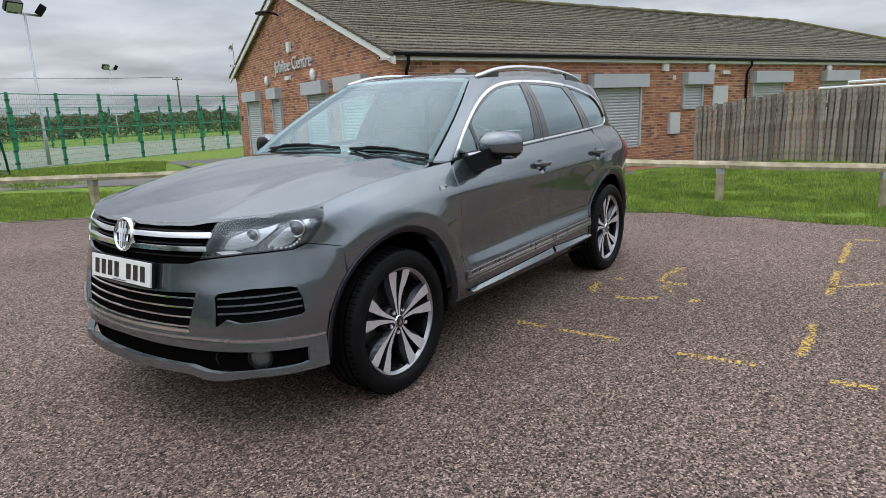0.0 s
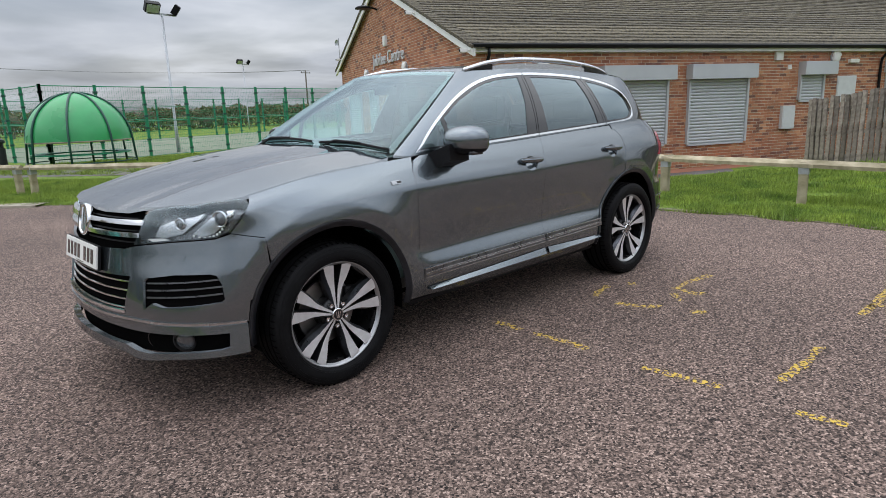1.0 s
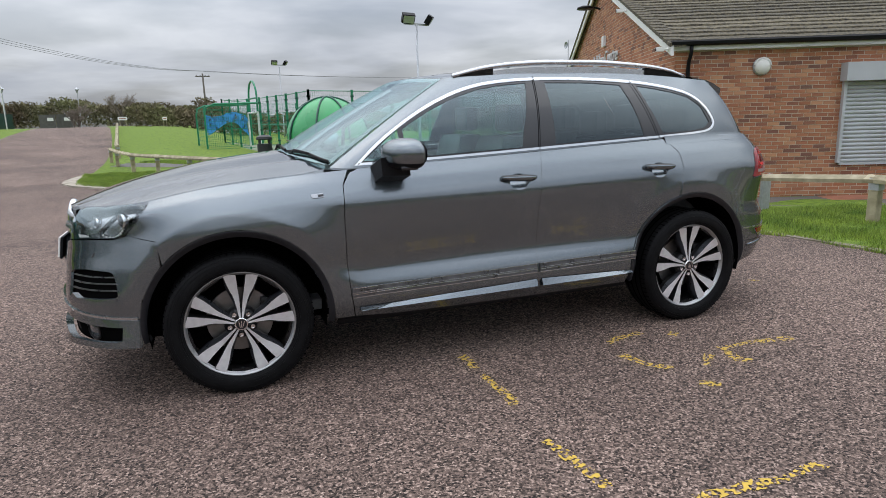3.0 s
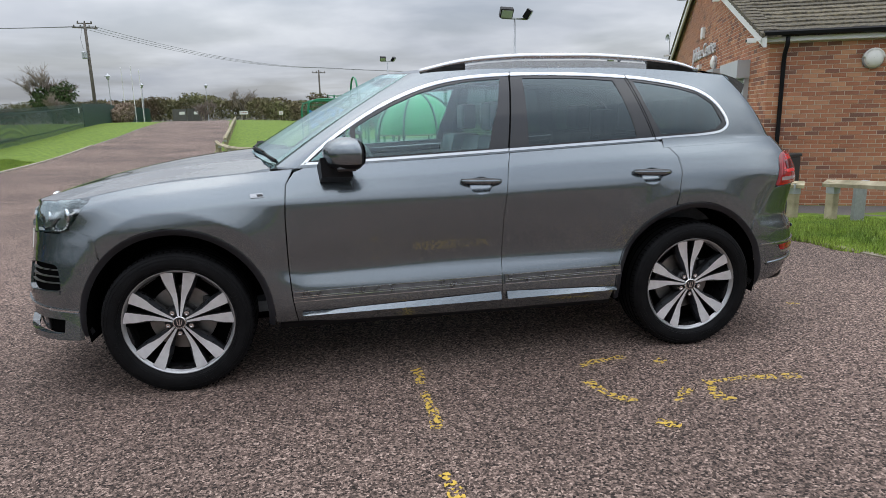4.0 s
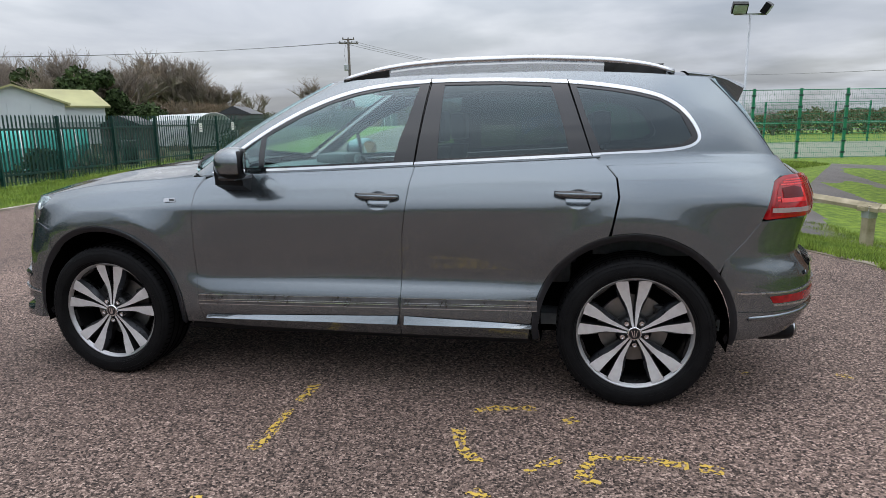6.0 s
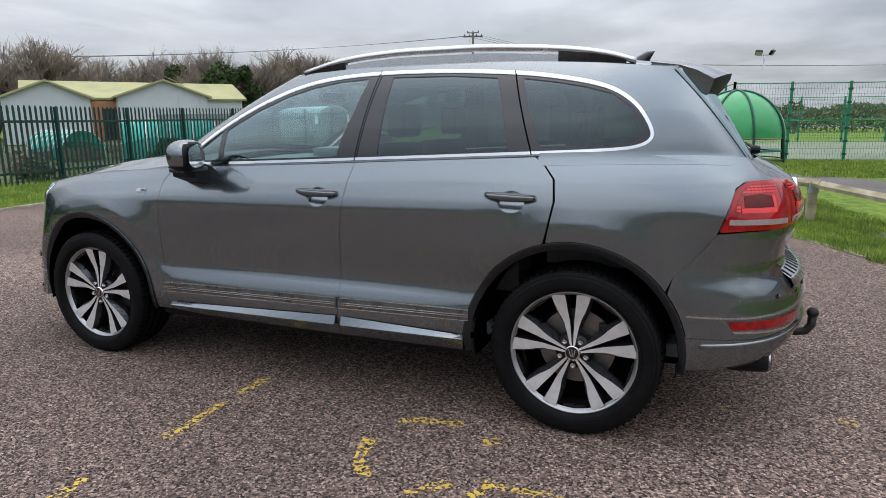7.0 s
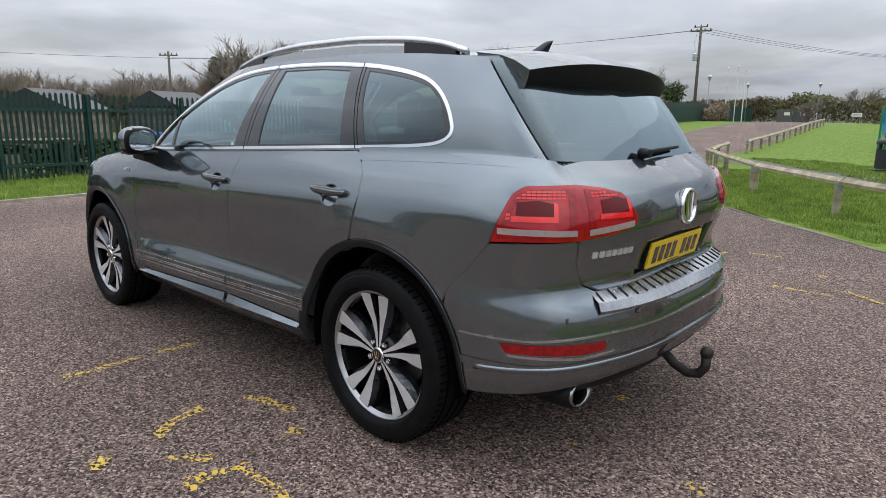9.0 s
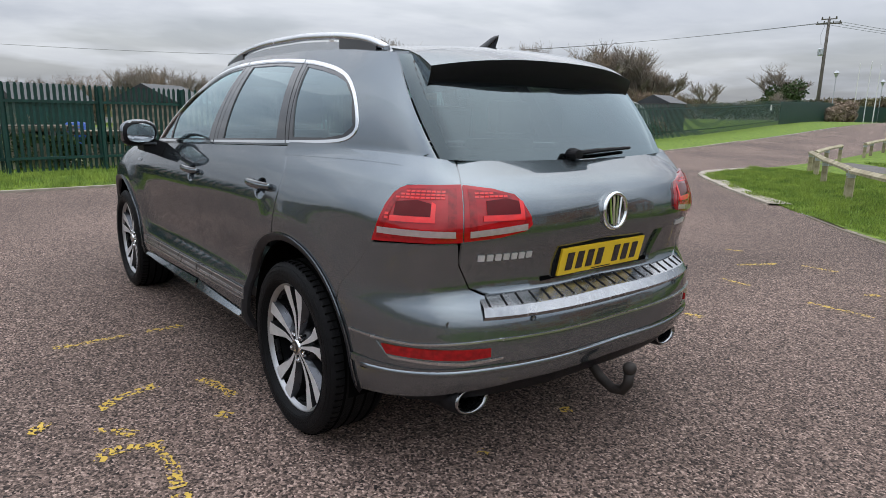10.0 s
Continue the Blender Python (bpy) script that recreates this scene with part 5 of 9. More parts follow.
# stacked planks, a pale board and dark brambles close behind the fence
def plank_stack(x, y, z0, rz, n, L, label):
    ob = thing("plank_stack", (x, y, gh(x, y) + 0.03), rz, label, "timber stack", "timber stacks")
    r = random.Random(int(x * 10))
    for s in (-0.32, 0.32):
        part("bearer", box(s * L - 0.06, s * L + 0.06, -0.4, 0.4, 0, z0), M["shed"], ob)
    for k in range(n):
        zz = z0 + 0.034 * (k // 3)
        yy = -0.28 + 0.28 * (k % 3)
        pl = part("plank", box(-L / 2, L / 2, -0.11, 0.11, 0, 0.028, 0.003), M["junk"], ob)
        pl.matrix_local = pose(r.uniform(-0.2, 0.2), yy + r.uniform(-0.03, 0.03), zz + 0.003, 0, 0, r.uniform(-3, 3))


plank_stack(12.9, 0.9, 0.78, 105, 12, 2.6, "stack of old grey planks behind the fence")
plank_stack(13.0, -1.6, 0.70, 98, 9, 2.2, "stack of mossy planks behind the fence")
plank_stack(14.2, -4.2, 0.35, 85, 9, 1.8, "low stack of sawn planks on bearers")
for x, y, w, h, rz in ((12.25, 1.35, 1.3, 0.62, 104), (12.6, -1.0, 0.9, 0.5, 97)):
    ob = thing("leaning_board", (x, y, gh(x, y) + 0.03), rz, "pale pinkish board leaning among the clutter", "board", "leaning boards")
    part("sheet", box(-w / 2, w / 2, -0.012, 0.012, 0, h, 0.003), M["kerb_pale"], ob).matrix_local = pose(0, 0, 0, 9, 0, 0)
    part("batten", box(-w / 2, w / 2, 0.02, 0.05, h * 0.5, h * 0.5 + 0.05), M["junk"], ob)


# ---- barn and far buildings ----
def barn(x, y, w, L, h, rise, rz):
    ob = thing("barn", (x, y, gh(x, y)), rz, "large pale steel barn with lichen-yellow roof", "building")
    v = [(-w / 2, -L / 2, 0), (w / 2, -L / 2, 0), (w / 2, L / 2, 0), (-w / 2, L / 2, 0), (-w / 2, -L / 2, h), (w / 2, -L / 2, h), (w / 2, L / 2, h), (-w / 2, L / 2, h), (0, -L / 2, h + rise), (0, L / 2, h + rise)]
    pydata("wall", v, [(0, 1, 5, 8, 4), (2, 3, 7, 9, 6), (1, 2, 6, 5), (3, 0, 4, 7)], M["barn_wall"], ob)
    o = 0.3
    v = [(-w / 2 - o, -L / 2 - o, h - 0.05), (0, -L / 2 - o, h + rise + 0.06), (w / 2 + o, -L / 2 - o, h - 0.05), (-w / 2 - o, L / 2 + o, h - 0.05), (0, L / 2 + o, h + rise + 0.06), (w / 2 + o, L / 2 + o, h - 0.05)]
    ro = pydata("roof", v, [(0, 1, 4, 3), (1, 2, 5, 4)], M["barn_roof"], ob, "lichen-yellow sheet roof")
    so = ro.modifiers.new("thick", "SOLIDIFY"); so.thickness = 0.12
    for k in range(int(w / 1.2) + 1):
        xx = -w / 2 + k * 1.2
        part("cladding_rib", box(xx - 0.04, xx + 0.04, -L / 2 - 0.05, -L / 2 - 0.002, 0.05, h), M["barn_wall"], ob)
    return ob


BO, BD, BR = Vector((34.4, -22.9)), Vector((0.808, -0.589)), Vector((-0.589, -0.808))
for along, back, w, L, h, rise, turn in ((0.0, 4.5, 4.5, 9.0, 2.75, 0.95, 0), (6.6, 5.5, 5.4, 9.0, 2.75, 1.0, 0), (5.5, 7.0, 7.5, 13.4, 2.7, 1.15, -90)):
    p = BO + BR * along + BD * back
    barn(p.x, p.y, w, L, h, rise, -126.1 + turn)
p = BO + BR * 3.3 + BD * 3.2
ob = thing("barn_porch", (p.x, p.y, gh(p.x, p.y)), -126.1, "low brick front between the barn gables", "building")
part("wall", box(-1.6, 1.6, -0.1, 0.1, 0, 2.6), M["brick"], ob)
part("dark_doorway", box(-0.2, 1.4, -0.12, -0.101, 0, 2.1), M["bin"], ob, "dark doorway")


# ---- trees ----
def bare_tree(seed, h, spread, levels=5, trunk=0.2, multi=1):
    """Trunk and limbs in one mesh, fine twigs in another."""
    r = random.Random(seed)
    tb, cb = bmesh.new(), bmesh.new()

    def grow(p, d, L, rad, lev):
        n = 3
        pts = [p]
        for i in range(n):
            d = (d + Vector((r.uniform(-1, 1), r.uniform(-1, 1), r.uniform(-0.5, 0.9))) * 0.16).normalized()
            pts.append(pts[-1] + d * L / n)
        add_tube(tb if lev >= levels - 1 else cb, pts, rad, 6 if lev >= levels - 1 else 3, False, rad * 0.6)
        if lev == 0:
            return
        k = r.choice((3, 4, 4, 5)) if lev > 1 else 5
        for i in range(k):
            u = r.uniform(0.35, 1.0)
            q = pts[min(int(u * n), n)]
            a = r.uniform(0, 2 * math.pi)
            e = (d + Vector((math.cos(a), math.sin(a), r.uniform(-0.1, 0.5))) * r.uniform(0.45, 0.95) * spread).normalized()
            grow(q, e, L * r.uniform(0.55, 0.82), rad * 0.56, lev - 1)

    for i in range(multi):
        a = r.uniform(0, 6.28)
        grow(Vector((0.3 * (multi > 1) * math.cos(a), 0.3 * (multi > 1) * math.sin(a), -0.2)), Vector((0.25 * (multi > 1) * math.cos(a), 0.25 * (multi > 1) * math.sin(a), 1)).normalized(), h * 0.36, trunk, levels)
    return tb, cb


def tree_thing(seed, h, spread, name="bare_tree", label="bare winter tree with fine twigs", mat="twig", **k):
    ob = tagged(new(name), label, "tree", "bare trees")
    tb, cb = bare_tree(seed, h, spread, **k)
    part("trunk", tb, M["bark"], ob, smooth=True)
    part("crown", cb, M[mat], ob, "crown of bare twigs")
    return ob


def clump(seed, r0, n, leaf=0.16, squash=1.0):
    """Leaves strewn through a lumpy volume."""
    r = random.Random(seed)
    vs, fs = [], []
    blobs = [(Vector((r.uniform(-0.6, 0.6), r.uniform(-0.6, 0.6), r.uniform(0.25, 1.1) * squash)) * r0, r0 * r.uniform(0.35, 0.6)) for _ in range(9)]
    for i in range(n):
        c, br = r.choice(blobs)
        d = Vector((r.gauss(0, 1), r.gauss(0, 1), r.gauss(0, 1))).normalized()
        p = c + d * br * r.uniform(0.7, 1.05)
        p.z = max(p.z, 0.02)
        a = Vector((r.gauss(0, 1), r.gauss(0, 1), r.gauss(0, 1))).normalized() * leaf * r.uniform(0.5, 1.2)
        b_ = a.cross(d).normalized() * leaf * 0.5
        k = len(vs)
        vs += [p - a, p + b_, p + a, p - b_]
        fs.append((k, k + 1, k + 2, k + 3))
    return vs, fs


protos = [tree_thing(21, 8.0, 0.9, trunk=0.22), tree_thing(35, 7.0, 1.1, trunk=0.2, multi=2), tree_thing(47, 6.0, 1.0, mat="twig_red", trunk=0.12, multi=4), tree_thing(58, 7.5, 0.8, mat="twig", trunk=0.16, multi=3)]
hs = [8.0, 7.0, 6.0, 7.5]
spots = []
rt = random.Random(2)
# woods behind the allotments and barn
for i in range(84):
    u = i / 83
    a = radians(-52 + 62 * u) + rt.uniform(-0.02, 0.02)
    R = rt.uniform(54, 68) - 6 * u
    spots.append((R * math.cos(a), R * math.sin(a) + 2, rt.uniform(0.8, 1.1) * (0.66 if u > 0.62 else 0.92 if u > 0.36 else 1.28), rt.randrange(4)))
for x, y, s, k in ((28.5, -70, 0.75, 1), (11.5, -88, 0.75, 0), (15.5, -80, 0.62, 1), (30, -2, 0.62, 2), (27, 3, 0.55, 2), (31, 8, 0.7, 3), (26, 12, 0.6, 2), (-25, -6, 0.8, 1), (-42, -2, 0.9, 0)):
    spots.append((x, y, s, k))
spots += [(31.5, -79.0, 1.3, 1), (38.0, -72.0, 0.85, 0)]
for i, a in enumerate((-60.6, -59.6, -58.6, -57.6, -56.4, -55.4, -54.4, -53.4)):
    spots.append((66 * math.cos(radians(a)), 66 * math.sin(radians(a)) + 2, (0.85, 1.2, 1.35, 1.45, 1.4, 1.45, 1.5, 1.45)[i], i % 4))
for i in range(14):
    spots.append((rt.uniform(-60, -6), rt.uniform(-82, -70), rt.uniform(0.35, 0.6), rt.randrange(4)))
for i, (x, y, s, k) in enumerate(spots):
    m4 = pose(x, y, gh(x, y) - 0.1, 0, 0, rt.uniform(0, 360))
    if i < 4:
        protos[i].matrix_world = m4 @ Matrix.Diagonal((s, s, s, 1))
        continue
    o = copy_thing(protos[k], m4)
    o.scale = (s, s, s * rt.uniform(0.9, 1.15))


def shrub(name, x, y, r0, n, mat, label, seed, squash=1.0, leaf=0.16):
    ob = thing(name, (x, y, gh(x, y)), 0, label, "bush")
    vs, fs = clump(seed, r0, n, leaf, squash)
    pydata("foliage", vs, fs, mat, ob)
    part("stem", tube([(0, 0, -0.1), (0, 0, r0 * 0.5)], 0.05, 6, 0.02), M["bark"], ob)
    return ob


shrub("ivy_bush", 31.0, -77.0, 2.3, 2600, M["leaf"], "dark evergreen ivy-clad bush", 4, 1.5, 0.2)
shrub("evergreen_bush", 30.9, -40.3, 1.7, 2600, M["leaf"], "dark rounded evergreen bush beside the barn", 6, 1.2, 0.2)
shrub("laurel_shrub", 12.75, -3.6, 0.62, 900, M["leaf"], "small dark green conifer shrub by the fence", 7, 1.0, 0.09)
for i, (x, y, r0, sq) in enumerate(((21.9, -69.5, 1.3, 1.1), (21.4, -66.5, 1.2, 0.9), (20.8, -63.2, 0.9, 0.9), (22.3, -72.0, 1.0, 1.2))):
    shrub("bramble_heap", x, y, r0, 2600, M["twig_red"], "tall heap of reddish dead brambles at the fence", 80 + i, sq, 0.16)


for i, (x, y, r0) in enumerate(((13.3, 0.0, 0.6), (13.1, -2.9, 0.55), (13.2, 2.6, 0.6), (13.9, -7.4, 0.6), (14.8, -12.5, 0.7), (15.4, -15.5, 0.6), (16.6, -27.5, 0.9), (17.6, -31.0, 0.8))):
    shrub("bramble_heap", x, y, r0, 800, M["leaf"] if i % 2 == 0 else M["twig_red"], "dark tangle of brambles behind the fence", 40 + i, 0.8, 0.08)


def conifer(x, y, h, seed):
    ob = thing("conifer", (x, y, gh(x, y)), 0, "dark ragged conifer among bare trees", "tree", "conifers")
    r = random.Random(seed)
    part("trunk", tube([(0, 0, 0), (0, 0, h)], 0.14, 6, 0.03), M["bark"], ob)
    vs, fs = [], []
    for i in range(2600):
        z = h * r.uniform(0.12, 1.0) ** 0.8
        tier = 0.75 + 0.25 * math.sin(z * 6)
        R = (1 - z / h) * h * 0.36 * tier + 0.10
        a, q = r.uniform(0, 6.28), R * math.sqrt(r.random())
        p = Vector((q * math.cos(a), q * math.sin(a), z - q * 0.3))
        d = Vector((math.cos(a), math.sin(a), -0.35)) * 0.22
        s = Vector((-math.sin(a), math.cos(a), 0)) * 0.06
        k = len(vs)
        vs += [p - s, p + s, p + d + s * 0.3, p + d - s * 0.3]
        fs.append((k, k + 1, k + 2, k + 3))
    pydata("needles", vs, fs, M["leaf"], ob)


for i, (az, R, r0) in enumerate(((-45.2, 56, 1.7), (-48.8, 55, 1.9), (-50.7, 57, 1.6), (-30.5, 58, 1.8))):
    shrub("ivy_tree", -1.95 + R * math.cos(radians(az)), 3.59 + R * math.sin(radians(az)), r0, 3000, M["leaf"], "tall tree trunk clothed in dark ivy", 60 + i, 2.6, 0.2)
conifer(51.4, -27.0, 6.4, 1)


# hedgerows: leafy, twiggy banks
def hedge(name, line, h, w, n, mat, label, seed, leaf=0.35, thin=0.3):
    r = random.Random(seed)
    vs, fs = [], []
    L = [0]
    for p, q in zip(line, line[1:]):
        L.append(L[-1] + math.hypot(q[0] - p[0], q[1] - p[1]))
    for i in range(n):
        s = r.uniform(0, L[-1])
        k = max(j for j in range(len(line) - 1) if L[j] <= s)
        u = (s - L[k]) / (L[k + 1] - L[k])
        x, y = line[k][0] + (line[k + 1][0] - line[k][0]) * u, line[k][1] + (line[k + 1][1] - line[k][1]) * u
        top = h * (0.72 + 0.42 * noise.noise(Vector((s * 0.16, seed, 0))) + 0.22 * noise.noise(Vector((s * 0.7, seed, 4))))
        z = top * r.random() ** 0.6
        t = r.uniform(-1, 1) * w * (1 - 0.4 * z / max(top, 0.1))
        p = Vector((x + t * 0.7, y + t, gh(x, y) + z))
        a = Vector((r.gauss(0, 1), r.gauss(0, 1), r.gauss(0, 1.2))).normalized() * leaf * r.uniform(0.4, 1.3)
        b_ = Vector((r.gauss(0, 1), r.gauss(0, 1), r.gauss(0, 1))).cross(a).normalized() * leaf * thin
        k = len(vs)
        vs += [p - a, p + b_, p + a, p - b_]
        fs.append((k, k + 1, k + 2, k + 3))
    ob = pydata(name, vs, fs, mat)
    return tagged(ob, label, "hedge", kind="stuff")


hedge("hedge_court", [(10, -88), (-10, -82), (-40, -74), (-90, -62)], 3.6, 2.5, 32000, M["hedge"], "dense olive winter hedgerow beyond the court", 3, 0.30)
hedge("hedge_lane", [(34, -92), (24, -93), (12, -96), (2, -93), (-6, -90)], 4.2, 2.5, 24000, M["hedge"], "brown and green winter hedge at the end of the lane", 6, 0.26)
hedge("scrub_woods", [(30, -52), (46, -34), (56, -14), (57, 6), (52, 26)], 3.6, 3.0, 60000, M["twig_red"], "brown leafless scrub behind the allotments", 8, 0.5, 0.028)
hedge("hedge_allotment", [(23, -94), (40, -78), (54, -62), (62, -44)], 3.4, 2.0, 22000, M["hedge"], "brown hedge line behind the allotments", 15, 0.28, 0.2)
hedge("hedge_back", [(-40, 26), (-20, 29), (0, 31), (24, 31), (48, 28)], 6.0, 2.5, 14000, M["hedge"], "hedge behind the car park", 10, 0.45)
hedge("bramble_bank", [(11.5, 5.5), (12.5, 1.0), (13.1, -2.6), (13.6, -6.0)], 0.95, 0.30, 9000, M["leaf"], "dark bank of brambles close behind the fence", 21, 0.07)
hedge("hedge_hall", [(-44, -8), (-48, 4), (-44, 22)], 3.5, 2.5, 4000, M["hedge"], "hedge beyond the hall", 12, 0.4)

# dark gate and signs at the end of the lane
ob = tagged(new("timber_gate"), "dark brown timber double gate at the lane's end", "gate")
for x in (17.5, 19.4):
    part("gate_leaf", box(x, x + 1.8, -90.1, -90.0, gh(18, -90), gh(18, -90) + 1.7), M["shed"], ob)
    part("gate_board", box(x + 0.2, x + 0.9, -89.98, -89.96, gh(18, -90) + 0.9, gh(18, -90) + 1.3), M["sign_white"], ob)
for x, y, w in ((10.8, -82, 1.0), (6.0, -80, 0.5)):
    ob = thing("lane_sign", (x, y, gh(x, y)), 0, "small white sign on two short posts", "sign", "lane signs")
    part("board", box(-w / 2, w / 2, -0.02, 0.02, 0.75, 1.15), M["sign_white"], ob)
    part("text_bar", box(-w / 2.6, w / 2.6, 0.021, 0.026, 0.9, 0.98), M["brick"], ob)
    for s in (-w / 3, w / 3):
        part("post", box(s - 0.03, s + 0.03, -0.06, -0.02, -0.1, 1.1), M["timber"], ob)
for (x, y) in ((13.9, -20.2), (14.35, -23.6), (17.3, -44.0)):
    ob = thing("fence_notice", (x - 0.05, y, gh(x, y) + 1.15), 98, "small white notice fixed to the palisade", "sign", "fence notices")
    part("board", box(-0.13, 0.13, -0.01, 0.01, 0, 0.36), M["sign_white"], ob)
    for k in range(3):
        part("text_bar", box(-0.09, 0.09, 0.011, 0.014, 0.08 + k * 0.09, 0.11 + k * 0.09), M["sign_grey"], ob)
# low hills
vs, fs = [], []
for i in range(61):
    a = -math.pi + 2 * math.pi * i / 60
    hgt = 9 + 5 * noise.noise(Vector((math.cos(a) * 2, math.sin(a) * 2, 1)))
    vs += [(700 * math.cos(a), 700 * math.sin(a), -2), (760 * math.cos(a), 760 * math.sin(a), hgt)]
for i in range(60):
    fs.append((2 * i, 2 * i + 2, 2 * i + 3, 2 * i + 1))
tagged(pydata("backdrop_hills", vs, fs, M["hill"], smooth=True), "low wooded hills on the horizon", "hills", kind="structure")


# ---- car ----
M["paint"] = material("grey_metallic_paint", (0.162, 0.188, 0.205), 0.25, metal=0.92, var=0.10, scale=900, coat=1.0, rvar=0.03)
M["paint"].node_tree.nodes["Principled BSDF"].inputs["Coat IOR"].default_value = 1.7
M["paint"].node_tree.nodes["Principled BSDF"].inputs["Specular Tint"].default_value = (0.12, 0.12, 0.12, 1)
M["chrome"] = material("chrome", (0.78, 0.79, 0.80), 0.08, metal=1.0, var=0.03, scale=5, rvar=0.02)
M["satin"] = material("satin_silver", (0.60, 0.61, 0.62), 0.26, metal=1.0, var=0.04, scale=20, rvar=0.04)
M["trim_black"] = material("black_trim", (0.009, 0.009, 0.010), 0.5, spec=0.15, var=0.2, scale=40, bump=0.1, bscale=300)
M["gloss_black"] = material("gloss_black", (0.008, 0.008, 0.009), 0.10, var=0.1, scale=5, coat=0.5, rvar=0.03)
# near black: stands in for shade in gaps and openings, also colours liners
M["deep"] = material("shade_and_liner_black", (0.004, 0.004, 0.004), 0.9, spec=0.0, var=0.1)
M["rubber"] = material("tyre_rubber", (0.008, 0.008, 0.0085), 0.5, spec=0.08, var=0.25, scale=15, bump=0.3, bscale=120)
M["alloy"] = material("machined_alloy", (0.74, 0.745, 0.75), 0.38, metal=0.55, var=0.08, scale=30)
M["alloy_dark"] = material("dark_alloy", (0.02, 0.02, 0.021), 0.30, metal=0.4, var=0.1)
M["disc"] = material("brake_disc", (0.25, 0.24, 0.23), 0.4, metal=0.9, var=0.15, scale=20)
M["red_lens"] = material("red_lens", (0.36, 0.003, 0.006), 0.05, spec=0.3, var=0.25, scale=14, coat=0.7, rvar=0.03)
M["red_bright"] = material("red_reflex", (0.78, 0.012, 0.012), 0.2, var=0.1, scale=30, coat=0.6)
M["red_deep"] = material("deep_red_lens", (0.26, 0.003, 0.005), 0.12, spec=0.3, var=0.3, scale=60, coat=0.6, rvar=0.03)
M["red_dark"] = material("dark_red_lens", (0.10, 0.002, 0.003), 0.08, spec=0.2, var=0.1, scale=10, coat=0.2, rvar=0.02)
M["clear_lens"] = material("clear_reversing_lens", (0.40, 0.32, 0.31), 0.12, metal=0.2, var=0.1, scale=60, coat=1.0)
M["grey_strip"] = material("grey_moulding", (0.15, 0.15, 0.155), 0.30, metal=0.85, var=0.25, scale=20)
M["sill_steel"] = material("brushed_steel", (0.34, 0.35, 0.36), 0.25, metal=1.0, var=0.1, scale=30)
M["lamp_dim"] = material("grey_lamp_lens", (0.13, 0.135, 0.14), 0.08, metal=0.6, var=0.2, scale=60, coat=1.0, rvar=0.02)
M["lamp_back"] = material("dark_lamp_housing", (0.20, 0.205, 0.21), 0.25, metal=0.8, var=0.3, scale=30, coat=0.5)
M["plate_white"] = material("plate_white", (0.78, 0.78, 0.74), 0.35, var=0.03)
M["plate_yellow"] = material("plate_yellow", (0.78, 0.52, 0.02), 0.35, var=0.03)
M["seat"] = material("black_leather", (0.045, 0.047, 0.05), 0.45, var=0.2, scale=30, bump=0.3, bscale=150)
M["dash"] = material("grey_dashboard", (0.13, 0.14, 0.145), 0.6, var=0.15, scale=40)
M["liner"] = material("grey_headliner", (0.30, 0.30, 0.29), 0.9, var=0.08)
# arch lip: its dark reflection of the ground is put into this colour
M["arch_shade"] = material("shaded_arch_lip", (0.014, 0.015, 0.018), 0.34, spec=0.35, var=0.15, scale=60, bump=0.06, bscale=300)
M["flank"] = material("grey_spoke_flank", (0.10, 0.105, 0.115), 0.3, metal=0.8, var=0.1, scale=30)
M["rim_edge"] = material("machined_rim_edge", (0.42, 0.425, 0.43), 0.42, metal=0.9, var=0.08, scale=30)
M["rust"] = material("worn_tow_bar", (0.028, 0.023, 0.020), 0.6, metal=0.4, var=0.3, scale=30)
M["glass_front"] = glass("clear_green_glass", (0.70, 0.95, 0.91), face=0.10)
M["glass_screen"] = glass("windscreen_glass", (0.62, 0.82, 0.79), face=0.07, peak=0.55)
M["glass_dark"] = glass("privacy_glass", (0.15, 0.19, 0.19), face=0.065)
M["glass_lamp"] = glass("lamp_lens", (0.92, 0.94, 0.95), face=0.05)

car = thing("car", (0, 0, 0), 0, "dark grey metallic five-door SUV parked on tarmac", "car")

PLAN = [(-2.405, 0.0), (-2.39, 0.35), (-2.318, 0.630), (-2.185, 0.816), (-1.945, 0.920), (-1.45, 0.962), (-0.7, 0.966), (0.1, 0.966), (0.8, 0.965), (1.45, 0.962), (1.83, 0.925), (2.08, 0.83), (2.25, 0.63), (2.345, 0.34), (2.375, 0.0)]


def dense(pts, n=40):
    """Catmull-Rom through points, mirrored ends."""
    p = [np.array(q, float) for q in pts]
    p = [p[1] * np.array((1, -1))] + p + [p[-2] * np.array((1, -1))]
    out = []
    for i in range(1, len(p) - 2):
        for u in np.linspace(0, 1, n, endpoint=False):
            a, b_, c, d = p[i - 1], p[i], p[i + 1], p[i + 2]
            out.append(0.5 * (2 * b_ + (c - a) * u + (2 * a - 5 * b_ + 4 * c - d) * u**2 + (3 * b_ - a - 3 * c + d) * u**3))
    out.append(p[-2])
    return np.array(out)


PD = dense(PLAN)
PS = np.concatenate(([0], np.cumsum(np.hypot(*np.diff(PD, axis=0).T))))
PL = PS[-1]
TG = np.gradient(PD, PS, axis=0)
TG /= np.hypot(TG[:, 0], TG[:, 1])[:, None]
PN = np.stack((-TG[:, 1], TG[:, 0]), axis=1)


def sx(x):
    return float(np.interp(x, PD[:, 0], PS))


def sr(y):
    """Rear end at half-width y (negative: other side)."""
    k = len(PD) // 3
    s = float(np.interp(abs(y), PD[:k, 1], PS[:k]))
    return s if y >= 0 else -s


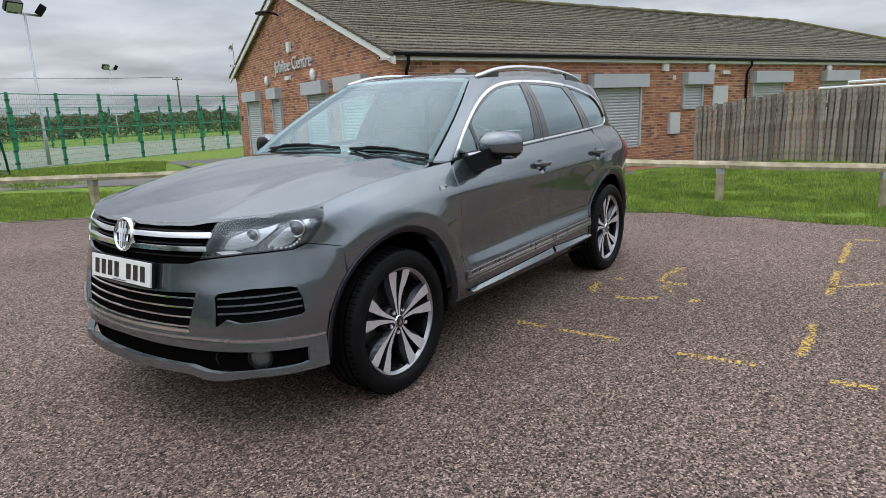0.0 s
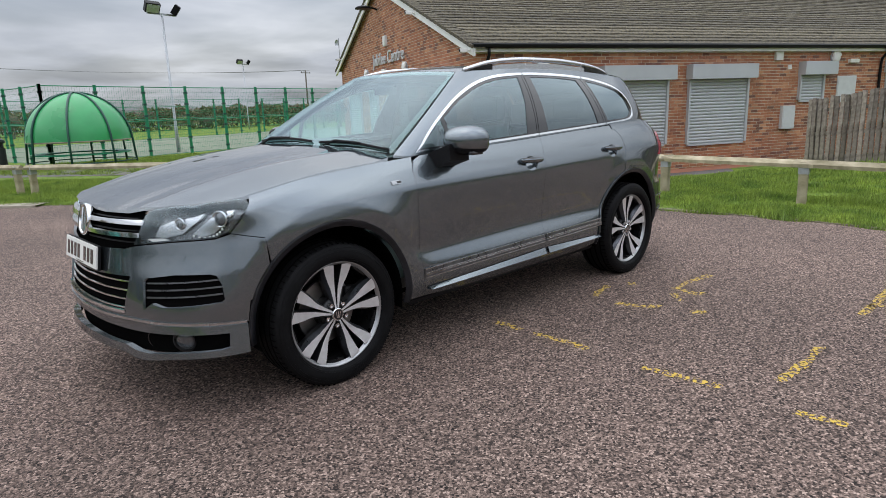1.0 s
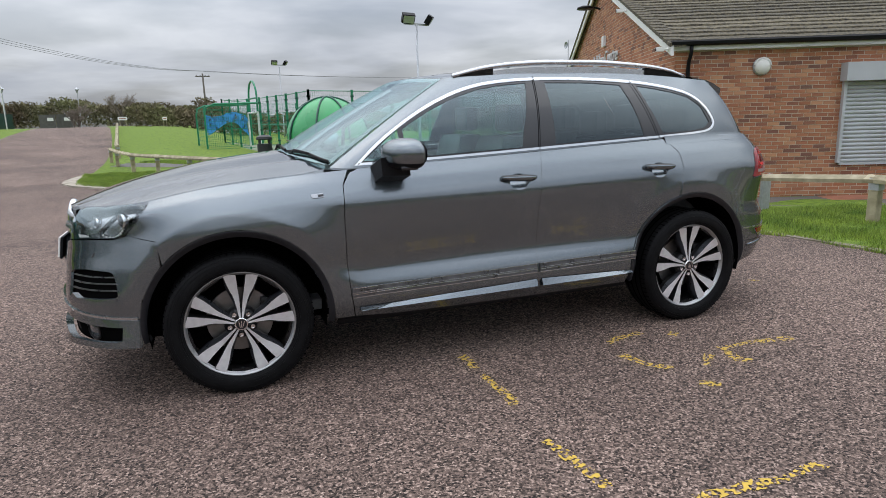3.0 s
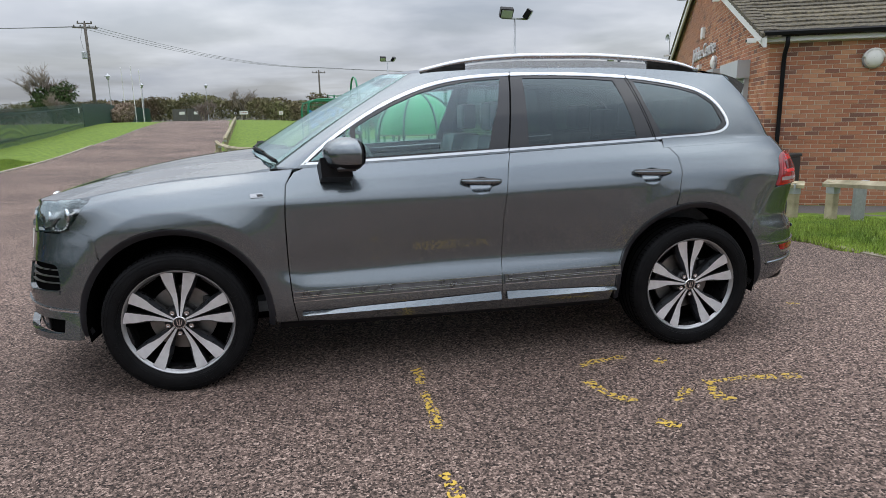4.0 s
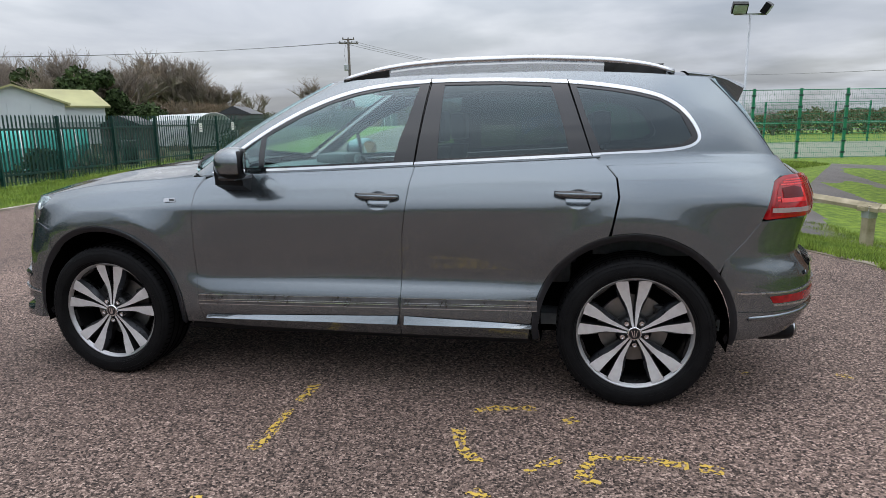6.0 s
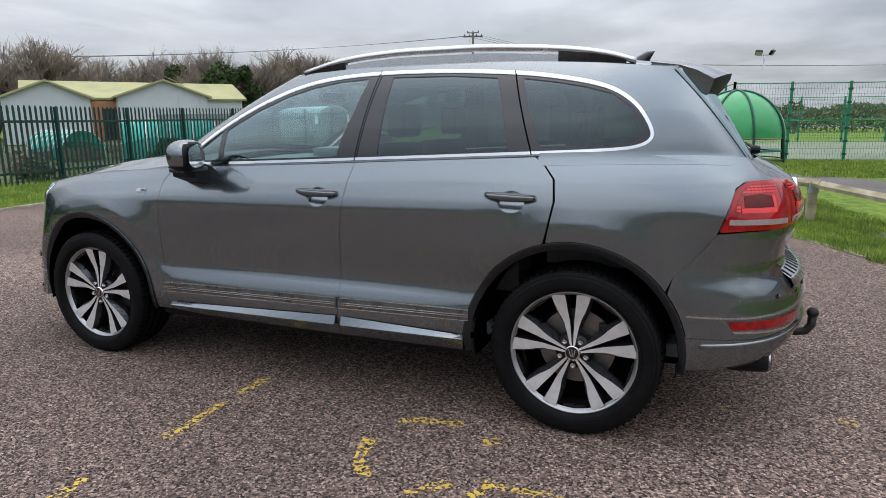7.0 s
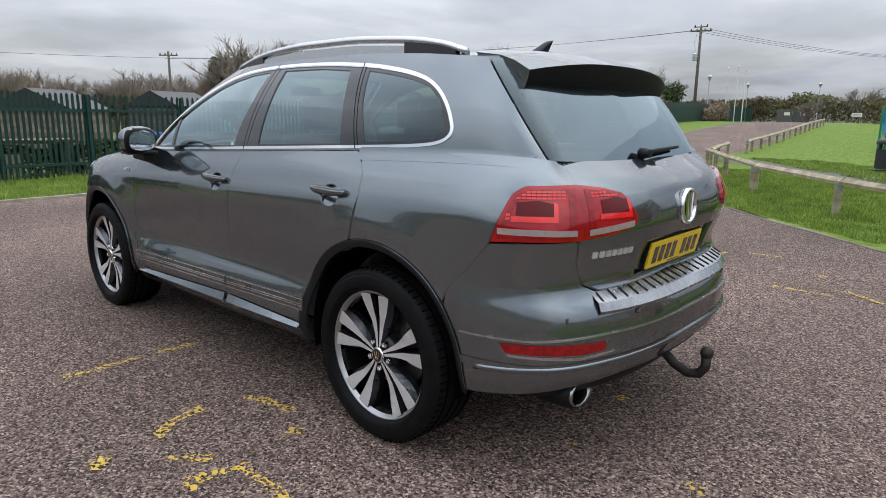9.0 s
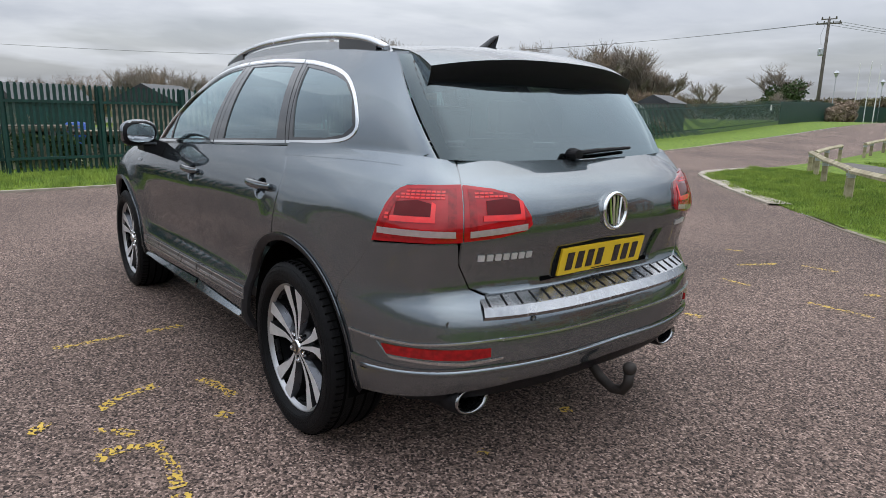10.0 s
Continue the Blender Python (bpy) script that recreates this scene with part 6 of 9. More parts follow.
def sf(y):
    k = len(PD) * 2 // 3
    s = float(np.interp(-abs(y), -PD[k:, 1], PS[k:]))
    return s if y >= 0 else 2 * PL - s


# sections: (height, inset from the plan line)
SECTIONS = [
    (0.0, [(0.30, 0.14), (0.36, 0.070), (0.46, 0.010), (0.58, 0.0), (0.665, 0.014), (0.75, 0.125), (1.00, 0.062), (1.11, 0.105), (1.20, 0.265)]),
    (sr(0.70), [(0.30, 0.12), (0.36, 0.060), (0.46, 0.008), (0.58, 0.0), (0.665, 0.010), (0.775, 0.066), (0.975, 0.030), (1.11, 0.075), (1.21, 0.215)]),
    (sx(-2.16), [(0.30, 0.09), (0.36, 0.042), (0.46, 0.006), (0.58, 0.0), (0.665, 0.006), (0.765, 0.034), (0.96, 0.012), (1.12, 0.065), (1.225, 0.15)]),
    (sx(-1.85), [(0.28, 0.07), (0.36, 0.02), (0.46, 0.0), (0.60, 0.0), (0.68, 0.004), (0.78, 0.012), (1.00, 0.014), (1.13, 0.058), (1.235, 0.135)]),
    (sx(-1.45), [(0.27, 0.07), (0.36, 0.02), (0.46, 0.0), (0.60, 0.0), (0.75, 0.0), (0.88, 0.0), (1.00, 0.012), (1.12, 0.050), (1.228, 0.118)]),
    (sx(-0.9), [(0.27, 0.07), (0.34, 0.02), (0.425, -0.008), (0.53, 0.004), (0.625, 0.030), (0.82, 0.016), (0.97, 0.010), (1.10, 0.046), (1.208, 0.103)]),
    (sx(0.0), [(0.27, 0.07), (0.34, 0.02), (0.425, -0.008), (0.525, 0.004), (0.62, 0.034), (0.80, 0.020), (0.95, 0.012), (1.07, 0.045), (1.170, 0.098)]),
    (sx(0.75), [(0.27, 0.07), (0.34, 0.02), (0.425, -0.006), (0.515, 0.004), (0.61, 0.030), (0.80, 0.016), (0.95, 0.012), (1.06, 0.052), (1.142, 0.105)]),
    (sx(1.20), [(0.27, 0.07), (0.36, 0.01), (0.46, 0.0), (0.58, 0.002), (0.72, 0.002), (0.85, 0.0), (0.96, 0.018), (1.05, 0.068), (1.112, 0.130)]),
    (sx(1.55), [(0.27, 0.07), (0.36, 0.01), (0.46, 0.0), (0.58, 0.0), (0.72, 0.0), (0.84, 0.0), (0.94, 0.018), (1.03, 0.068), (1.082, 0.125)]),
    (sx(1.88), [(0.26, 0.07), (0.32, 0.02), (0.42, 0.0), (0.56, 0.004), (0.70, 0.018), (0.81, 0.030), (0.88, 0.040), (0.96, 0.045), (1.03, 0.10)]),
    (sf(0.78), [(0.25, 0.08), (0.29, 0.02), (0.38, 0.010), (0.49, 0.0), (0.64, 0.024), (0.77, 0.056), (0.85, 0.072), (0.93, 0.088), (1.005, 0.135)]),
    (sf(0.40), [(0.24, 0.11), (0.28, 0.02), (0.37, 0.012), (0.49, 0.0), (0.64, 0.018), (0.76, 0.042), (0.83, 0.054), (0.92, 0.072), (0.985, 0.10)]),
    (PL, [(0.24, 0.11), (0.28, 0.02), (0.37, 0.012), (0.49, 0.0), (0.64, 0.014), (0.76, 0.034), (0.82, 0.046), (0.91, 0.064), (0.975, 0.09)]),
]
SEC_S = np.array([q[0] for q in SECTIONS])
SEC_Z = np.array([[p[0] for p in q[1]] for q in SECTIONS])
SEC_I = np.array([[p[1] for p in q[1]] for q in SECTIONS])


def rows_pchip(X, Y, q):
    """Monotone cubic row by row: X, Y (n, m), one query for each row."""
    h = np.diff(X, axis=1)
    d = np.diff(Y, axis=1) / h
    g = np.zeros_like(Y)
    w1, w2 = 2 * h[:, 1:] + h[:, :-1], h[:, 1:] + 2 * h[:, :-1]
    with np.errstate(divide="ignore", invalid="ignore"):
        g[:, 1:-1] = np.where(d[:, 1:] * d[:, :-1] > 0, (w1 + w2) / (w1 / d[:, :-1] + w2 / d[:, 1:]), 0)
    g[:, 0], g[:, -1] = d[:, 0], d[:, -1]
    i = np.clip((q[:, None] >= X).sum(axis=1) - 1, 0, X.shape[1] - 2)
    r = np.arange(len(q))
    hh = h[r, i]
    u = (q - X[r, i]) / hh
    u = np.clip(u, -0.6, 1.25)
    return (2 * u**3 - 3 * u**2 + 1) * Y[r, i] + (u**3 - 2 * u**2 + u) * hh * g[r, i] + (-2 * u**3 + 3 * u**2) * Y[r, i + 1] + (u**3 - u**2) * hh * g[r, i + 1]


def body_at(s, z):
    s, z = np.asarray(s, float), np.asarray(z, float)
    flip = (s < 0) | (s > PL)
    q = np.where(s < 0, -s, np.where(s > PL, 2 * PL - s, s))
    ins = rows_pchip(pchip(SEC_S, SEC_Z, q), pchip(SEC_S, SEC_I, q), z)
    x, y = np.interp(q, PS, PD[:, 0]), np.interp(q, PS, PD[:, 1])
    nx, ny = np.interp(q, PS, PN[:, 0]), np.interp(q, PS, PN[:, 1])
    x, y = x - nx * ins, y - ny * ins
    # flares over the wheels: a broad swell that breaks at a crease round each arch
    for cx, amp, rc in ((1.443, 0.020, 0.562), (-1.432, 0.010, 0.560)):
        r_ = np.hypot(x - cx, z - 0.388)
        t_in = 1 / (1 + np.exp(np.clip((r_ - rc) / 0.007, -30, 30)))
        k = t_in * (1.0 - 2.2 * np.maximum(rc - r_, -0.05)) + (1 - t_in) * np.exp(-np.maximum(r_ - rc, -0.05) / 0.13)
        y = y + amp * k * np.clip((z - 0.45) / 0.25, 0, 1) * np.clip((y - 0.55) / 0.25, 0, 1)
    return np.stack((x, np.where(flip, -y, y), z), axis=-1)


def z_top(s):
    return float(pchip(SEC_S, SEC_Z[:, -1], np.array([s]))[0])


def roof_at(x, y):
    x, y = np.asarray(x, float), np.asarray(y, float)
    c = pchip([-2.2, -2.0, -1.7, -1.3, -0.8, -0.4, 0.0, 0.2, 0.4], [1.575, 1.615, 1.652, 1.682, 1.698, 1.697, 1.680, 1.662, 1.63], x)
    return np.stack((x, y, c - 0.048 * (np.abs(y) / 0.63) ** 2.6), axis=-1)


def hood_at(x, y):
    x, y = np.asarray(x, float), np.asarray(y, float)
    c = pchip([0.8, 1.0, 1.13, 1.49, 1.85, 2.11, 2.22, 2.29, 2.36], [1.225, 1.222, 1.212, 1.172, 1.105, 1.035, 0.998, 0.972, 0.93], x)
    drop = pchip([0.8, 1.07, 1.4, 1.86, 2.1, 2.36], [0.085, 0.097, 0.083, 0.078, 0.068, 0.045], x)
    crease = 0.006 * np.exp(-((np.abs(y) - 0.50 - 0.08 * (2.2 - x)) / 0.06) ** 2)
    return np.stack((x, y, c - drop * (np.abs(y) / 0.83) ** 2.4 + crease), axis=-1)


# greenhouse between the belt line and the roof edge, from rear centre to windscreen centre
BELT = [(-2.135, 0.0, 1.195), (-2.13, 0.36, 1.20), (-2.118, 0.58, 1.207), (-2.085, 0.68, 1.213), (-1.86, 0.775, 1.234), (-1.45, 0.838, 1.230), (-0.9, 0.863, 1.208), (0.0, 0.868, 1.170), (0.50, 0.864, 1.150), (0.80, 0.856, 1.140), (0.94, 0.775, 1.150), (1.03, 0.60, 1.175), (1.10, 0.30, 1.197), (1.12, 0.0, 1.204)]
EDGE = [(-1.86, 0.0), (-1.85, 0.38), (-1.825, 0.565), (-1.765, 0.637), (-1.60, 0.646), (-1.42, 0.632), (-0.95, 0.642), (-0.32, 0.640), (-0.08, 0.630), (0.10, 0.600), (0.165, 0.56), (0.235, 0.42), (0.285, 0.21), (0.30, 0.0)]
BELT_A = np.array(BELT)
EDGE_A = np.array([roof_at(x, y) for x, y in EDGE])
GS = np.concatenate(([0], np.cumsum(np.linalg.norm(np.diff(BELT_A, axis=0), axis=1))))
GL = GS[-1]


def green_at(s, t):
    s, t = np.asarray(s, float), np.asarray(t, float)
    flip = (s < 0) | (s > GL)
    q = np.where(s < 0, -s, np.where(s > GL, 2 * GL - s, s))
    b_, e_ = pchip(GS, BELT_A, q), pchip(GS, EDGE_A, q)
    p = b_ + (e_ - b_) * t[..., None]
    bulge = 0.030 * 4 * t * (1 - t)
    p = p + np.stack((np.zeros_like(t), bulge * np.clip(p[..., 1] / 0.7, 0, 1), 0.55 * bulge), axis=-1)
    p[..., 1] = np.where(flip, -p[..., 1], p[..., 1])
    return p


def g_side(x, z):
    """(s, t) on the greenhouse at a place given in side view."""
    s = float(np.interp(x, BELT_A[:, 0], GS))
    t = 0.5
    for _ in range(25):
        p = green_at(np.array([s]), np.array([t]))[0]
        e = np.array((x - p[0], z - p[2]))
        if abs(e).max() < 1e-5:
            break
        ps, pt = green_at(np.array([s + 1e-4]), np.array([t]))[0], green_at(np.array([s]), np.array([t + 1e-4]))[0]
        J = np.array((((ps - p)[0], (pt - p)[0]), ((ps - p)[2], (pt - p)[2]))) / 1e-4
        d = np.linalg.lstsq(J, e, rcond=None)[0]
        s, t = s + float(np.clip(d[0], -0.2, 0.2)), t + float(np.clip(d[1], -0.3, 0.3))
        s, t = min(max(s, 0.75), GL - 0.3), min(max(t, -0.1), 1.05)
    return (s, t)


def normals(surf, a, b_):
    e = 2e-3
    du = surf(a + e, b_) - surf(a - e, b_)
    dv = surf(a, b_ + e) - surf(a, b_ - e)
    n = np.cross(du, dv) * (-1 if surf in (body_at, green_at) else 1)
    return n / (np.linalg.norm(n, axis=-1)[..., None] + 1e-12)


def shell(name, poly, surf, mat, parent, label="", holes=(), step=0.035, off=0.0, flange=0.014, flip=False, sides=(1,), edge=None, sub=None):
    """A panel cut to an outline in the surface's own coordinates, with turned-in edges; sides: 1 as it is, -1 mirrored."""
    v, f = fill(poly, holes, step, edge)
    if not len(f):
        return []
    n = normals(surf, v[:, 0], v[:, 1])
    if flip:
        n = -n
    p = surf(v[:, 0], v[:, 1]) + n * off
    t0 = np.cross(p[f[:, 1]] - p[f[:, 0]], p[f[:, 2]] - p[f[:, 0]])
    if (t0 * n[f[:, 0]]).sum() < 0:
        f = f[:, ::-1]
    faces = [tuple(int(i) for i in t) for t in f]
    P, N = list(map(tuple, p)), list(map(tuple, n))
    if flange:
        count = {}
        for t in faces:
            for i in range(3):
                e = (t[i], t[(i + 1) % 3])
                k = (min(e), max(e))
                count[k] = None if k in count else e
        made = {}

        def inner(i):
            if i not in made:
                made[i] = len(P)
                P.append(tuple(np.array(P[i]) - np.array(N[i]) * flange))
                N.append(N[i])
            return made[i]

        for e in [q for q in count.values() if q]:
            faces.append((e[1], e[0], inner(e[0]), inner(e[1])))
    made_obs = []
    for side in sides:
        me = bpy.data.meshes.new(name)
        me.from_pydata([(q[0], q[1] * side, q[2]) for q in P], [], faces if side > 0 else [t[::-1] for t in faces])
        me.materials.append(mat)
        me.shade_smooth()
        me.normals_split_custom_set_from_vertices([(q[0], q[1] * side, q[2]) for q in N])
        ob = new(name, me)
        ob.parent = parent if not isinstance(parent, (list, tuple)) else parent[sides.index(side)]
        if label:
            tagged(ob, label)
        made_obs.append(ob)
    return made_obs


BOTH = (1, -1)


def S(*pts):
    """Side-view outline (x, z) to body coordinates."""
    return [(sx(x), z) for x, z in pts]


def arc(cx, cz, r, a0, a1, n=22):
    return [(cx + r * math.cos(radians(a)), cz + r * math.sin(radians(a))) for a in np.linspace(a0, a1, n)]


def belt_line(x0, x1, n=14, dz=0.004):
    return [(sx(x), z_top(sx(x)) - dz) for x in np.linspace(x0, x1, n)]


AF, AR, ACZ, AR_O = 1.443, -1.432, 0.388, 0.482

# near-black shell added behind the panels, for the shade in their gaps
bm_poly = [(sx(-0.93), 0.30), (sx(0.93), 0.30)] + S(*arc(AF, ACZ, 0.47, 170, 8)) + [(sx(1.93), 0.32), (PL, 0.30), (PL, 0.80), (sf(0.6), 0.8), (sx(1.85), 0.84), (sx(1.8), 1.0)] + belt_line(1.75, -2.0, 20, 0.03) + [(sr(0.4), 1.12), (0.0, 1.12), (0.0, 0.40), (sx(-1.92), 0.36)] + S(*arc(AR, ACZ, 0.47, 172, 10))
shell("inner_shell", bm_poly, body_at, M["deep"], car, "near-black shell in place of the shade behind the panel gaps", step=0.06, off=-0.022, flange=0, sides=BOTH)

# doors
HANDLES = ((-0.166, 1.040), (-1.160, 1.054))


def scoop(x, z):
    return [(sx(x) - 0.002 + 0.062 * math.cos(a), z - 0.024 + 0.048 * math.sin(a)) for a in np.linspace(0, 2 * math.pi, 24, endpoint=False)]


fd = S((0.862, 1.06), (0.872, 0.89), (0.872, 0.65), (0.862, 0.47), (0.843, 0.335), (0.60, 0.318), (0.0, 0.312), (-0.268, 0.312), (-0.278, 0.61), (-0.29, 0.85), (-0.325, 1.10)) + belt_line(-0.345, 0.77) + S((0.82, 1.118))
front_doors = shell("front_door", fd, body_at, M["paint"], car, "", holes=[scoop(*HANDLES[0])], sides=BOTH)
rd = S((-0.331, 1.10), (-0.2955, 0.85), (-0.2835, 0.61), (-0.2735, 0.312), (-0.93, 0.318)) + S(*arc(AR, ACZ, AR_O + 0.004, 8, 75)) + S((-1.318, 0.90), (-1.345, 1.04), (-1.335, 1.13), (-1.28, 1.195)) + belt_line(-1.245, -0.351)
rear_doors = shell("rear_door", rd, body_at, M["paint"], car, "", holes=[scoop(*HANDLES[1])], sides=BOTH)
# front wings
fw = S((0.868, 1.06), (0.878, 0.89), (0.878, 0.65), (0.868, 0.47), (0.849, 0.335), (0.955, 0.335)) + S(*arc(AF, ACZ, AR_O + 0.003, 174, 44)) + S((1.81, 0.84), (1.955, 0.872), (1.90, 0.93), (1.85, 1.005), (1.84, 1.03)) + belt_line(1.80, 0.83)
shell("front_wing", fw, body_at, M["paint"], car, "", sides=BOTH, step=0.018)
# rear quarters, up to the tailgate gap
rq = S(*arc(AR, ACZ, AR_O + 0.004, 77, 142)) + S((-1.84, 0.745), (-1.92, 0.83), (-1.995, 0.925), (-2.03, 1.02), (-2.068, 1.105), (-2.115, 1.131)) + [(sr(0.715), 1.130)] + [(sr(0.715), 1.16), (sr(0.72), 1.205)] + belt_line(-2.14, -1.255) + S((-1.29, 1.195), (-1.346, 1.13), (-1.356, 1.04), (-1.329, 0.90))
shell("rear_quarter", rq, body_at, M["paint"], car, "", sides=BOTH, step=0.022)
# wheel-arch mouldings: body-coloured part drawn near black for the dark ground it reflects
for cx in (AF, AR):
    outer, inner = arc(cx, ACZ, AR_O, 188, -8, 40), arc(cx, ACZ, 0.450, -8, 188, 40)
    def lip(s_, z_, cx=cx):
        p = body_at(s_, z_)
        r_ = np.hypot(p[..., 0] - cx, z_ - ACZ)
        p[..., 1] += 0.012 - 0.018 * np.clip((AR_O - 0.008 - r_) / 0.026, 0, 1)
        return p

    shell("arch_moulding", S(*outer) + S(*inner), lip, M["arch_shade"], car, "wheel-arch moulding darkened for the ground it reflects", flange=0.03, flip=True, sides=BOTH, step=0.014)
    rim_o, rim_i = arc(cx, ACZ, AR_O + 0.001, 184, -4, 40), arc(cx, ACZ, AR_O - 0.006, -4, 184, 40)
    shell("arch_edge", S(*rim_o) + S(*rim_i), lip, M["paint"], car, "painted bead along the wheel-arch moulding", flange=0.006, flip=True, sides=BOTH, step=0.01, off=-0.0025)
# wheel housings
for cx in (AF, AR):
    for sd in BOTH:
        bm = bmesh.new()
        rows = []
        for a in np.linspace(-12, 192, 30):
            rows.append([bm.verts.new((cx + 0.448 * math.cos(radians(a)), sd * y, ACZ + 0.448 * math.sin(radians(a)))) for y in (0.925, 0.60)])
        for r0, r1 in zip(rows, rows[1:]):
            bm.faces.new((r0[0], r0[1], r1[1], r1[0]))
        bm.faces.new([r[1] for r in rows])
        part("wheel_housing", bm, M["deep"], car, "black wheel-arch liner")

# sills, door mouldings and bright blades
sill = [(sx(x), 0.318) for x in np.linspace(0.94, -0.94, 14)] + [(sx(x), 0.285) for x in np.linspace(-0.94, 0.94, 14)]
shell("sill", sill, body_at, M["trim_black"], car, "black sill panel", sides=BOTH, off=-0.004)
for i, sd in enumerate(BOTH):
    for x0, x1, za, zb, host in ((0.858, -0.268, 0.448, 0.466, front_doors[i]), (-0.29, -0.975, 0.466, 0.478, rear_doors[i])):
        bot = [(sx(x), za + (zb - za) * k / 9) for k, x in enumerate(np.linspace(x0, x1, 10))]
        top = [(s, z + 0.053) for s, z in bot]
        shell("door_moulding", bot + top[::-1], body_at, M["grey_strip"], host, "grey door moulding with bright edges", off=0.012, sides=(sd,), step=0.03)
        for dz, hgt in ((0.0, 0.0025), (0.049, 0.003), (0.017, 0.002), (0.026, 0.002)):
            b2 = [(s, z + dz) for s, z in bot]
            t2 = [(s, z + dz + hgt) for s, z in bot]
            shell("bright_strip", b2 + t2[::-1], body_at, M["chrome"], host, "thin chrome strip", off=0.016, sides=(sd,), step=0.02, flange=0.006)
    for x0, x1, w0, w1, host in ((0.82, -0.266, 0.006, 0.034, front_doors[i]), (-0.30, -0.95, 0.034, 0.006, rear_doors[i])):
        n = 12
        bm = bmesh.new()
        rows = []
        for k in range(n + 1):
            u = k / n
            x, w = x0 + (x1 - x0) * u, w0 + (w1 - w0) * u
            z0 = 0.372 + (0.012 * u if x0 > 0 else 0.012 + 0.008 * u)
            p0, p1 = body_at(np.array([sx(x)] * 2), np.array((z0, z0 + w)))
            rows.append([bm.verts.new((p0[0], sd * (p0[1] + 0.030), p0[2])), bm.verts.new((p1[0], sd * (p1[1] + 0.006), p1[2] + 0.008)), bm.verts.new((p0[0], sd * (p0[1] + 0.002), p0[2] - 0.012))])
        for r0, r1 in zip(rows, rows[1:]):
            bm.faces.new((r0[0], r0[1], r1[1], r1[0])); bm.faces.new((r0[2], r0[0], r1[0], r1[2]))
        bmesh.ops.recalc_face_normals(bm, faces=bm.faces)
        part("sill_blade", bm, M["paint"], host, "projecting sill blade that mirrors the sky")
part("underbody", box(-1.95, 1.95, -0.66, 0.66, 0.27, 0.36, 0.04), M["deep"], car, "dark underbody")

# door handles
for i, sd in enumerate(BOTH):
    for x, z, host in ((*HANDLES[0], front_doors[i]), (*HANDLES[1], rear_doors[i])):
        p = body_at(np.array([sx(x)]), np.array([z]))[0]
        bm = bmesh.new()
        rows = []
        for k in range(13):
            u = k / 12 * 2 - 1
            o = 0.012 + 0.030 * (1 - abs(u) ** 3.5)
            hgt = 0.020 * (1 - 0.35 * u * u)
            rows.append([bm.verts.new((p[0] + 0.112 * u, sd * (p[1] + o + dy), p[2] + dz + 0.004 * u)) for dy, dz in ((0.0, -hgt), (0.012, -hgt * 0.4), (0.012, hgt * 0.5), (0.0, hgt), (-0.014, hgt * 0.6), (-0.014, -hgt * 0.6))])
        for r0, r1 in zip(rows, rows[1:]):
            for k in range(6):
                bm.faces.new((r0[k], r0[(k + 1) % 6], r1[(k + 1) % 6], r1[k]))
        bm.faces.new(rows[0]); bm.faces.new(rows[-1][::-1])
        bmesh.ops.recalc_face_normals(bm, faces=bm.faces)
        ha = part("door_handle", bm, M["paint"], host, "body-coloured bow handle", smooth=True)
        cup = scoop(x, z)

        def dish(s_, z_, s0=sx(x) - 0.002, z0=z - 0.024):
            q = body_at(s_, z_)
            q[..., 1] -= 0.019 * np.clip((z_ - z0 + 0.048) / 0.048, 0, 1)
            return q

        shell("handle_cup", cup, dish, M["paint"], host, "scooped recess behind the handle", off=0.002, flange=0.003, step=0.012, sides=(sd,))
        ha.data.materials.append(M["gloss_black"])
        for pf in ha.data.polygons[:72]:
            if pf.index % 6 in (2, 3):
                pf.material_index = 1
# small badge on the wings
for sd in BOTH:
    bp_ = S((0.975, 1.003), (1.038, 1.000), (1.042, 1.019), (0.979, 1.022))
    bd = shell("wing_badge", bp_, body_at, M["sill_steel"], car, "small chrome wing badge", off=0.006, flange=0.006, step=0.01, sides=(sd,))[0]
    shell("badge_inset", S((0.975, 1.006), (1.004, 1.0045), (1.009, 1.0155), (0.980, 1.017)), body_at, M["gloss_black"], bd, "black inset", off=0.0075, flange=0.002, step=0.01, sides=(sd,))

# bonnet
hood_out = [(2.285, 0.0), (2.275, 0.22), (2.235, 0.42), (2.15, 0.575), (2.03, 0.715), (1.92, 0.80), (1.845, 0.825), (1.6, 0.832), (1.3, 0.828), (1.05, 0.822), (0.945, 0.795), (0.925, 0.74), (0.97, 0.68), (1.04, 0.45), (1.07, 0.2), (1.075, 0.0)]
hood_poly = hood_out + [(x, -y) for x, y in hood_out[-2:0:-1]]
shell("bonnet", hood_poly, hood_at, M["paint"], car, "", step=0.05, flange=0.02)
cowl = [(1.12, 0.0), (1.09, 0.35), (1.01, 0.66), (0.95, 0.78), (0.80, 0.80), (0.80, 0.0)]
shell("cowl", cowl + [(x, -y) for x, y in cowl[-2:0:-1]], lambda x, y: hood_at(x, y) - np.array((0, 0, 0.028)), M["trim_black"], car, "black scuttle panel", step=0.06, flange=0)

# roof
ro = [(x, y) for x, y in EDGE]
sp = np.linspace(0, GL, 60)
re_ = pchip(GS, EDGE_A, sp)
roof_poly = [(float(p[0]), float(p[1])) for p in re_] + [(float(p[0]), -float(p[1])) for p in re_[-2:0:-1]]
roof = shell("roof", roof_poly, roof_at, M["paint"], car, "", step=0.06, flange=0.02)[0]
sun_roof = [(0.02, 0.0), (0.0, 0.40), (-0.05, 0.44), (-0.95, 0.44), (-1.0, 0.40), (-1.0, 0.0)]
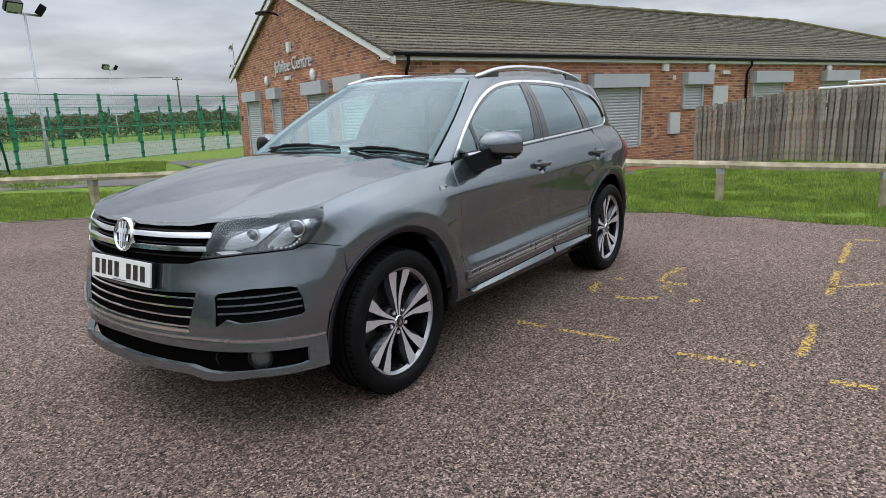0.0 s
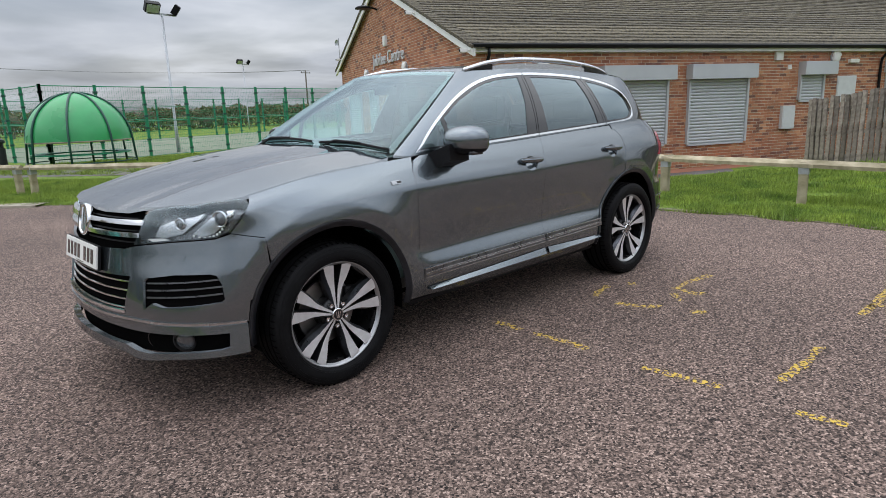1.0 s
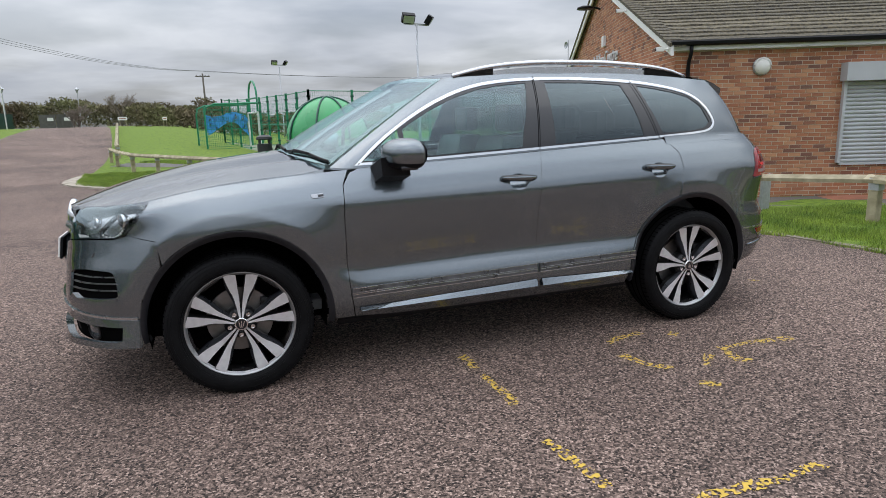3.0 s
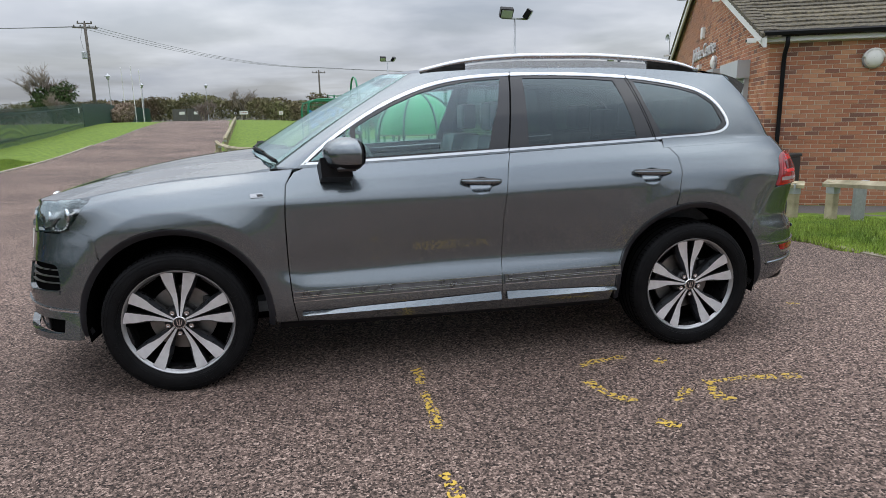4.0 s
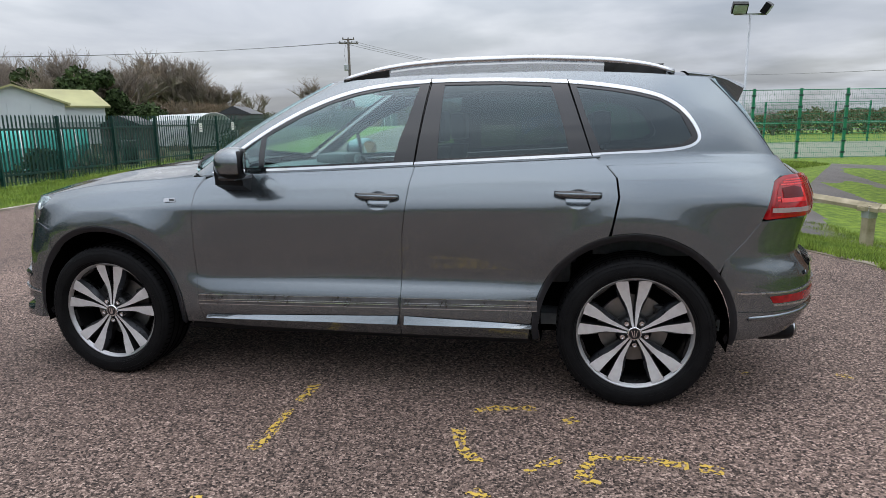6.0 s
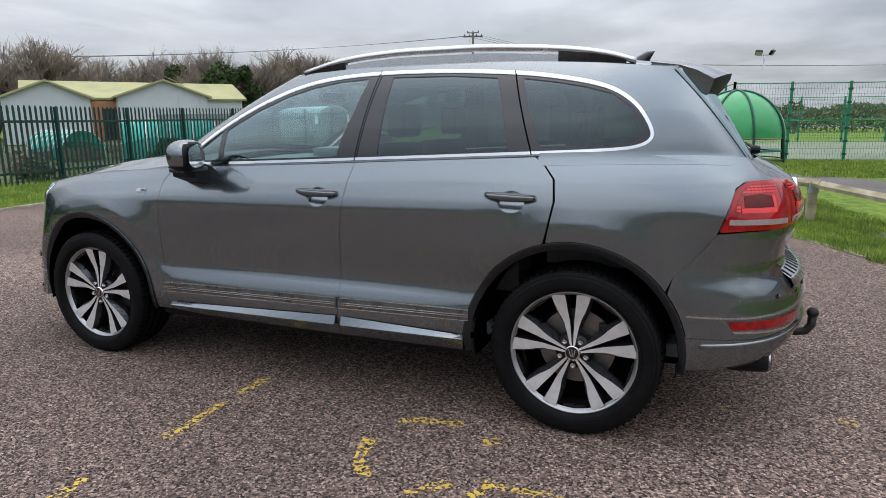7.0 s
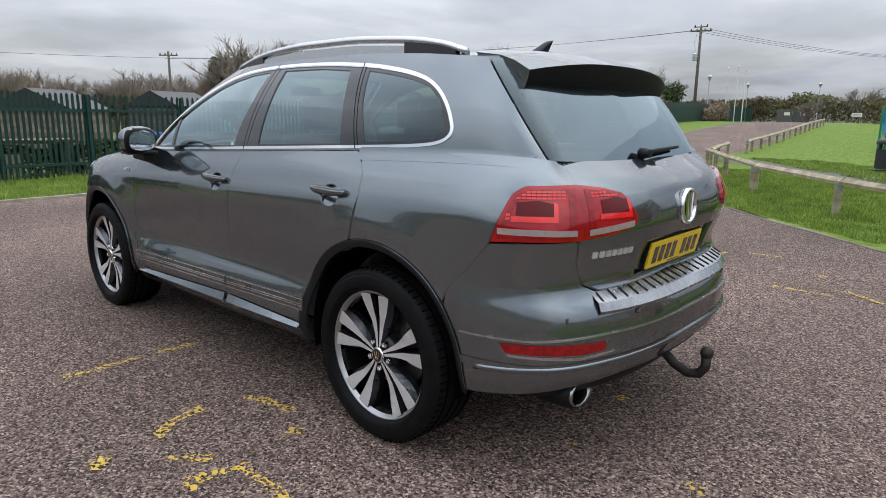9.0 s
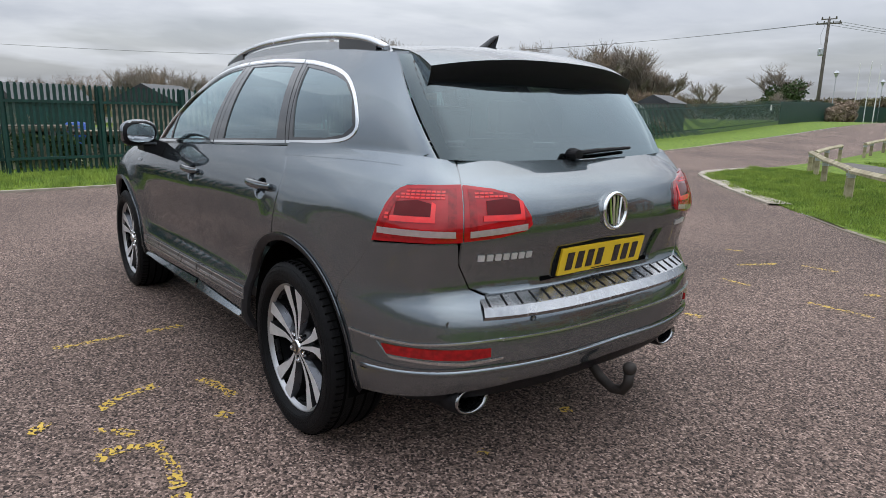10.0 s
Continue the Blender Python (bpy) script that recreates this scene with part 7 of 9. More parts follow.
shell("sunroof", sun_roof + [(x, -y) for x, y in sun_roof[-2:0:-1]], roof_at, M["gloss_black"], roof, "dark glass sunroof", step=0.06, off=0.004)

# greenhouse sides: window opening, panes, pillars, chrome frame
D_OUT = [(0.785, 1.152), (0.47, 1.160), (0.0, 1.178), (-0.35, 1.193), (-0.9, 1.216), (-1.27, 1.231), (-1.54, 1.243), (-1.672, 1.256), (-1.728, 1.292), (-1.722, 1.345), (-1.66, 1.44), (-1.565, 1.508), (-1.45, 1.545), (-1.30, 1.573), (-1.14, 1.595), (-0.79, 1.618), (-0.42, 1.622), (-0.16, 1.607), (0.0, 1.583), (0.15, 1.541), (0.32, 1.470), (0.47, 1.388), (0.64, 1.277)]


def shrink(poly, w):
    """The outline moved inwards by w."""
    out = []
    n = len(poly)
    area = sum(poly[i][0] * poly[(i + 1) % n][1] - poly[(i + 1) % n][0] * poly[i][1] for i in range(n))
    sg = 1 if area > 0 else -1
    for i in range(n):
        a, b_, c = Vector(poly[i - 1]), Vector(poly[i]), Vector(poly[(i + 1) % n])
        d1, d2 = (b_ - a).normalized(), (c - b_).normalized()
        n1, n2 = Vector((-d1.y, d1.x)) * sg, Vector((-d2.y, d2.x)) * sg
        m_ = (n1 + n2)
        m_ = m_ / max(m_.length_squared / 2, 0.35)
        out.append(tuple(b_ + m_ * w))
    return out


def G(poly, step=0.06):
    return [g_side(p.x, p.y) for p in resample([(*q, 0) for q in poly], step)]


def rounded(poly, times=2):
    """Corners cut smooth, but for the first."""
    for _ in range(times):
        out = [poly[0]]
        for p, q in zip(poly, poly[1:] + poly[:1]):
            out += [(0.75 * p[0] + 0.25 * q[0], 0.75 * p[1] + 0.25 * q[1]), (0.25 * p[0] + 0.75 * q[0], 0.25 * p[1] + 0.75 * q[1])]
        poly = out
    return poly


D_OUT = rounded(D_OUT)
D_IN = shrink(D_OUT, 0.0125)
side_g = [(s, -0.0) for s in np.linspace(float(np.interp(-2.085, BELT_A[:, 0], GS)), float(np.interp(0.905, BELT_A[:, 0], GS)), 40)]
side_g = [(s, 0.0) for s, _ in side_g] + [(s, 1.0) for s, _ in side_g[::-1]]
shell("cant_panel", side_g, green_at, M["paint"], car, "roof pillar and cant rail panel", holes=[G(D_OUT)], step=0.04, sides=BOTH, flange=0.02, edge=0.05)
shell("window_frame", G(D_OUT), green_at, M["chrome"], car, "bright chrome frame round the side windows", holes=[G(D_IN)], step=0.05, off=0.004, flange=0.010, sides=BOTH)
panes = {
    "quarter_light": ([(0.735, 1.175), (0.515, 1.182), (0.515, 1.345), (0.60, 1.282)], "glass_front"),
    "front_window": ([(0.488, 1.183), (-0.235, 1.211), (-0.262, 1.32), (-0.30, 1.42), (-0.345, 1.592), (-0.16, 1.580), (-0.01, 1.556), (0.14, 1.514), (0.30, 1.447), (0.44, 1.372), (0.488, 1.342)], "glass_front"),
    "rear_window": ([(-0.462, 1.221), (-1.115, 1.247), (-1.09, 1.36), (-1.055, 1.48), (-1.02, 1.573), (-0.79, 1.590), (-0.475, 1.594)], "glass_dark"),
    "rear_quarter_window": ([(-1.265, 1.258), (-1.53, 1.266), (-1.64, 1.282), (-1.688, 1.318), (-1.632, 1.428), (-1.545, 1.488), (-1.43, 1.521), (-1.29, 1.547), (-1.145, 1.567), (-1.19, 1.43)], "glass_dark"),
}
holes = [G(p) for p, _ in panes.values()]
shell("pillar_trim", G(shrink(D_OUT, 0.012)), green_at, M["gloss_black"], car, "gloss black window pillar trim", holes=holes, step=0.04, off=-0.004, flange=0.012, sides=BOTH)
hosts = {"quarter_light": front_doors, "front_window": front_doors, "rear_window": rear_doors, "rear_quarter_window": None}
for nm, (pl, gm) in panes.items():
    for i, sd in enumerate(BOTH):
        h = hosts[nm][i] if hosts[nm] else car
        shell(nm, G(pl), green_at, M[gm], h, "tinted window pane", step=0.08, off=-0.009, flange=0, sides=(sd,))
# painted waist behind the doors, one skin from the quarter up to the pillar
for sd in BOTH:
    P_, N_, F_ = [], [], []
    xs_ = np.linspace(-1.262, -2.06, 34)
    for x in xs_:
        sb_, sg_ = sx(x), float(np.interp(x, BELT_A[:, 0], GS))
        zb_ = z_top(sb_) - 0.040
        pb_, nb_ = body_at(np.array([sb_]), np.array([zb_]))[0], normals(body_at, np.array([sb_]), np.array([zb_]))[0]
        pg_, ng_ = green_at(np.array([sg_]), np.array([0.035]))[0], normals(green_at, np.array([sg_]), np.array([0.035]))[0]
        for u in np.linspace(0, 1, 6):
            n_ = nb_ * (1 - u) + ng_ * u
            n_ /= np.linalg.norm(n_)
            q = pb_ * (1 - u) + pg_ * u + n_ * (0.0008 + 0.010 * u * (1 - u))
            P_.append((q[0], q[1] * sd, q[2])); N_.append((n_[0], n_[1] * sd, n_[2]))
    for i in range(len(xs_) - 1):
        for k in range(5):
            a_ = i * 6 + k
            t_ = (a_, a_ + 1, a_ + 7, a_ + 6)
            F_.append(t_[::-1] if sd > 0 else t_)
    wo = pydata("waist_panel", P_, F_, M["paint"], car, "", True)
    wo.data.normals_split_custom_set_from_vertices(N_)
# seams between the doors in the frame
for xa, za, xb, zb in ((-0.343, 1.19, -0.405, 1.625), (-1.225, 1.228, -1.10, 1.598)):
    lf = [(xa - 0.0025, za), (xa + 0.0025, za), (xb + 0.0025, zb), (xb - 0.0025, zb)]
    shell("door_seam", G(lf), green_at, M["deep"], car, "dark gap between the doors", off=0.0048, flange=0, step=0.03, sides=BOTH)

# windscreen and rear window
s0 = float(np.interp(0.92, BELT_A[:, 0], GS)) + 0.0
ws = [(s0 + (2 * GL - 2 * s0) * k / 30, 0.02) for k in range(31)] + [(2 * GL - s0 - (2 * GL - 2 * s0) * k / 30, 0.985) for k in range(31)]
shell("windscreen", ws, green_at, M["glass_screen"], car, "raked windscreen", step=0.08, flange=0, off=0.0)
s1 = s0 + 0.05
wi = [(s1 + (2 * GL - 2 * s1) * k / 30, 0.07) for k in range(31)] + [(2 * GL - s1 - (2 * GL - 2 * s1) * k / 30, 0.945) for k in range(31)]
shell("screen_border", ws, green_at, M["gloss_black"], car, "black border of the windscreen", holes=[wi], step=0.06, flange=0, off=-0.006)
sb = float(np.interp(-2.088, BELT_A[:, 0], GS))
sc = sb - 0.003
rg_o = [(-sc + 2 * sc * k / 30, 0.0) for k in range(31)] + [(sc - 2 * sc * k / 30, 0.97) for k in range(31)]
sc2 = sc - 0.055
rg_i = [(-sc2 + 2 * sc2 * k / 30, 0.09) for k in range(31)] + [(sc2 - 2 * sc2 * k / 30, 0.88) for k in range(31)]
tailgate_poly = [(sr(0.7105), 1.20), (sr(0.709), 1.148), (sr(0.711), 0.95), (sr(0.7155), 0.86), (sr(0.674), 0.772), (sr(0.60), 0.748), (0.0, 0.742)]
tailgate_poly = tailgate_poly + [(-s, z) for s, z in tailgate_poly[-2::-1]]
rec = [(sr(0.36), 0.762), (sr(0.40), 0.905), (sr(-0.40), 0.905), (sr(-0.36), 0.762)]
top_edge = [(-sr(0.705) + 2 * sr(0.705) * k / 20, z_top(abs(-sr(0.705) + 2 * sr(0.705) * k / 20)) - 0.002) for k in range(1, 20)]
tailgate = shell("tailgate", tailgate_poly + top_edge, body_at, M["paint"], car, "", holes=[rec], step=0.04, flange=0.018)[0]
shell("rear_screen", rg_o, green_at, M["glass_dark"], tailgate, "dark tinted rear window with rain drops", step=0.08, flange=0, off=0.0)
shell("rear_screen_border", rg_o, green_at, M["gloss_black"], tailgate, "black border of the rear window", holes=[rg_i], step=0.06, flange=0, off=-0.006)

# spoiler over the rear window
bm = bmesh.new()
rows = []
for k in range(33):
    u = k / 32 * 2 - 1
    y = 0.604 * u
    c = 1 - 0.22 * abs(u) ** 2.5
    xb = -1.80 - 0.03 * (1 - u * u)
    xe = -1.90 - 0.122 * (1 - 0.66 * abs(u) ** 2.6)
    zr = float(roof_at(xb, y)[2]) + 0.004
    ze = 1.585 - 0.045 * abs(u) ** 2.4
    rows.append([bm.verts.new(p) for p in ((xb + 0.12, y, float(roof_at(xb + 0.12, y * 0.96)[2]) + 0.004), (xb, y, zr), ((xb + xe) / 2, y, (zr + ze) / 2 + 0.008), (xe, y, ze), (xe + 0.004, y, ze - 0.022), ((xe - 1.965 + 0.06 * u * u) / 2, y, ze - 0.062), (-1.955 + 0.07 * u * u, y * 0.985, ze - 0.10))])
for r0, r1 in zip(rows, rows[1:]):
    for k in range(6):
        bm.faces.new((r0[k], r0[k + 1], r1[k + 1], r1[k]))
bm.faces.new(rows[0]); bm.faces.new(rows[-1][::-1])
bmesh.ops.recalc_face_normals(bm, faces=bm.faces)
bm.faces.ensure_lookup_table()
sp_ob = part("spoiler", bm, M["paint"], tailgate, "roof spoiler with black underside", smooth=True)
sp_ob.data.materials.append(M["trim_black"])
for pf in sp_ob.data.polygons:
    if pf.index % 6 >= 3 and pf.index < 32 * 6:
        pf.material_index = 1
sp_ob.data.set_sharp_from_angle(angle=radians(38))

# shark fin
bm = bmesh.new()
rows = []
for u in np.linspace(0, 1, 8):
    w, hgt = 0.030 * (1 - u) ** 0.8 + 0.004, 0.070 * u
    rows.append([bm.verts.new((-1.53 - 0.10 * u - dx * (0.085 * (1 - 0.75 * u)), w * dy, hgt)) for dx, dy in ((-1, 0), (-0.3, 1), (0.8, 0.7), (1, 0), (0.8, -0.7), (-0.3, -1))])
for r0, r1 in zip(rows, rows[1:]):
    for k in range(6):
        bm.faces.new((r0[k], r0[(k + 1) % 6], r1[(k + 1) % 6], r1[k]))
bm.faces.new(rows[-1])
bmesh.ops.recalc_face_normals(bm, faces=bm.faces)
part("aerial_fin", bm, M["gloss_black"], roof, "black shark-fin aerial", smooth=True).location = (0, 0, float(roof_at(-1.60, 0)[2]) - 0.010)

# roof rails
RX = [0.10, 0.0, -0.12, -0.30, -0.55, -0.85, -1.15, -1.35, -1.50, -1.62]
RZ = [1.638, 1.662, 1.686, 1.706, 1.717, 1.717, 1.704, 1.687, 1.663, 1.628]
for sd in BOTH:
    bm = bmesh.new()
    rows = []
    for u in np.linspace(0, 1, 40):
        x = 0.10 - 1.72 * u
        z = float(pchip(RX[::-1], RZ[::-1], np.array([x]))[0])
        y = sd * (0.588 + 0.012 * math.sin(math.pi * u))
        w, hh = 0.020, 0.014 + 0.004 * math.sin(math.pi * u)
        rows.append([bm.verts.new((x, y + w * a, z + hh * b_)) for a, b_ in ((-1, -0.6), (-0.7, 0.7), (0, 1), (0.7, 0.7), (1, -0.6), (0, -1))])
    for r0, r1 in zip(rows, rows[1:]):
        for k in range(6):
            bm.faces.new((r0[k], r0[(k + 1) % 6], r1[(k + 1) % 6], r1[k]))
    bm.faces.new(rows[0]); bm.faces.new(rows[-1][::-1])
    bmesh.ops.recalc_face_normals(bm, faces=bm.faces)
    rail = part("roof_rail", bm, M["satin"], roof, "polished silver roof rail", smooth=True)
    for xa, xb in ((0.06, -0.16), (-1.28, -1.58)):
        bm = bmesh.new()
        rows = []
        for x in np.linspace(xa, xb, 8):
            z = float(pchip(RX[::-1], RZ[::-1], np.array([x]))[0])
            zr = float(roof_at(x, 0.59)[2]) - 0.004
            rows.append([bm.verts.new((x, sd * 0.583, zr)), bm.verts.new((x, sd * 0.612, zr)), bm.verts.new((x, sd * 0.612, max(z - 0.008, zr + 0.001))), bm.verts.new((x, sd * 0.583, max(z - 0.008, zr + 0.001)))])
        for r0, r1 in zip(rows, rows[1:]):
            for k in range(4):
                bm.faces.new((r0[k], r0[(k + 1) % 4], r1[(k + 1) % 4], r1[k]))
        bm.faces.new(rows[0]); bm.faces.new(rows[-1][::-1])
        bmesh.ops.recalc_face_normals(bm, faces=bm.faces)
        part("rail_foot", bm, M["gloss_black"], rail, "black rail foot")
    bm = bmesh.new()
    rows = []
    for x in np.linspace(-0.14, -1.32, 24):
        z = float(pchip(RX[::-1], RZ[::-1], np.array([x]))[0])
        zr = float(roof_at(x, 0.595)[2]) - 0.006
        rows.append([bm.verts.new((x, sd * y_, z_)) for y_, z_ in ((0.583, zr), (0.607, zr), (0.606, max(z - 0.026, zr + 0.004)), (0.584, max(z - 0.026, zr + 0.004)))])
    for r0, r1 in zip(rows, rows[1:]):
        for k in range(4):
            bm.faces.new((r0[k], r0[(k + 1) % 4], r1[(k + 1) % 4], r1[k]))
    bm.faces.new(rows[0]); bm.faces.new(rows[-1][::-1])
    bmesh.ops.recalc_face_normals(bm, faces=bm.faces)
    part("rail_strip", bm, M["satin"], rail, "bright infill strip under the rail")

# mirrors
for i, sd in enumerate(BOTH):
    bm = bmesh.new()
    bmesh.ops.create_uvsphere(bm, u_segments=28, v_segments=16, radius=1.0)
    for v in bm.verts:
        c = v.co.copy()
        f_ = lambda q, e: math.copysign(abs(q) ** e, q)
        x, y, z = f_(c.x, 0.85), f_(c.y, 0.85), f_(c.z, 0.82)
        depth = 0.115 if x > 0 else 0.075
        v.co = Vector((max(0.545 + depth * x, 0.492) - 0.035 * y, sd * (1.035 + 0.118 * y), 1.215 + 0.082 * z - 0.012 * y * (z < 0)))
    bmesh.ops.recalc_face_normals(bm, faces=bm.faces)
    mir = part("door_mirror", bm, M["paint"], front_doors[i], "body-coloured door mirror with black base", smooth=True)
    mir.data.materials.append(M["trim_black"])
    for pf in mir.data.polygons:
        if pf.normal.x < -0.5 or pf.center.z < 1.172:
            pf.material_index = 1
    mir.data.set_sharp_from_angle(angle=radians(40))
    bm = box(0.505, 0.60, 0.94, 1.12, 1.132, 1.156, 0.011)
    if sd < 0:
        for v in bm.verts:
            v.co.y = -v.co.y
        bmesh.ops.reverse_faces(bm, faces=bm.faces)
    part("mirror_base", bm, M["gloss_black"], mir, "black lower shell")
    bm = bmesh.new()
    rows = []
    for u in np.linspace(0, 1, 6):
        y = 0.86 + 0.16 * u
        cz = 1.098 + 0.055 * u
        rows.append([bm.verts.new((0.615 - 0.02 * u + dx, sd * y, cz + dz)) for dx, dz in ((-0.075, -0.055), (0.080, -0.050), (0.085, 0.045), (-0.07, 0.045))])
    for r0, r1 in zip(rows, rows[1:]):
        for k in range(4):
            bm.faces.new((r0[k], r0[(k + 1) % 4], r1[(k + 1) % 4], r1[k]))
    bm.faces.new(rows[0]); bm.faces.new(rows[-1][::-1])
    bmesh.ops.recalc_face_normals(bm, faces=bm.faces)
    part("mirror_arm", bm, M["trim_black"], mir, "black mirror arm")
    bm = bmesh.new()
    pts = [bm.verts.new((0.490 - 0.035 * math.copysign(abs(math.cos(a)) ** 0.6, math.cos(a)) * 0.83, sd * (1.035 + 0.088 * math.copysign(abs(math.cos(a)) ** 0.75, math.cos(a))), 1.213 + 0.058 * math.copysign(abs(math.sin(a)) ** 0.75, math.sin(a)))) for a in np.linspace(0, 2 * math.pi, 26, endpoint=False)]
    bm.faces.new(pts if sd < 0 else pts[::-1])
    mm = part("mirror_glass", bm, M["chrome"], mir, "mirror glass")
    mm.location = (-0.004, 0, 0)

# front end: bumper, grille, lamps
hl_low = [(sx(1.955), 0.868), (sx(2.03), 0.848), (sf(0.70), 0.838), (sf(0.58), 0.826), (sf(0.50), 0.815)]
up = [(sx(1.922), 0.455), (sx(1.905), 0.56)] + S(*arc(AF, ACZ, AR_O + 0.003, 20, 42, 8)) + [(sx(1.81), 0.836)] + hl_low + [(sf(0.44), 0.800), (sf(0.2), 0.79), (PL, 0.788)]
bump_up = up + [(2 * PL - s, z) for s, z in up[-2::-1]]
bump_up += [(s, 0.470) for s in np.linspace(2 * PL - sf(0.5), sf(0.5), 12)]
gr = [(sf(0.445), 0.512), (sf(0.487), 0.678), (sf(0.2), 0.668)]
grille_low = gr + [(2 * PL - s, z) for s, z in gr[::-1]]
intake = [(sf(0.575), 0.530), (sf(0.572), 0.660), (sf(0.59), 0.676), (sf(0.72), 0.694), (sx(2.06), 0.694), (sx(2.035), 0.685), (sx(2.018), 0.64), (sx(2.012), 0.575), (sx(2.03), 0.562), (sf(0.72), 0.548), (sf(0.60), 0.524)]
intake_m = [(2 * PL - s, z) for s, z in intake]
bumper = shell("front_bumper", bump_up, body_at, M["paint"], car, "", holes=[grille_low, intake, intake_m], step=0.035)[0]
low = [(PL, 0.310), (sf(0.44), 0.308), (sf(0.52), 0.290), (sf(0.58), 0.288), (sf(0.72), 0.304), (sx(2.04), 0.308), (sx(1.93), 0.310), (sx(1.925), 0.445), (sx(2.1), 0.452), (sf(0.5), 0.463), (PL, 0.458)]
low_all = low + [(2 * PL - s, z) for s, z in low[-2:0:-1]]
slot = [(PL, 0.348), (sf(0.44), 0.346), (sf(0.53), 0.326), (sf(0.60), 0.322), (sf(0.72), 0.332), (sx(2.045), 0.338), (sx(2.01), 0.345), (sx(2.005), 0.412), (sf(0.72), 0.418), (sf(0.60), 0.420), (PL, 0.432)]
slot_all = slot + [(2 * PL - s, z) for s, z in slot[-2:0:-1]]


def lip_at(s_, z_):
    """The lower lip: it runs down from the crease and pushes forward like a blade."""
    s_, z_ = np.asarray(s_, float), np.asarray(z_, float)
    q = np.where(s_ > PL, 2 * PL - s_, s_)
    p = body_at(s_, np.full_like(s_, 0.47))
    nx, ny = np.interp(q, PS, PN[:, 0]), np.interp(q, PS, PN[:, 1])
    o = 0.022 * np.clip((0.46 - z_) / 0.15, 0, 1.2) - 0.002
    return np.stack((p[..., 0] + nx * o, p[..., 1] + np.where(s_ > PL, -ny, ny) * o, z_), axis=-1)


splitter = shell("front_splitter", low_all, lip_at, M["paint"], bumper, "body-coloured lower lip", holes=[slot_all], step=0.03, off=0.0, flange=0.035, flip=True)[0]
shell("lower_grille_backing", [(s, z) for s, z in slot_all], body_at, M["trim_black"], bumper, "black lower air slot", off=-0.05, flange=0, step=0.05)
# the highlight on the body-coloured crease, drawn as a strip of satin silver
shell("bumper_crease", [(sx(1.93), 0.452), (sx(2.1), 0.460), (sf(0.5), 0.471), (PL, 0.466), (2 * PL - sf(0.5), 0.471), (2 * PL - sx(2.1), 0.460), (2 * PL - sx(1.93), 0.452), (2 * PL - sx(1.93), 0.462), (2 * PL - sx(2.1), 0.471), (2 * PL - sf(0.5), 0.483), (PL, 0.478), (sf(0.5), 0.483), (sx(2.1), 0.471), (sx(1.93), 0.462)], body_at, M["satin"], bumper, "satin silver strip in place of the highlight on the painted crease", off=0.008, flange=0.01, step=0.03)
# near-black sheets set behind the grille and intakes stand in for their shade
shell("grille_backing", grille_low, body_at, M["deep"], bumper, "near-black sheet for the shade inside the lower grille", off=-0.06, flange=0, step=0.06)
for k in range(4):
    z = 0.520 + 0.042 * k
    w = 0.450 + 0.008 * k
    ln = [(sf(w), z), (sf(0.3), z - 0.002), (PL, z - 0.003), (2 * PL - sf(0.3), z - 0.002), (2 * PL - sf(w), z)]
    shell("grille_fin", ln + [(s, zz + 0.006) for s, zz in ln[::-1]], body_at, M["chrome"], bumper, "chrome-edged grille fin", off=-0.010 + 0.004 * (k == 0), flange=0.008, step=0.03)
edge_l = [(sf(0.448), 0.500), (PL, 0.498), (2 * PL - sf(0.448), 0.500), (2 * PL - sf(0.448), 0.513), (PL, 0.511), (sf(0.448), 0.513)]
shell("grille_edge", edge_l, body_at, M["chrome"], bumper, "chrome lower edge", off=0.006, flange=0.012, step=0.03)
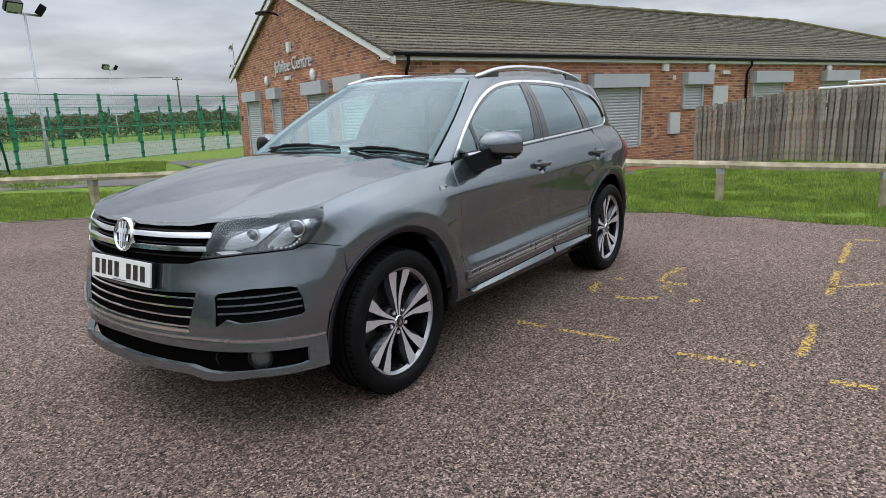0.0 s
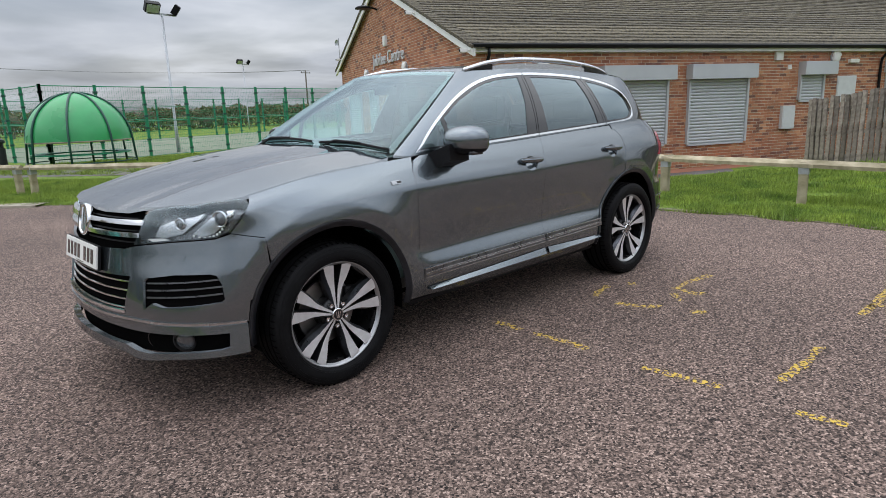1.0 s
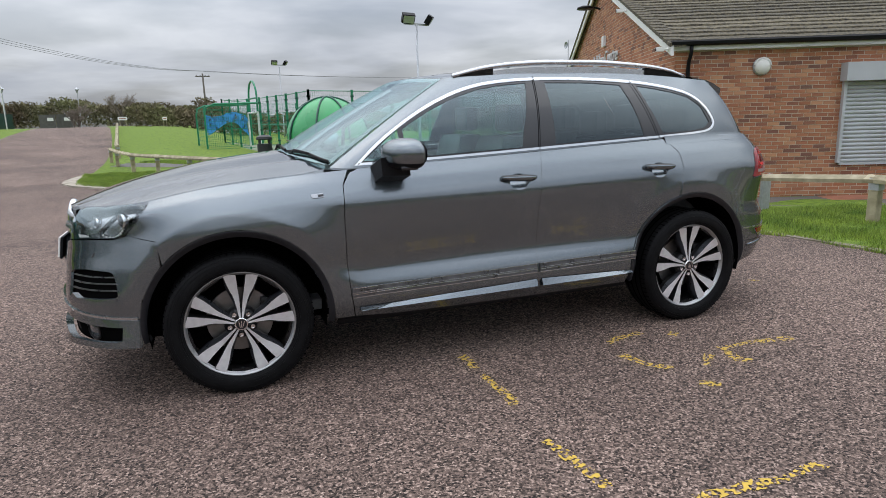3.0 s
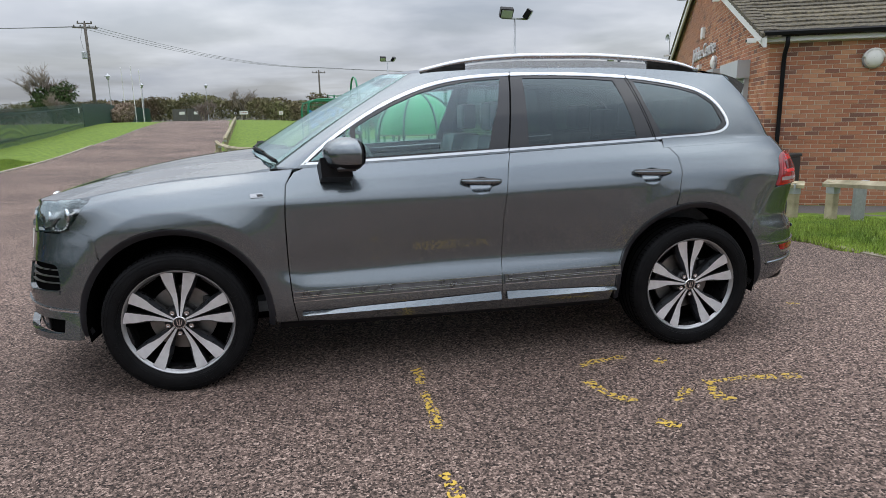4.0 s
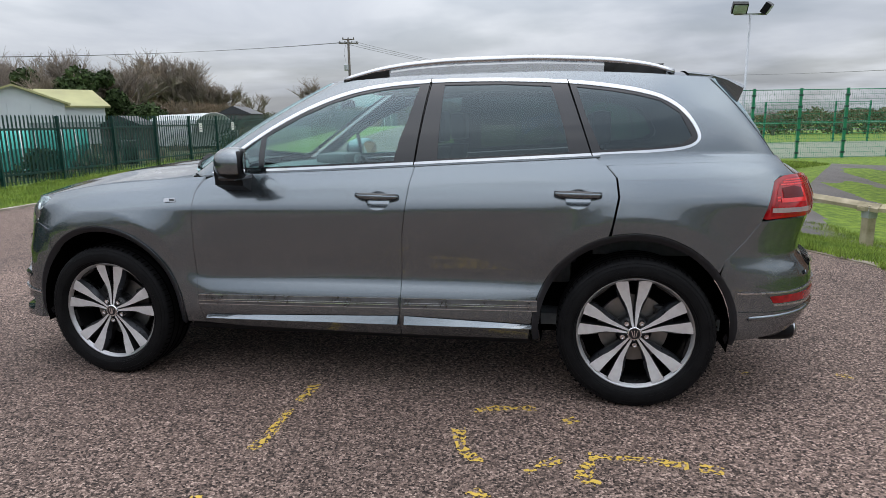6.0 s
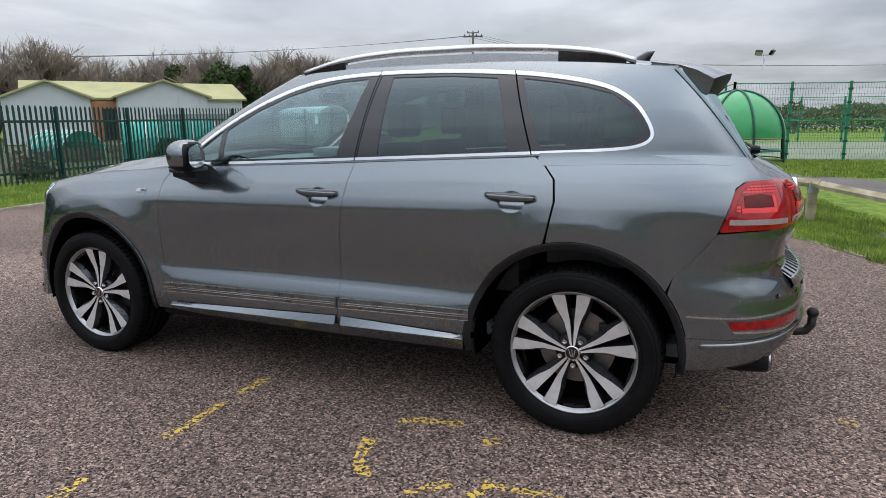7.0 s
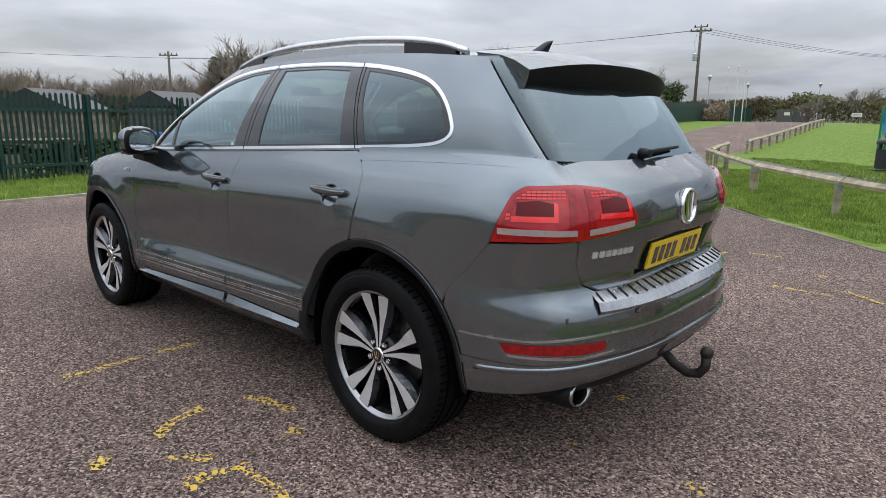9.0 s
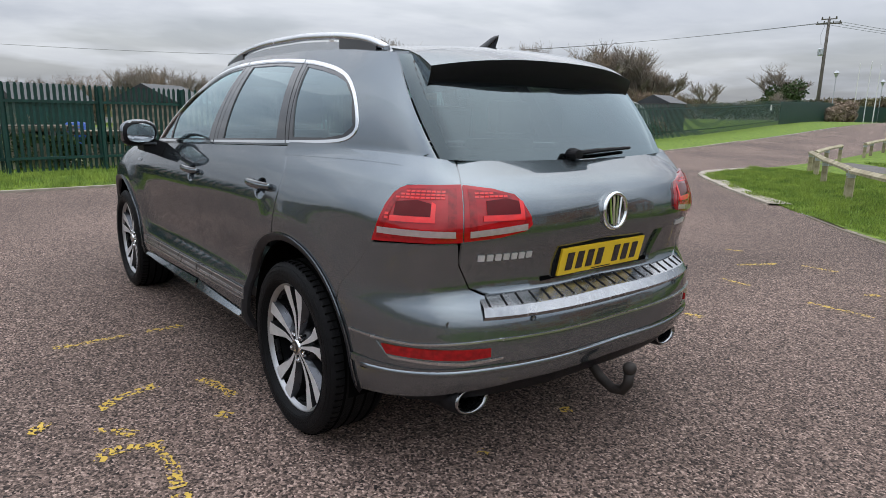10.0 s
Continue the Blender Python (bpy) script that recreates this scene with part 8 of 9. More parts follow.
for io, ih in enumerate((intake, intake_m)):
    shell("intake_backing", ih, body_at, M["deep"], bumper, "near-black sheet for the shade inside the side intake", off=-0.05, flange=0, step=0.05)
    for k in range(3):
        z = 0.582 + 0.033 * k
        a_, b2 = (sf(0.582), sx(2.02)) if io == 0 else (2 * PL - sf(0.582), 2 * PL - sx(2.02))
        ln = [(a_ + (b2 - a_) * u, z + 0.016 * u) for u in np.linspace(0, 1, 6)]
        shell("intake_slat", ln + [(s, zz + 0.007) for s, zz in ln[::-1]], body_at, M["grey_strip"], bumper, "grey-edged slat", off=-0.012, flange=0.012, step=0.03)
    wg = [(sf(0.555), 0.508), (sf(0.66), 0.520), (sx(2.02), 0.545), (sx(2.018), 0.563), (sf(0.68), 0.545), (sf(0.625), 0.562)]
    wg = wg if io == 0 else [(2 * PL - s, z) for s, z in wg]
    shell("intake_winglet", wg, body_at, M["paint"], bumper, "body-coloured winglet", off=0.006, flange=0.03, step=0.03)
    # fog lamp
    p = body_at(np.array([sf(0.735)]), np.array([0.375]))[0]
    n_ = normals(body_at, np.array([sf(0.735)]), np.array([0.375]))[0]
    n_ = n_ if n_[0] > 0 else -n_
    if io:
        p, n_ = p * np.array((1, -1, 1)), n_ * np.array((1, -1, 1))
    mt = Matrix.Translation(Vector(p) - Vector(n_) * 0.045) @ Vector(n_).to_track_quat("Z", "Y").to_matrix().to_4x4()
    fo = part("fog_lamp", lathe([(0, 0.0), (0.052, 0.0), (0.056, 0.03), (0.048, 0.034), (0.044, 0.015), (0, 0.01)], 24), M["alloy_dark"], bumper, "round fog lamp", smooth=False)
    fo.matrix_local = mt
    part("lens", lathe([(0, 0.036), (0.03, 0.033), (0.047, 0.022)], 24), M["lamp_dim"], fo, smooth=True)
    pb_ = body_at(np.array([sf(0.61)]), np.array([0.368]))[0] * np.array((1, -1 if io else 1, 1))
    part("fog_pocket", lathe([(0.03, -0.012), (0.056, 0.0), (0.060, 0.008), (0.064, 0.0)], 28), M["gloss_black"], bumper, "empty round lamp recess", smooth=True).matrix_local = Matrix.Translation(Vector(pb_) - Vector(n_) * 0.040) @ Vector(n_).to_track_quat("Z", "Y").to_matrix().to_4x4() @ Matrix.Diagonal((1, 0.8, 1, 1))
    cap = [(sf(0.66), 0.742), (sf(0.76), 0.756), (sf(0.77), 0.780), (sf(0.66), 0.770)]
    cap = cap if io == 0 else [(2 * PL - s, z) for s, z in cap]
    shell("washer_cap", cap, body_at, M["paint"], bumper, "headlamp washer cover", off=0.004, flange=0.006, step=0.03)

# radiator grille
g_lo = [(sf(0.50), 0.823), (sf(0.44), 0.806), (sf(0.2), 0.796), (PL, 0.794)]
g_hi = [(PL, 0.972), (sf(0.2), 0.972), (sf(0.42), 0.978), (sf(0.545), 0.975)]
gp = g_lo + [(2 * PL - s, z) for s, z in g_lo[-2::-1]]
gp += [(2 * PL - s, z) for s, z in g_hi[::-1]] + g_hi[1:]
grille = shell("radiator_grille", gp, body_at, M["deep"], car, "black grille with two chrome bars", off=-0.03, flange=0, step=0.05)[0]
for z0, z1, w0, w1 in ((0.910, 0.932, 0.560, 0.500), (0.852, 0.872, 0.535, 0.49)):
    ln = [(sf(w0), z0 + 0.006), (sf(0.3), z0 + 0.002), (PL, z0), (2 * PL - sf(0.3), z0 + 0.002), (2 * PL - sf(w0), z0 + 0.006)]
    hi = [(sf(w0), z1 + 0.006), (sf(0.3), z1 + 0.002), (PL, z1), (2 * PL - sf(0.3), z1 + 0.002), (2 * PL - sf(w0), z1 + 0.006)]
    shell("grille_bar", ln + hi[::-1], body_at, M["chrome"], grille, "chrome grille bar", off=0.008, flange=0.035, step=0.03)
for z in (0.83, 0.885, 0.945):
    ln = [(sf(0.50), z), (PL, z - 0.004), (2 * PL - sf(0.50), z), (2 * PL - sf(0.50), z + 0.006), (PL, z + 0.002), (sf(0.50), z + 0.006)]
    shell("grille_slat", ln, body_at, M["trim_black"], grille, "black slat", off=-0.018, flange=0.02, step=0.04)


def emblem(p, n_, r, parent):
    mt = Matrix.Translation(p) @ Vector(n_).to_track_quat("Z", "Y").to_matrix().to_4x4()
    e = part("emblem", lathe([(r * 0.80, 0.0), (r * 0.82, 0.012), (r * 0.92, 0.018), (r, 0.010), (r, -0.01), (r * 0.8, -0.01)], 40), M["chrome"], parent, "plain round chrome emblem", smooth=True)
    e.matrix_local = mt
    part("emblem_disc", lathe([(0, 0.002), (r * 0.81, 0.002), (r * 0.81, -0.01), (0, -0.01)], 32), M["gloss_black"], e, "dark disc")
    for k in range(4):
        x0, x1 = -0.48 + 0.32 * k, (-0.36 + 0.24 * k) * 0.8
        hh = 0.78 * math.sqrt(1 - x0 * x0)
        bm = tube([(x0 * r, hh * r, 0.008), (x1 * r, -hh * r, 0.008)], r * 0.075, 6)
        part("emblem_bar", bm, M["chrome"], e)
    return e


emblem((2.308, 0.0, 0.905), (1, 0, 0.22), 0.082, grille)


def plate(p, rz, tilt, mat, parent, w=0.52, h=0.111):
    pb = part("number_plate", box(-w / 2, w / 2, -0.006, 0.004, -h / 2, h / 2, 0.003), mat, parent, "number plate with plain dark bars")
    pb.matrix_local = pose(*p, tilt, 0, rz)
    part("plate_holder", box(-w / 2 - 0.005, w / 2 + 0.005, -0.02, -0.007, -h / 2 - 0.008, h / 2 + 0.004, 0.003), M["trim_black"], pb, "black holder")
    xs = [0.205, 0.145, 0.085, 0.025, -0.08, -0.14, -0.20]
    for x in xs:
        part("text_bar", box(x - 0.019, x + 0.019, 0.0045, 0.006, -0.036, 0.036), M["gloss_black"], pb, "plain dark bar")
    part("dealer_bar", box(-0.06, 0.06, 0.0045, 0.0055, -0.050, -0.046), M["gloss_black"], pb, "thin dark line")
    return pb


plate((2.356, 0.0, 0.745), -90, 9, M["plate_white"], bumper)

# headlamps
hl = [(sx(1.955), 0.874), (sx(2.03), 0.854), (sf(0.70), 0.844), (sf(0.58), 0.832), (sf(0.505), 0.824), (sf(0.545), 0.90), (sf(0.575), 0.976), (sf(0.66), 0.992), (sf(0.75), 1.001), (sx(2.0), 1.012), (sx(1.90), 1.02), (sx(1.855), 1.012), (sx(1.862), 0.985), (sx(1.905), 0.925)]


def lamp_at(u, v_):
    """A place in the headlamp: u from the inner tip to the outer corner, v_ from its lower to its upper edge."""
    low_ = pchip([0, 0.25, 0.6, 1.0], [[sf(0.515), 0.832], [sf(0.62), 0.838], [sx(2.06), 0.852], [sx(1.93), 0.885]], np.array([u]))[0]
    up_ = pchip([0, 0.25, 0.6, 1.0], [[sf(0.575), 0.972], [sf(0.66), 0.988], [sx(2.06), 1.003], [sx(1.87), 1.015]], np.array([u]))[0]
    q = low_ + (up_ - low_) * v_
    return (float(q[0]), float(q[1]))


for io, sd in enumerate(BOTH):
    ho = shell("headlamp", hl, body_at, M["lamp_back"], car, "dark headlamp unit with projector lens", off=-0.055, flange=0, step=0.04, sides=(sd,))[0]
    shell("lens_cover", hl, body_at, M["glass_lamp"], ho, "clear headlamp cover", off=0.002, flange=0.004, step=0.05, sides=(sd,))
    shell("lamp_surround", hl, body_at, M["gloss_black"], ho, "black rim", holes=[[(s + (sx(2.02) - s) * 0.05, z + (0.925 - z) * 0.09) for s, z in hl]], off=-0.003, flange=0.05, step=0.03, sides=(sd,))
    # bright reflector bowls, projectors, running lights and the lower light bar, laid out across the lamp
    for bowl in ([(0.195, 0.20), (0.24, 0.52), (0.34, 0.70), (0.50, 0.78), (0.56, 0.86), (0.50, 0.55), (0.42, 0.22), (0.30, 0.12)], [(0.48, 0.20), (0.56, 0.48), (0.64, 0.72), (0.73, 0.84), (0.90, 0.88), (0.86, 0.62), (0.78, 0.30), (0.66, 0.12), (0.54, 0.08)]):
        shell("reflector_bowl", [lamp_at(*q) for q in bowl], body_at, M["satin"], ho, "bright reflector bowl", off=-0.034, flange=0.012, step=0.02, sides=(sd,))
    for uu, vv, r_ in ((0.385, 0.52, 0.026), (0.70, 0.52, 0.036)):
        s_, z_ = lamp_at(uu, vv)
        p = body_at(np.array([s_]), np.array([z_]))[0]
        n_ = normals(body_at, np.array([s_]), np.array([z_]))[0]
        n_ = n_ if n_[0] > 0 else -n_
        n_ = (n_ + np.array((0.8, 0, -0.1))); n_ /= np.linalg.norm(n_)
        p, n_ = p * np.array((1, sd, 1)), n_ * np.array((1, sd, 1))
        mt = Matrix.Translation(Vector(p) - Vector(n_) * 0.036) @ Vector(n_).to_track_quat("Z", "Y").to_matrix().to_4x4()
        pj = part("projector", lathe([(r_ * 0.86, 0.004), (r_, 0.010), (r_ * 1.12, 0.006), (r_ * 1.18, -0.012), (0, -0.012)], 28), M["chrome"], ho, "chrome projector ring", smooth=True)
        pj.matrix_local = mt
        part("projector_lens", lathe([(0, 0.016), (r_ * 0.5, 0.013), (r_ * 0.88, 0.003)], 24), M["lamp_dim"], pj, "dark glass projector lens", smooth=True)
    leds = [(0.49, 0.14), (0.525, 0.075), (0.565, 0.05), (0.61, 0.045), (0.655, 0.05), (0.70, 0.075), (0.74, 0.115), (0.775, 0.18), (0.80, 0.27), (0.825, 0.37), (0.845, 0.47), (0.865, 0.57), (0.885, 0.67)]
    for uu, vv in leds:
        s_, z_ = lamp_at(uu, vv)
        p = body_at(np.array([s_]), np.array([z_]))[0]
        n_ = normals(body_at, np.array([s_]), np.array([z_]))[0]
        n_ = n_ if n_[0] > 0 else -n_
        p, n_ = p * np.array((1, sd, 1)), n_ * np.array((1, sd, 1))
        part("led", lathe([(0, 0.004), (0.0045, 0.003), (0.006, 0)], 8), M["plate_white"], ho).matrix_local = Matrix.Translation(Vector(p) - Vector(n_) * 0.024) @ Vector(n_).to_track_quat("Z", "Y").to_matrix().to_4x4()
    shell("light_bar", [lamp_at(*q) for q in ((0.13, 0.13), (0.30, 0.12), (0.385, 0.02), (0.24, 0.0))], body_at, M["plate_white"], ho, "white inner light bar", off=-0.016, flange=0.01, step=0.02, sides=(sd,))

# rear bumper
rb = [(sx(-1.905), 0.345)] + S(*arc(AR, ACZ, AR_O + 0.004, 170, 144, 8)) + [(sx(-1.8425), 0.7440), (sx(-1.9225), 0.8285), (sx(-1.9972), 0.9230), (sx(-2.10), 0.931), (sr(0.725), 0.935), (sr(0.7205), 0.86), (sr(0.679), 0.768), (sr(0.61), 0.736), (0.0, 0.730)]
rb_all = rb + [(-s, z) for s, z in rb[-2::-1]] + [(-sx(-2.16), 0.372), (-sr(0.5), 0.425), (0.0, 0.435), (sr(0.5), 0.425), (sx(-2.16), 0.372)]
rbump = shell("rear_bumper", rb_all, body_at, M["paint"], car, "", step=0.035)[0]
for z0, dz, w in ((0.585, 0.014, 0.006), (0.468, 0.014, 0.026)):
    ln = [(sx(-1.90), z0 + 0.002), (sx(-2.16), z0 - 0.004), (sr(0.6), z0 - 0.002 + dz), (0.0, z0 + dz)]
    full = ln + [(-s, z) for s, z in ln[-2::-1]]
    shell("bumper_strip", full + [(s, z + w) for s, z in full[::-1]], body_at, M["satin"] if w < 0.02 else M["paint"], rbump, "raised bumper line", off=0.007, flange=0.02, step=0.03)
lip_s = np.linspace(-sx(-1.96), sx(-1.96), 61)
lip_z = np.interp(np.abs(lip_s), [0.0, sr(0.6), sx(-2.16), sx(-1.90)], [0.498, 0.490, 0.474, 0.462])
part("bumper_lip", tube([tuple(p) for p in body_at(lip_s, lip_z)], 0.013, 10), M["paint"], rbump, "rounded lip along the lower bumper", smooth=True)
df = [(sx(-2.10), 0.372), (sx(-2.17), 0.383), (sr(0.5), 0.437), (0.0, 0.447)]
dfa = df + [(-s, z) for s, z in df[-2::-1]] + [(-sx(-2.12), 0.338), (-sr(0.5), 0.35), (sr(0.5), 0.35), (sx(-2.12), 0.338)]
shell("diffuser", dfa, body_at, M["trim_black"], rbump, "black lower valance", off=-0.012, flange=0.02, step=0.04)
for sd in BOTH:
    rf = [(sx(-2.075), 0.536), (sr(0.70), 0.532), (sr(0.615), 0.540), (sr(0.615), 0.571), (sr(0.70), 0.570), (sx(-2.055), 0.569)]
    rr = shell("reflector", rf, body_at, M["red_deep"], rbump, "long red rear reflector", off=0.006, flange=0.01, step=0.03, sides=(sd,))[0]
    rim_ = [(sx(-2.035), 0.574), (sx(-2.075), 0.530), (sr(0.70), 0.521), (sr(0.57), 0.534), (sr(0.57), 0.527), (sr(0.70), 0.511), (sx(-2.085), 0.521)]
    shell("reflector_rim", rim_, body_at, M["satin"], rr, "bright rim", off=0.004, flange=0.01, step=0.02, sides=(sd,))
    for k in range(2):
        pr_ = body_at(np.array([sr(0.45 + 0.3 * k)]), np.array([0.66]))[0]
        part("parking_sensor", lathe([(0, 0.004), (0.010, 0.004), (0.011, 0)], 14, "x"), M["paint"], rbump).location = (pr_[0] - 0.004, sd * pr_[1], 0.66)
    # exhaust tip
    ex_ = lathe([(0.058, 0.0), (0.062, -0.006), (0.062, -0.05), (0.060, -0.20), (0.052, -0.20), (0.053, -0.02), (0.058, 0.0)], 28)
    bmesh.ops.transform(ex_, matrix=Matrix.Diagonal((1.25, 0.85, 1, 1)), verts=ex_.verts)
    et = part("exhaust_tip", ex_, M["sill_steel"], car, "oval chrome exhaust tip", smooth=True)
    et.matrix_local = Matrix.Translation((-2.25, sd * 0.622, 0.348)) @ pose(0, 0, 0, 0, -88, 0) @ pose(0, 0, 0, 0, 0, 90)
    sh = lathe([(0.064, -0.012), (0.069, -0.016), (0.073, -0.05), (0.076, -0.16), (0.066, -0.18)], 32)
    bmesh.ops.transform(sh, matrix=Matrix.Diagonal((1.22, 0.88, 1, 1)), verts=sh.verts)
    part("exhaust_surround", sh, M["trim_black"], et, "black bumper flare round the exhaust", smooth=True)
    part("bore", lathe([(0, -0.12), (0.052, -0.12), (0.052, -0.1)], 20), M["deep"], et)
# ridged load-sill plate on the bumper
bm = bmesh.new()
rows = []
for k in range(61):
    y = -0.64 + 1.28 * k / 60
    pa = body_at(np.array([sr(y)] * 2), np.array((0.670, 0.736)))
    o = 0.008
    a_, b2 = Vector(pa[0]), Vector(pa[1])
    rows.append([bm.verts.new(a_ + Vector((-0.004, 0, 0.0))), bm.verts.new(a_ + Vector((-0.008, 0, 0.012))), bm.verts.new(a_.lerp(b2, 0.35) + Vector((-o, 0, 0.010 + o))), bm.verts.new(b2 + Vector((0.012, 0, o * 0.8)))])
for r0, r1 in zip(rows, rows[1:]):
    for k in range(3):
        bm.faces.new((r0[k], r0[k + 1], r1[k + 1], r1[k]))
bmesh.ops.recalc_face_normals(bm, faces=bm.faces)
part("load_sill_plate", bm, M["sill_steel"], rbump, "ribbed chrome load-sill plate")
for k in range(20):
    y = -0.615 + 1.23 * k / 19
    pa = body_at(np.array([sr(y)] * 2), np.array((0.670, 0.736)))
    a_, b2 = Vector(pa[0]), Vector(pa[1])
    a_, b2 = a_.lerp(b2, 0.35) + Vector((-0.008, 0, 0.018)), b2 + Vector((0.012, 0, 0.0064))
    part("sill_rib", tube([a_.lerp(b2, 0.10), a_.lerp(b2, 0.92)], 0.0042, 6), M["trim_black"], rbump, "dark rib")

# tail lamps: outer on the quarter, inner on the tailgate
to = [(sx(-2.008), 0.936), (sx(-2.10), 0.942), (sr(0.7135), 0.946), (sr(0.712), 1.05), (sr(0.714), 1.127), (sx(-2.16), 1.127), (sx(-2.118), 1.124), (sx(-2.095), 1.115), (sx(-2.074), 1.098), (sx(-2.054), 1.065), (sx(-2.038), 1.02), (sx(-2.022), 0.972)]
ti = [(sr(0.7075), 0.948), (sr(0.58), 0.960), (sr(0.485), 0.976), (sr(0.458), 0.995), (sr(0.462), 1.022), (sr(0.49), 1.070), (sr(0.520), 1.096), (sr(0.60), 1.114), (sr(0.7085), 1.126), (sr(0.7065), 1.05)]
for sd in BOTH:
    for nm, pl, host, cen in (("tail_lamp", to, car, (sx(-2.15), 1.04)), ("tail_lamp", ti, tailgate, (sr(0.57), 1.045))):
        tl_ = shell(nm, pl, body_at, M["red_lens"], host, "glossy red tail lamp with clear strip", off=0.012, flange=0.03, step=0.03, sides=(sd,))[0]
        # clear strip near the foot
        ss = [p[0] for p in pl]
        lo_, hi_ = min(ss), max(ss)
        st = [(lo_ + (hi_ - lo_) * (0.08 + 0.84 * u), 0.962 + (0.018 * (1 - u) if host is tailgate else 0.004 * u)) for u in np.linspace(0, 1, 8)]
        shell("clear_strip", st + [(s, z + 0.020) for s, z in st[::-1]], body_at, M["clear_lens"], tl_, "clear reversing lens", off=0.0145, flange=0.002, step=0.03, sides=(sd,))
        rim_l = [(q0 + (cen[0] - q0) * 0.12, q1 + (1.035 - q1) * 0.12) for q0, q1 in pl]
        shell("inner_lens", rim_l, body_at, M["red_deep"], tl_, "deep red ribbed lens", holes=[[(q0 + (cen[0] - q0) * 0.30, q1 + (1.035 - q1) * 0.30) for q0, q1 in pl]], off=0.0135, flange=0.001, step=0.02, sides=(sd,))
        dk = [(cen[0] + u * 0.068, cen[1] + w * 0.024 + 0.012) for u, w in ((-1, -1), (1, -1), (1, 0.8), (-0.2, 1.1), (-1, 0.6))]
        shell("dark_insert", dk, body_at, M["red_dark"], tl_, "dark red inner lens", off=0.0148, flange=0.001, step=0.02, sides=(sd,))
        for br in ([(-1.1, -0.032), (1.1, -0.032), (1.1, -0.014), (-1.1, -0.014)], [(-1.1, -0.014), (-0.88, -0.014), (-0.88, 0.034), (-1.1, 0.026)]):
            shell("bright_bar", [(cen[0] + u * 0.075, cen[1] + w) for u, w in br], body_at, M["red_bright"], tl_, "bright red light bar", off=0.0152, flange=0.001, step=0.02, sides=(sd,))
        for k in range(4):
            for j in range(12):
                w0 = cen[0] - 0.115 + 0.019 * j
                z0 = cen[1] + 0.042 + 0.0105 * k
                c4 = [(w0, z0), (w0 + 0.015, z0), (w0 + 0.015, z0 + 0.006), (w0, z0 + 0.006)]
                if all(inside(rim_l, np.array([q[0]]), np.array([q[1]]))[0] for q in c4):
                    shell("led_cell", c4, body_at, M["red_bright"], tl_, "", off=0.0150, flange=0.001, step=0.03, sides=(sd,))
        for k in range(5):
            z0 = cen[1] - 0.026 + 0.0125 * k
            for w0 in ((cen[0] - 0.122, cen[0] - 0.103) if host is tailgate else (cen[0] + 0.088, cen[0] + 0.107)):
                c4 = [(w0, z0), (w0 + 0.015, z0), (w0 + 0.015, z0 + 0.008), (w0, z0 + 0.008)]
                if all(inside(rim_l, np.array([q[0]]), np.array([q[1]]))[0] for q in c4):
                    shell("led_cell", c4, body_at, M["red_bright"], tl_, "", off=0.0150, flange=0.001, step=0.03, sides=(sd,))
# tailgate fittings
emblem((-2.343, 0.0, 1.012), (-1, 0, 0.05), 0.075, tailgate)
shell("plate_recess", rec, body_at, M["paint"], tailgate, "recess round the number plate", off=-0.016, flange=0, step=0.04)
plate((-2.306, 0.0, 0.828), 90, -12, M["plate_yellow"], tailgate)
for k in range(7):
    y0 = 0.655 - 0.033 * k
    c4 = [(sr(y0), 0.872), (sr(y0 - 0.023), 0.872), (sr(y0 - 0.023), 0.894), (sr(y0), 0.894)]
    shell("name_block", c4, body_at, M["alloy"], tailgate, "plain chrome block", off=0.005, flange=0.005, step=0.02)
for k in range(4):
    y0 = -0.52 - 0.03 * k
    c4 = [(sr(y0), 0.905), (sr(y0 - 0.02), 0.905), (sr(y0 - 0.02), 0.925), (sr(y0), 0.925)]
    shell("name_block", c4, body_at, M["alloy"], tailgate, "plain chrome block", off=0.005, flange=0.005, step=0.02)
# rear wiper
p0 = Vector(green_at(np.array([0.03]), np.array([0.03]))[0]) + Vector((-0.02, 0, 0.01))
p1 = Vector(green_at(np.array([-0.36]), np.array([0.058]))[0]) + Vector((-0.02, 0, 0.01))
wp = part("rear_wiper", tube([p0, p0.lerp(p1, 0.4) + Vector((-0.008, 0, 0.004)), p1], 0.012, 8, 0.007), M["trim_black"], tailgate, "black rear wiper")
part("wiper_boss", lathe([(0, 0.024), (0.017, 0.022), (0.023, 0.0), (0.023, -0.02), (0, -0.02)], 16, "x"), M["trim_black"], wp).matrix_local = Matrix.Translation(p0 + Vector((-0.01, 0, 0))) @ Matrix.Diagonal((-1, 1.6, 1.0, 1))

# windscreen wipers
for ya, yb, ta in ((0.30, 0.78, 0.045), (-0.42, 0.22, 0.05)):
    n = 9
    pts = []
    for k in range(n):
        y = ya + (yb - ya) * k / (n - 1)
        s_ = GL - y * 1.04
        p = Vector(green_at(np.array([s_]), np.array([ta + 0.02 * math.sin(math.pi * k / (n - 1))]))[0])
        pts.append(p + Vector((0.010, 0, 0.004)))
    w_ = part("windscreen_wiper", tube(pts, 0.008, 6), M["trim_black"], car, "black wiper blade at rest")
    part("wiper_arm", tube([Vector((1.09 - 0.05 * abs(ya + 0.08), ya - 0.05, 1.18)), pts[2] + Vector((0.008, 0, 0.010)), pts[5] + Vector((0.005, 0, 0.008))], 0.009, 6, 0.006), M["trim_black"], w_)
for sd in BOTH:
    part("bonnet_hinge_cover", box(0.90, 0.99, 0.74 * sd - 0.05, 0.74 * sd + 0.05, 1.10, 1.135, 0.012), M["trim_black"], car)

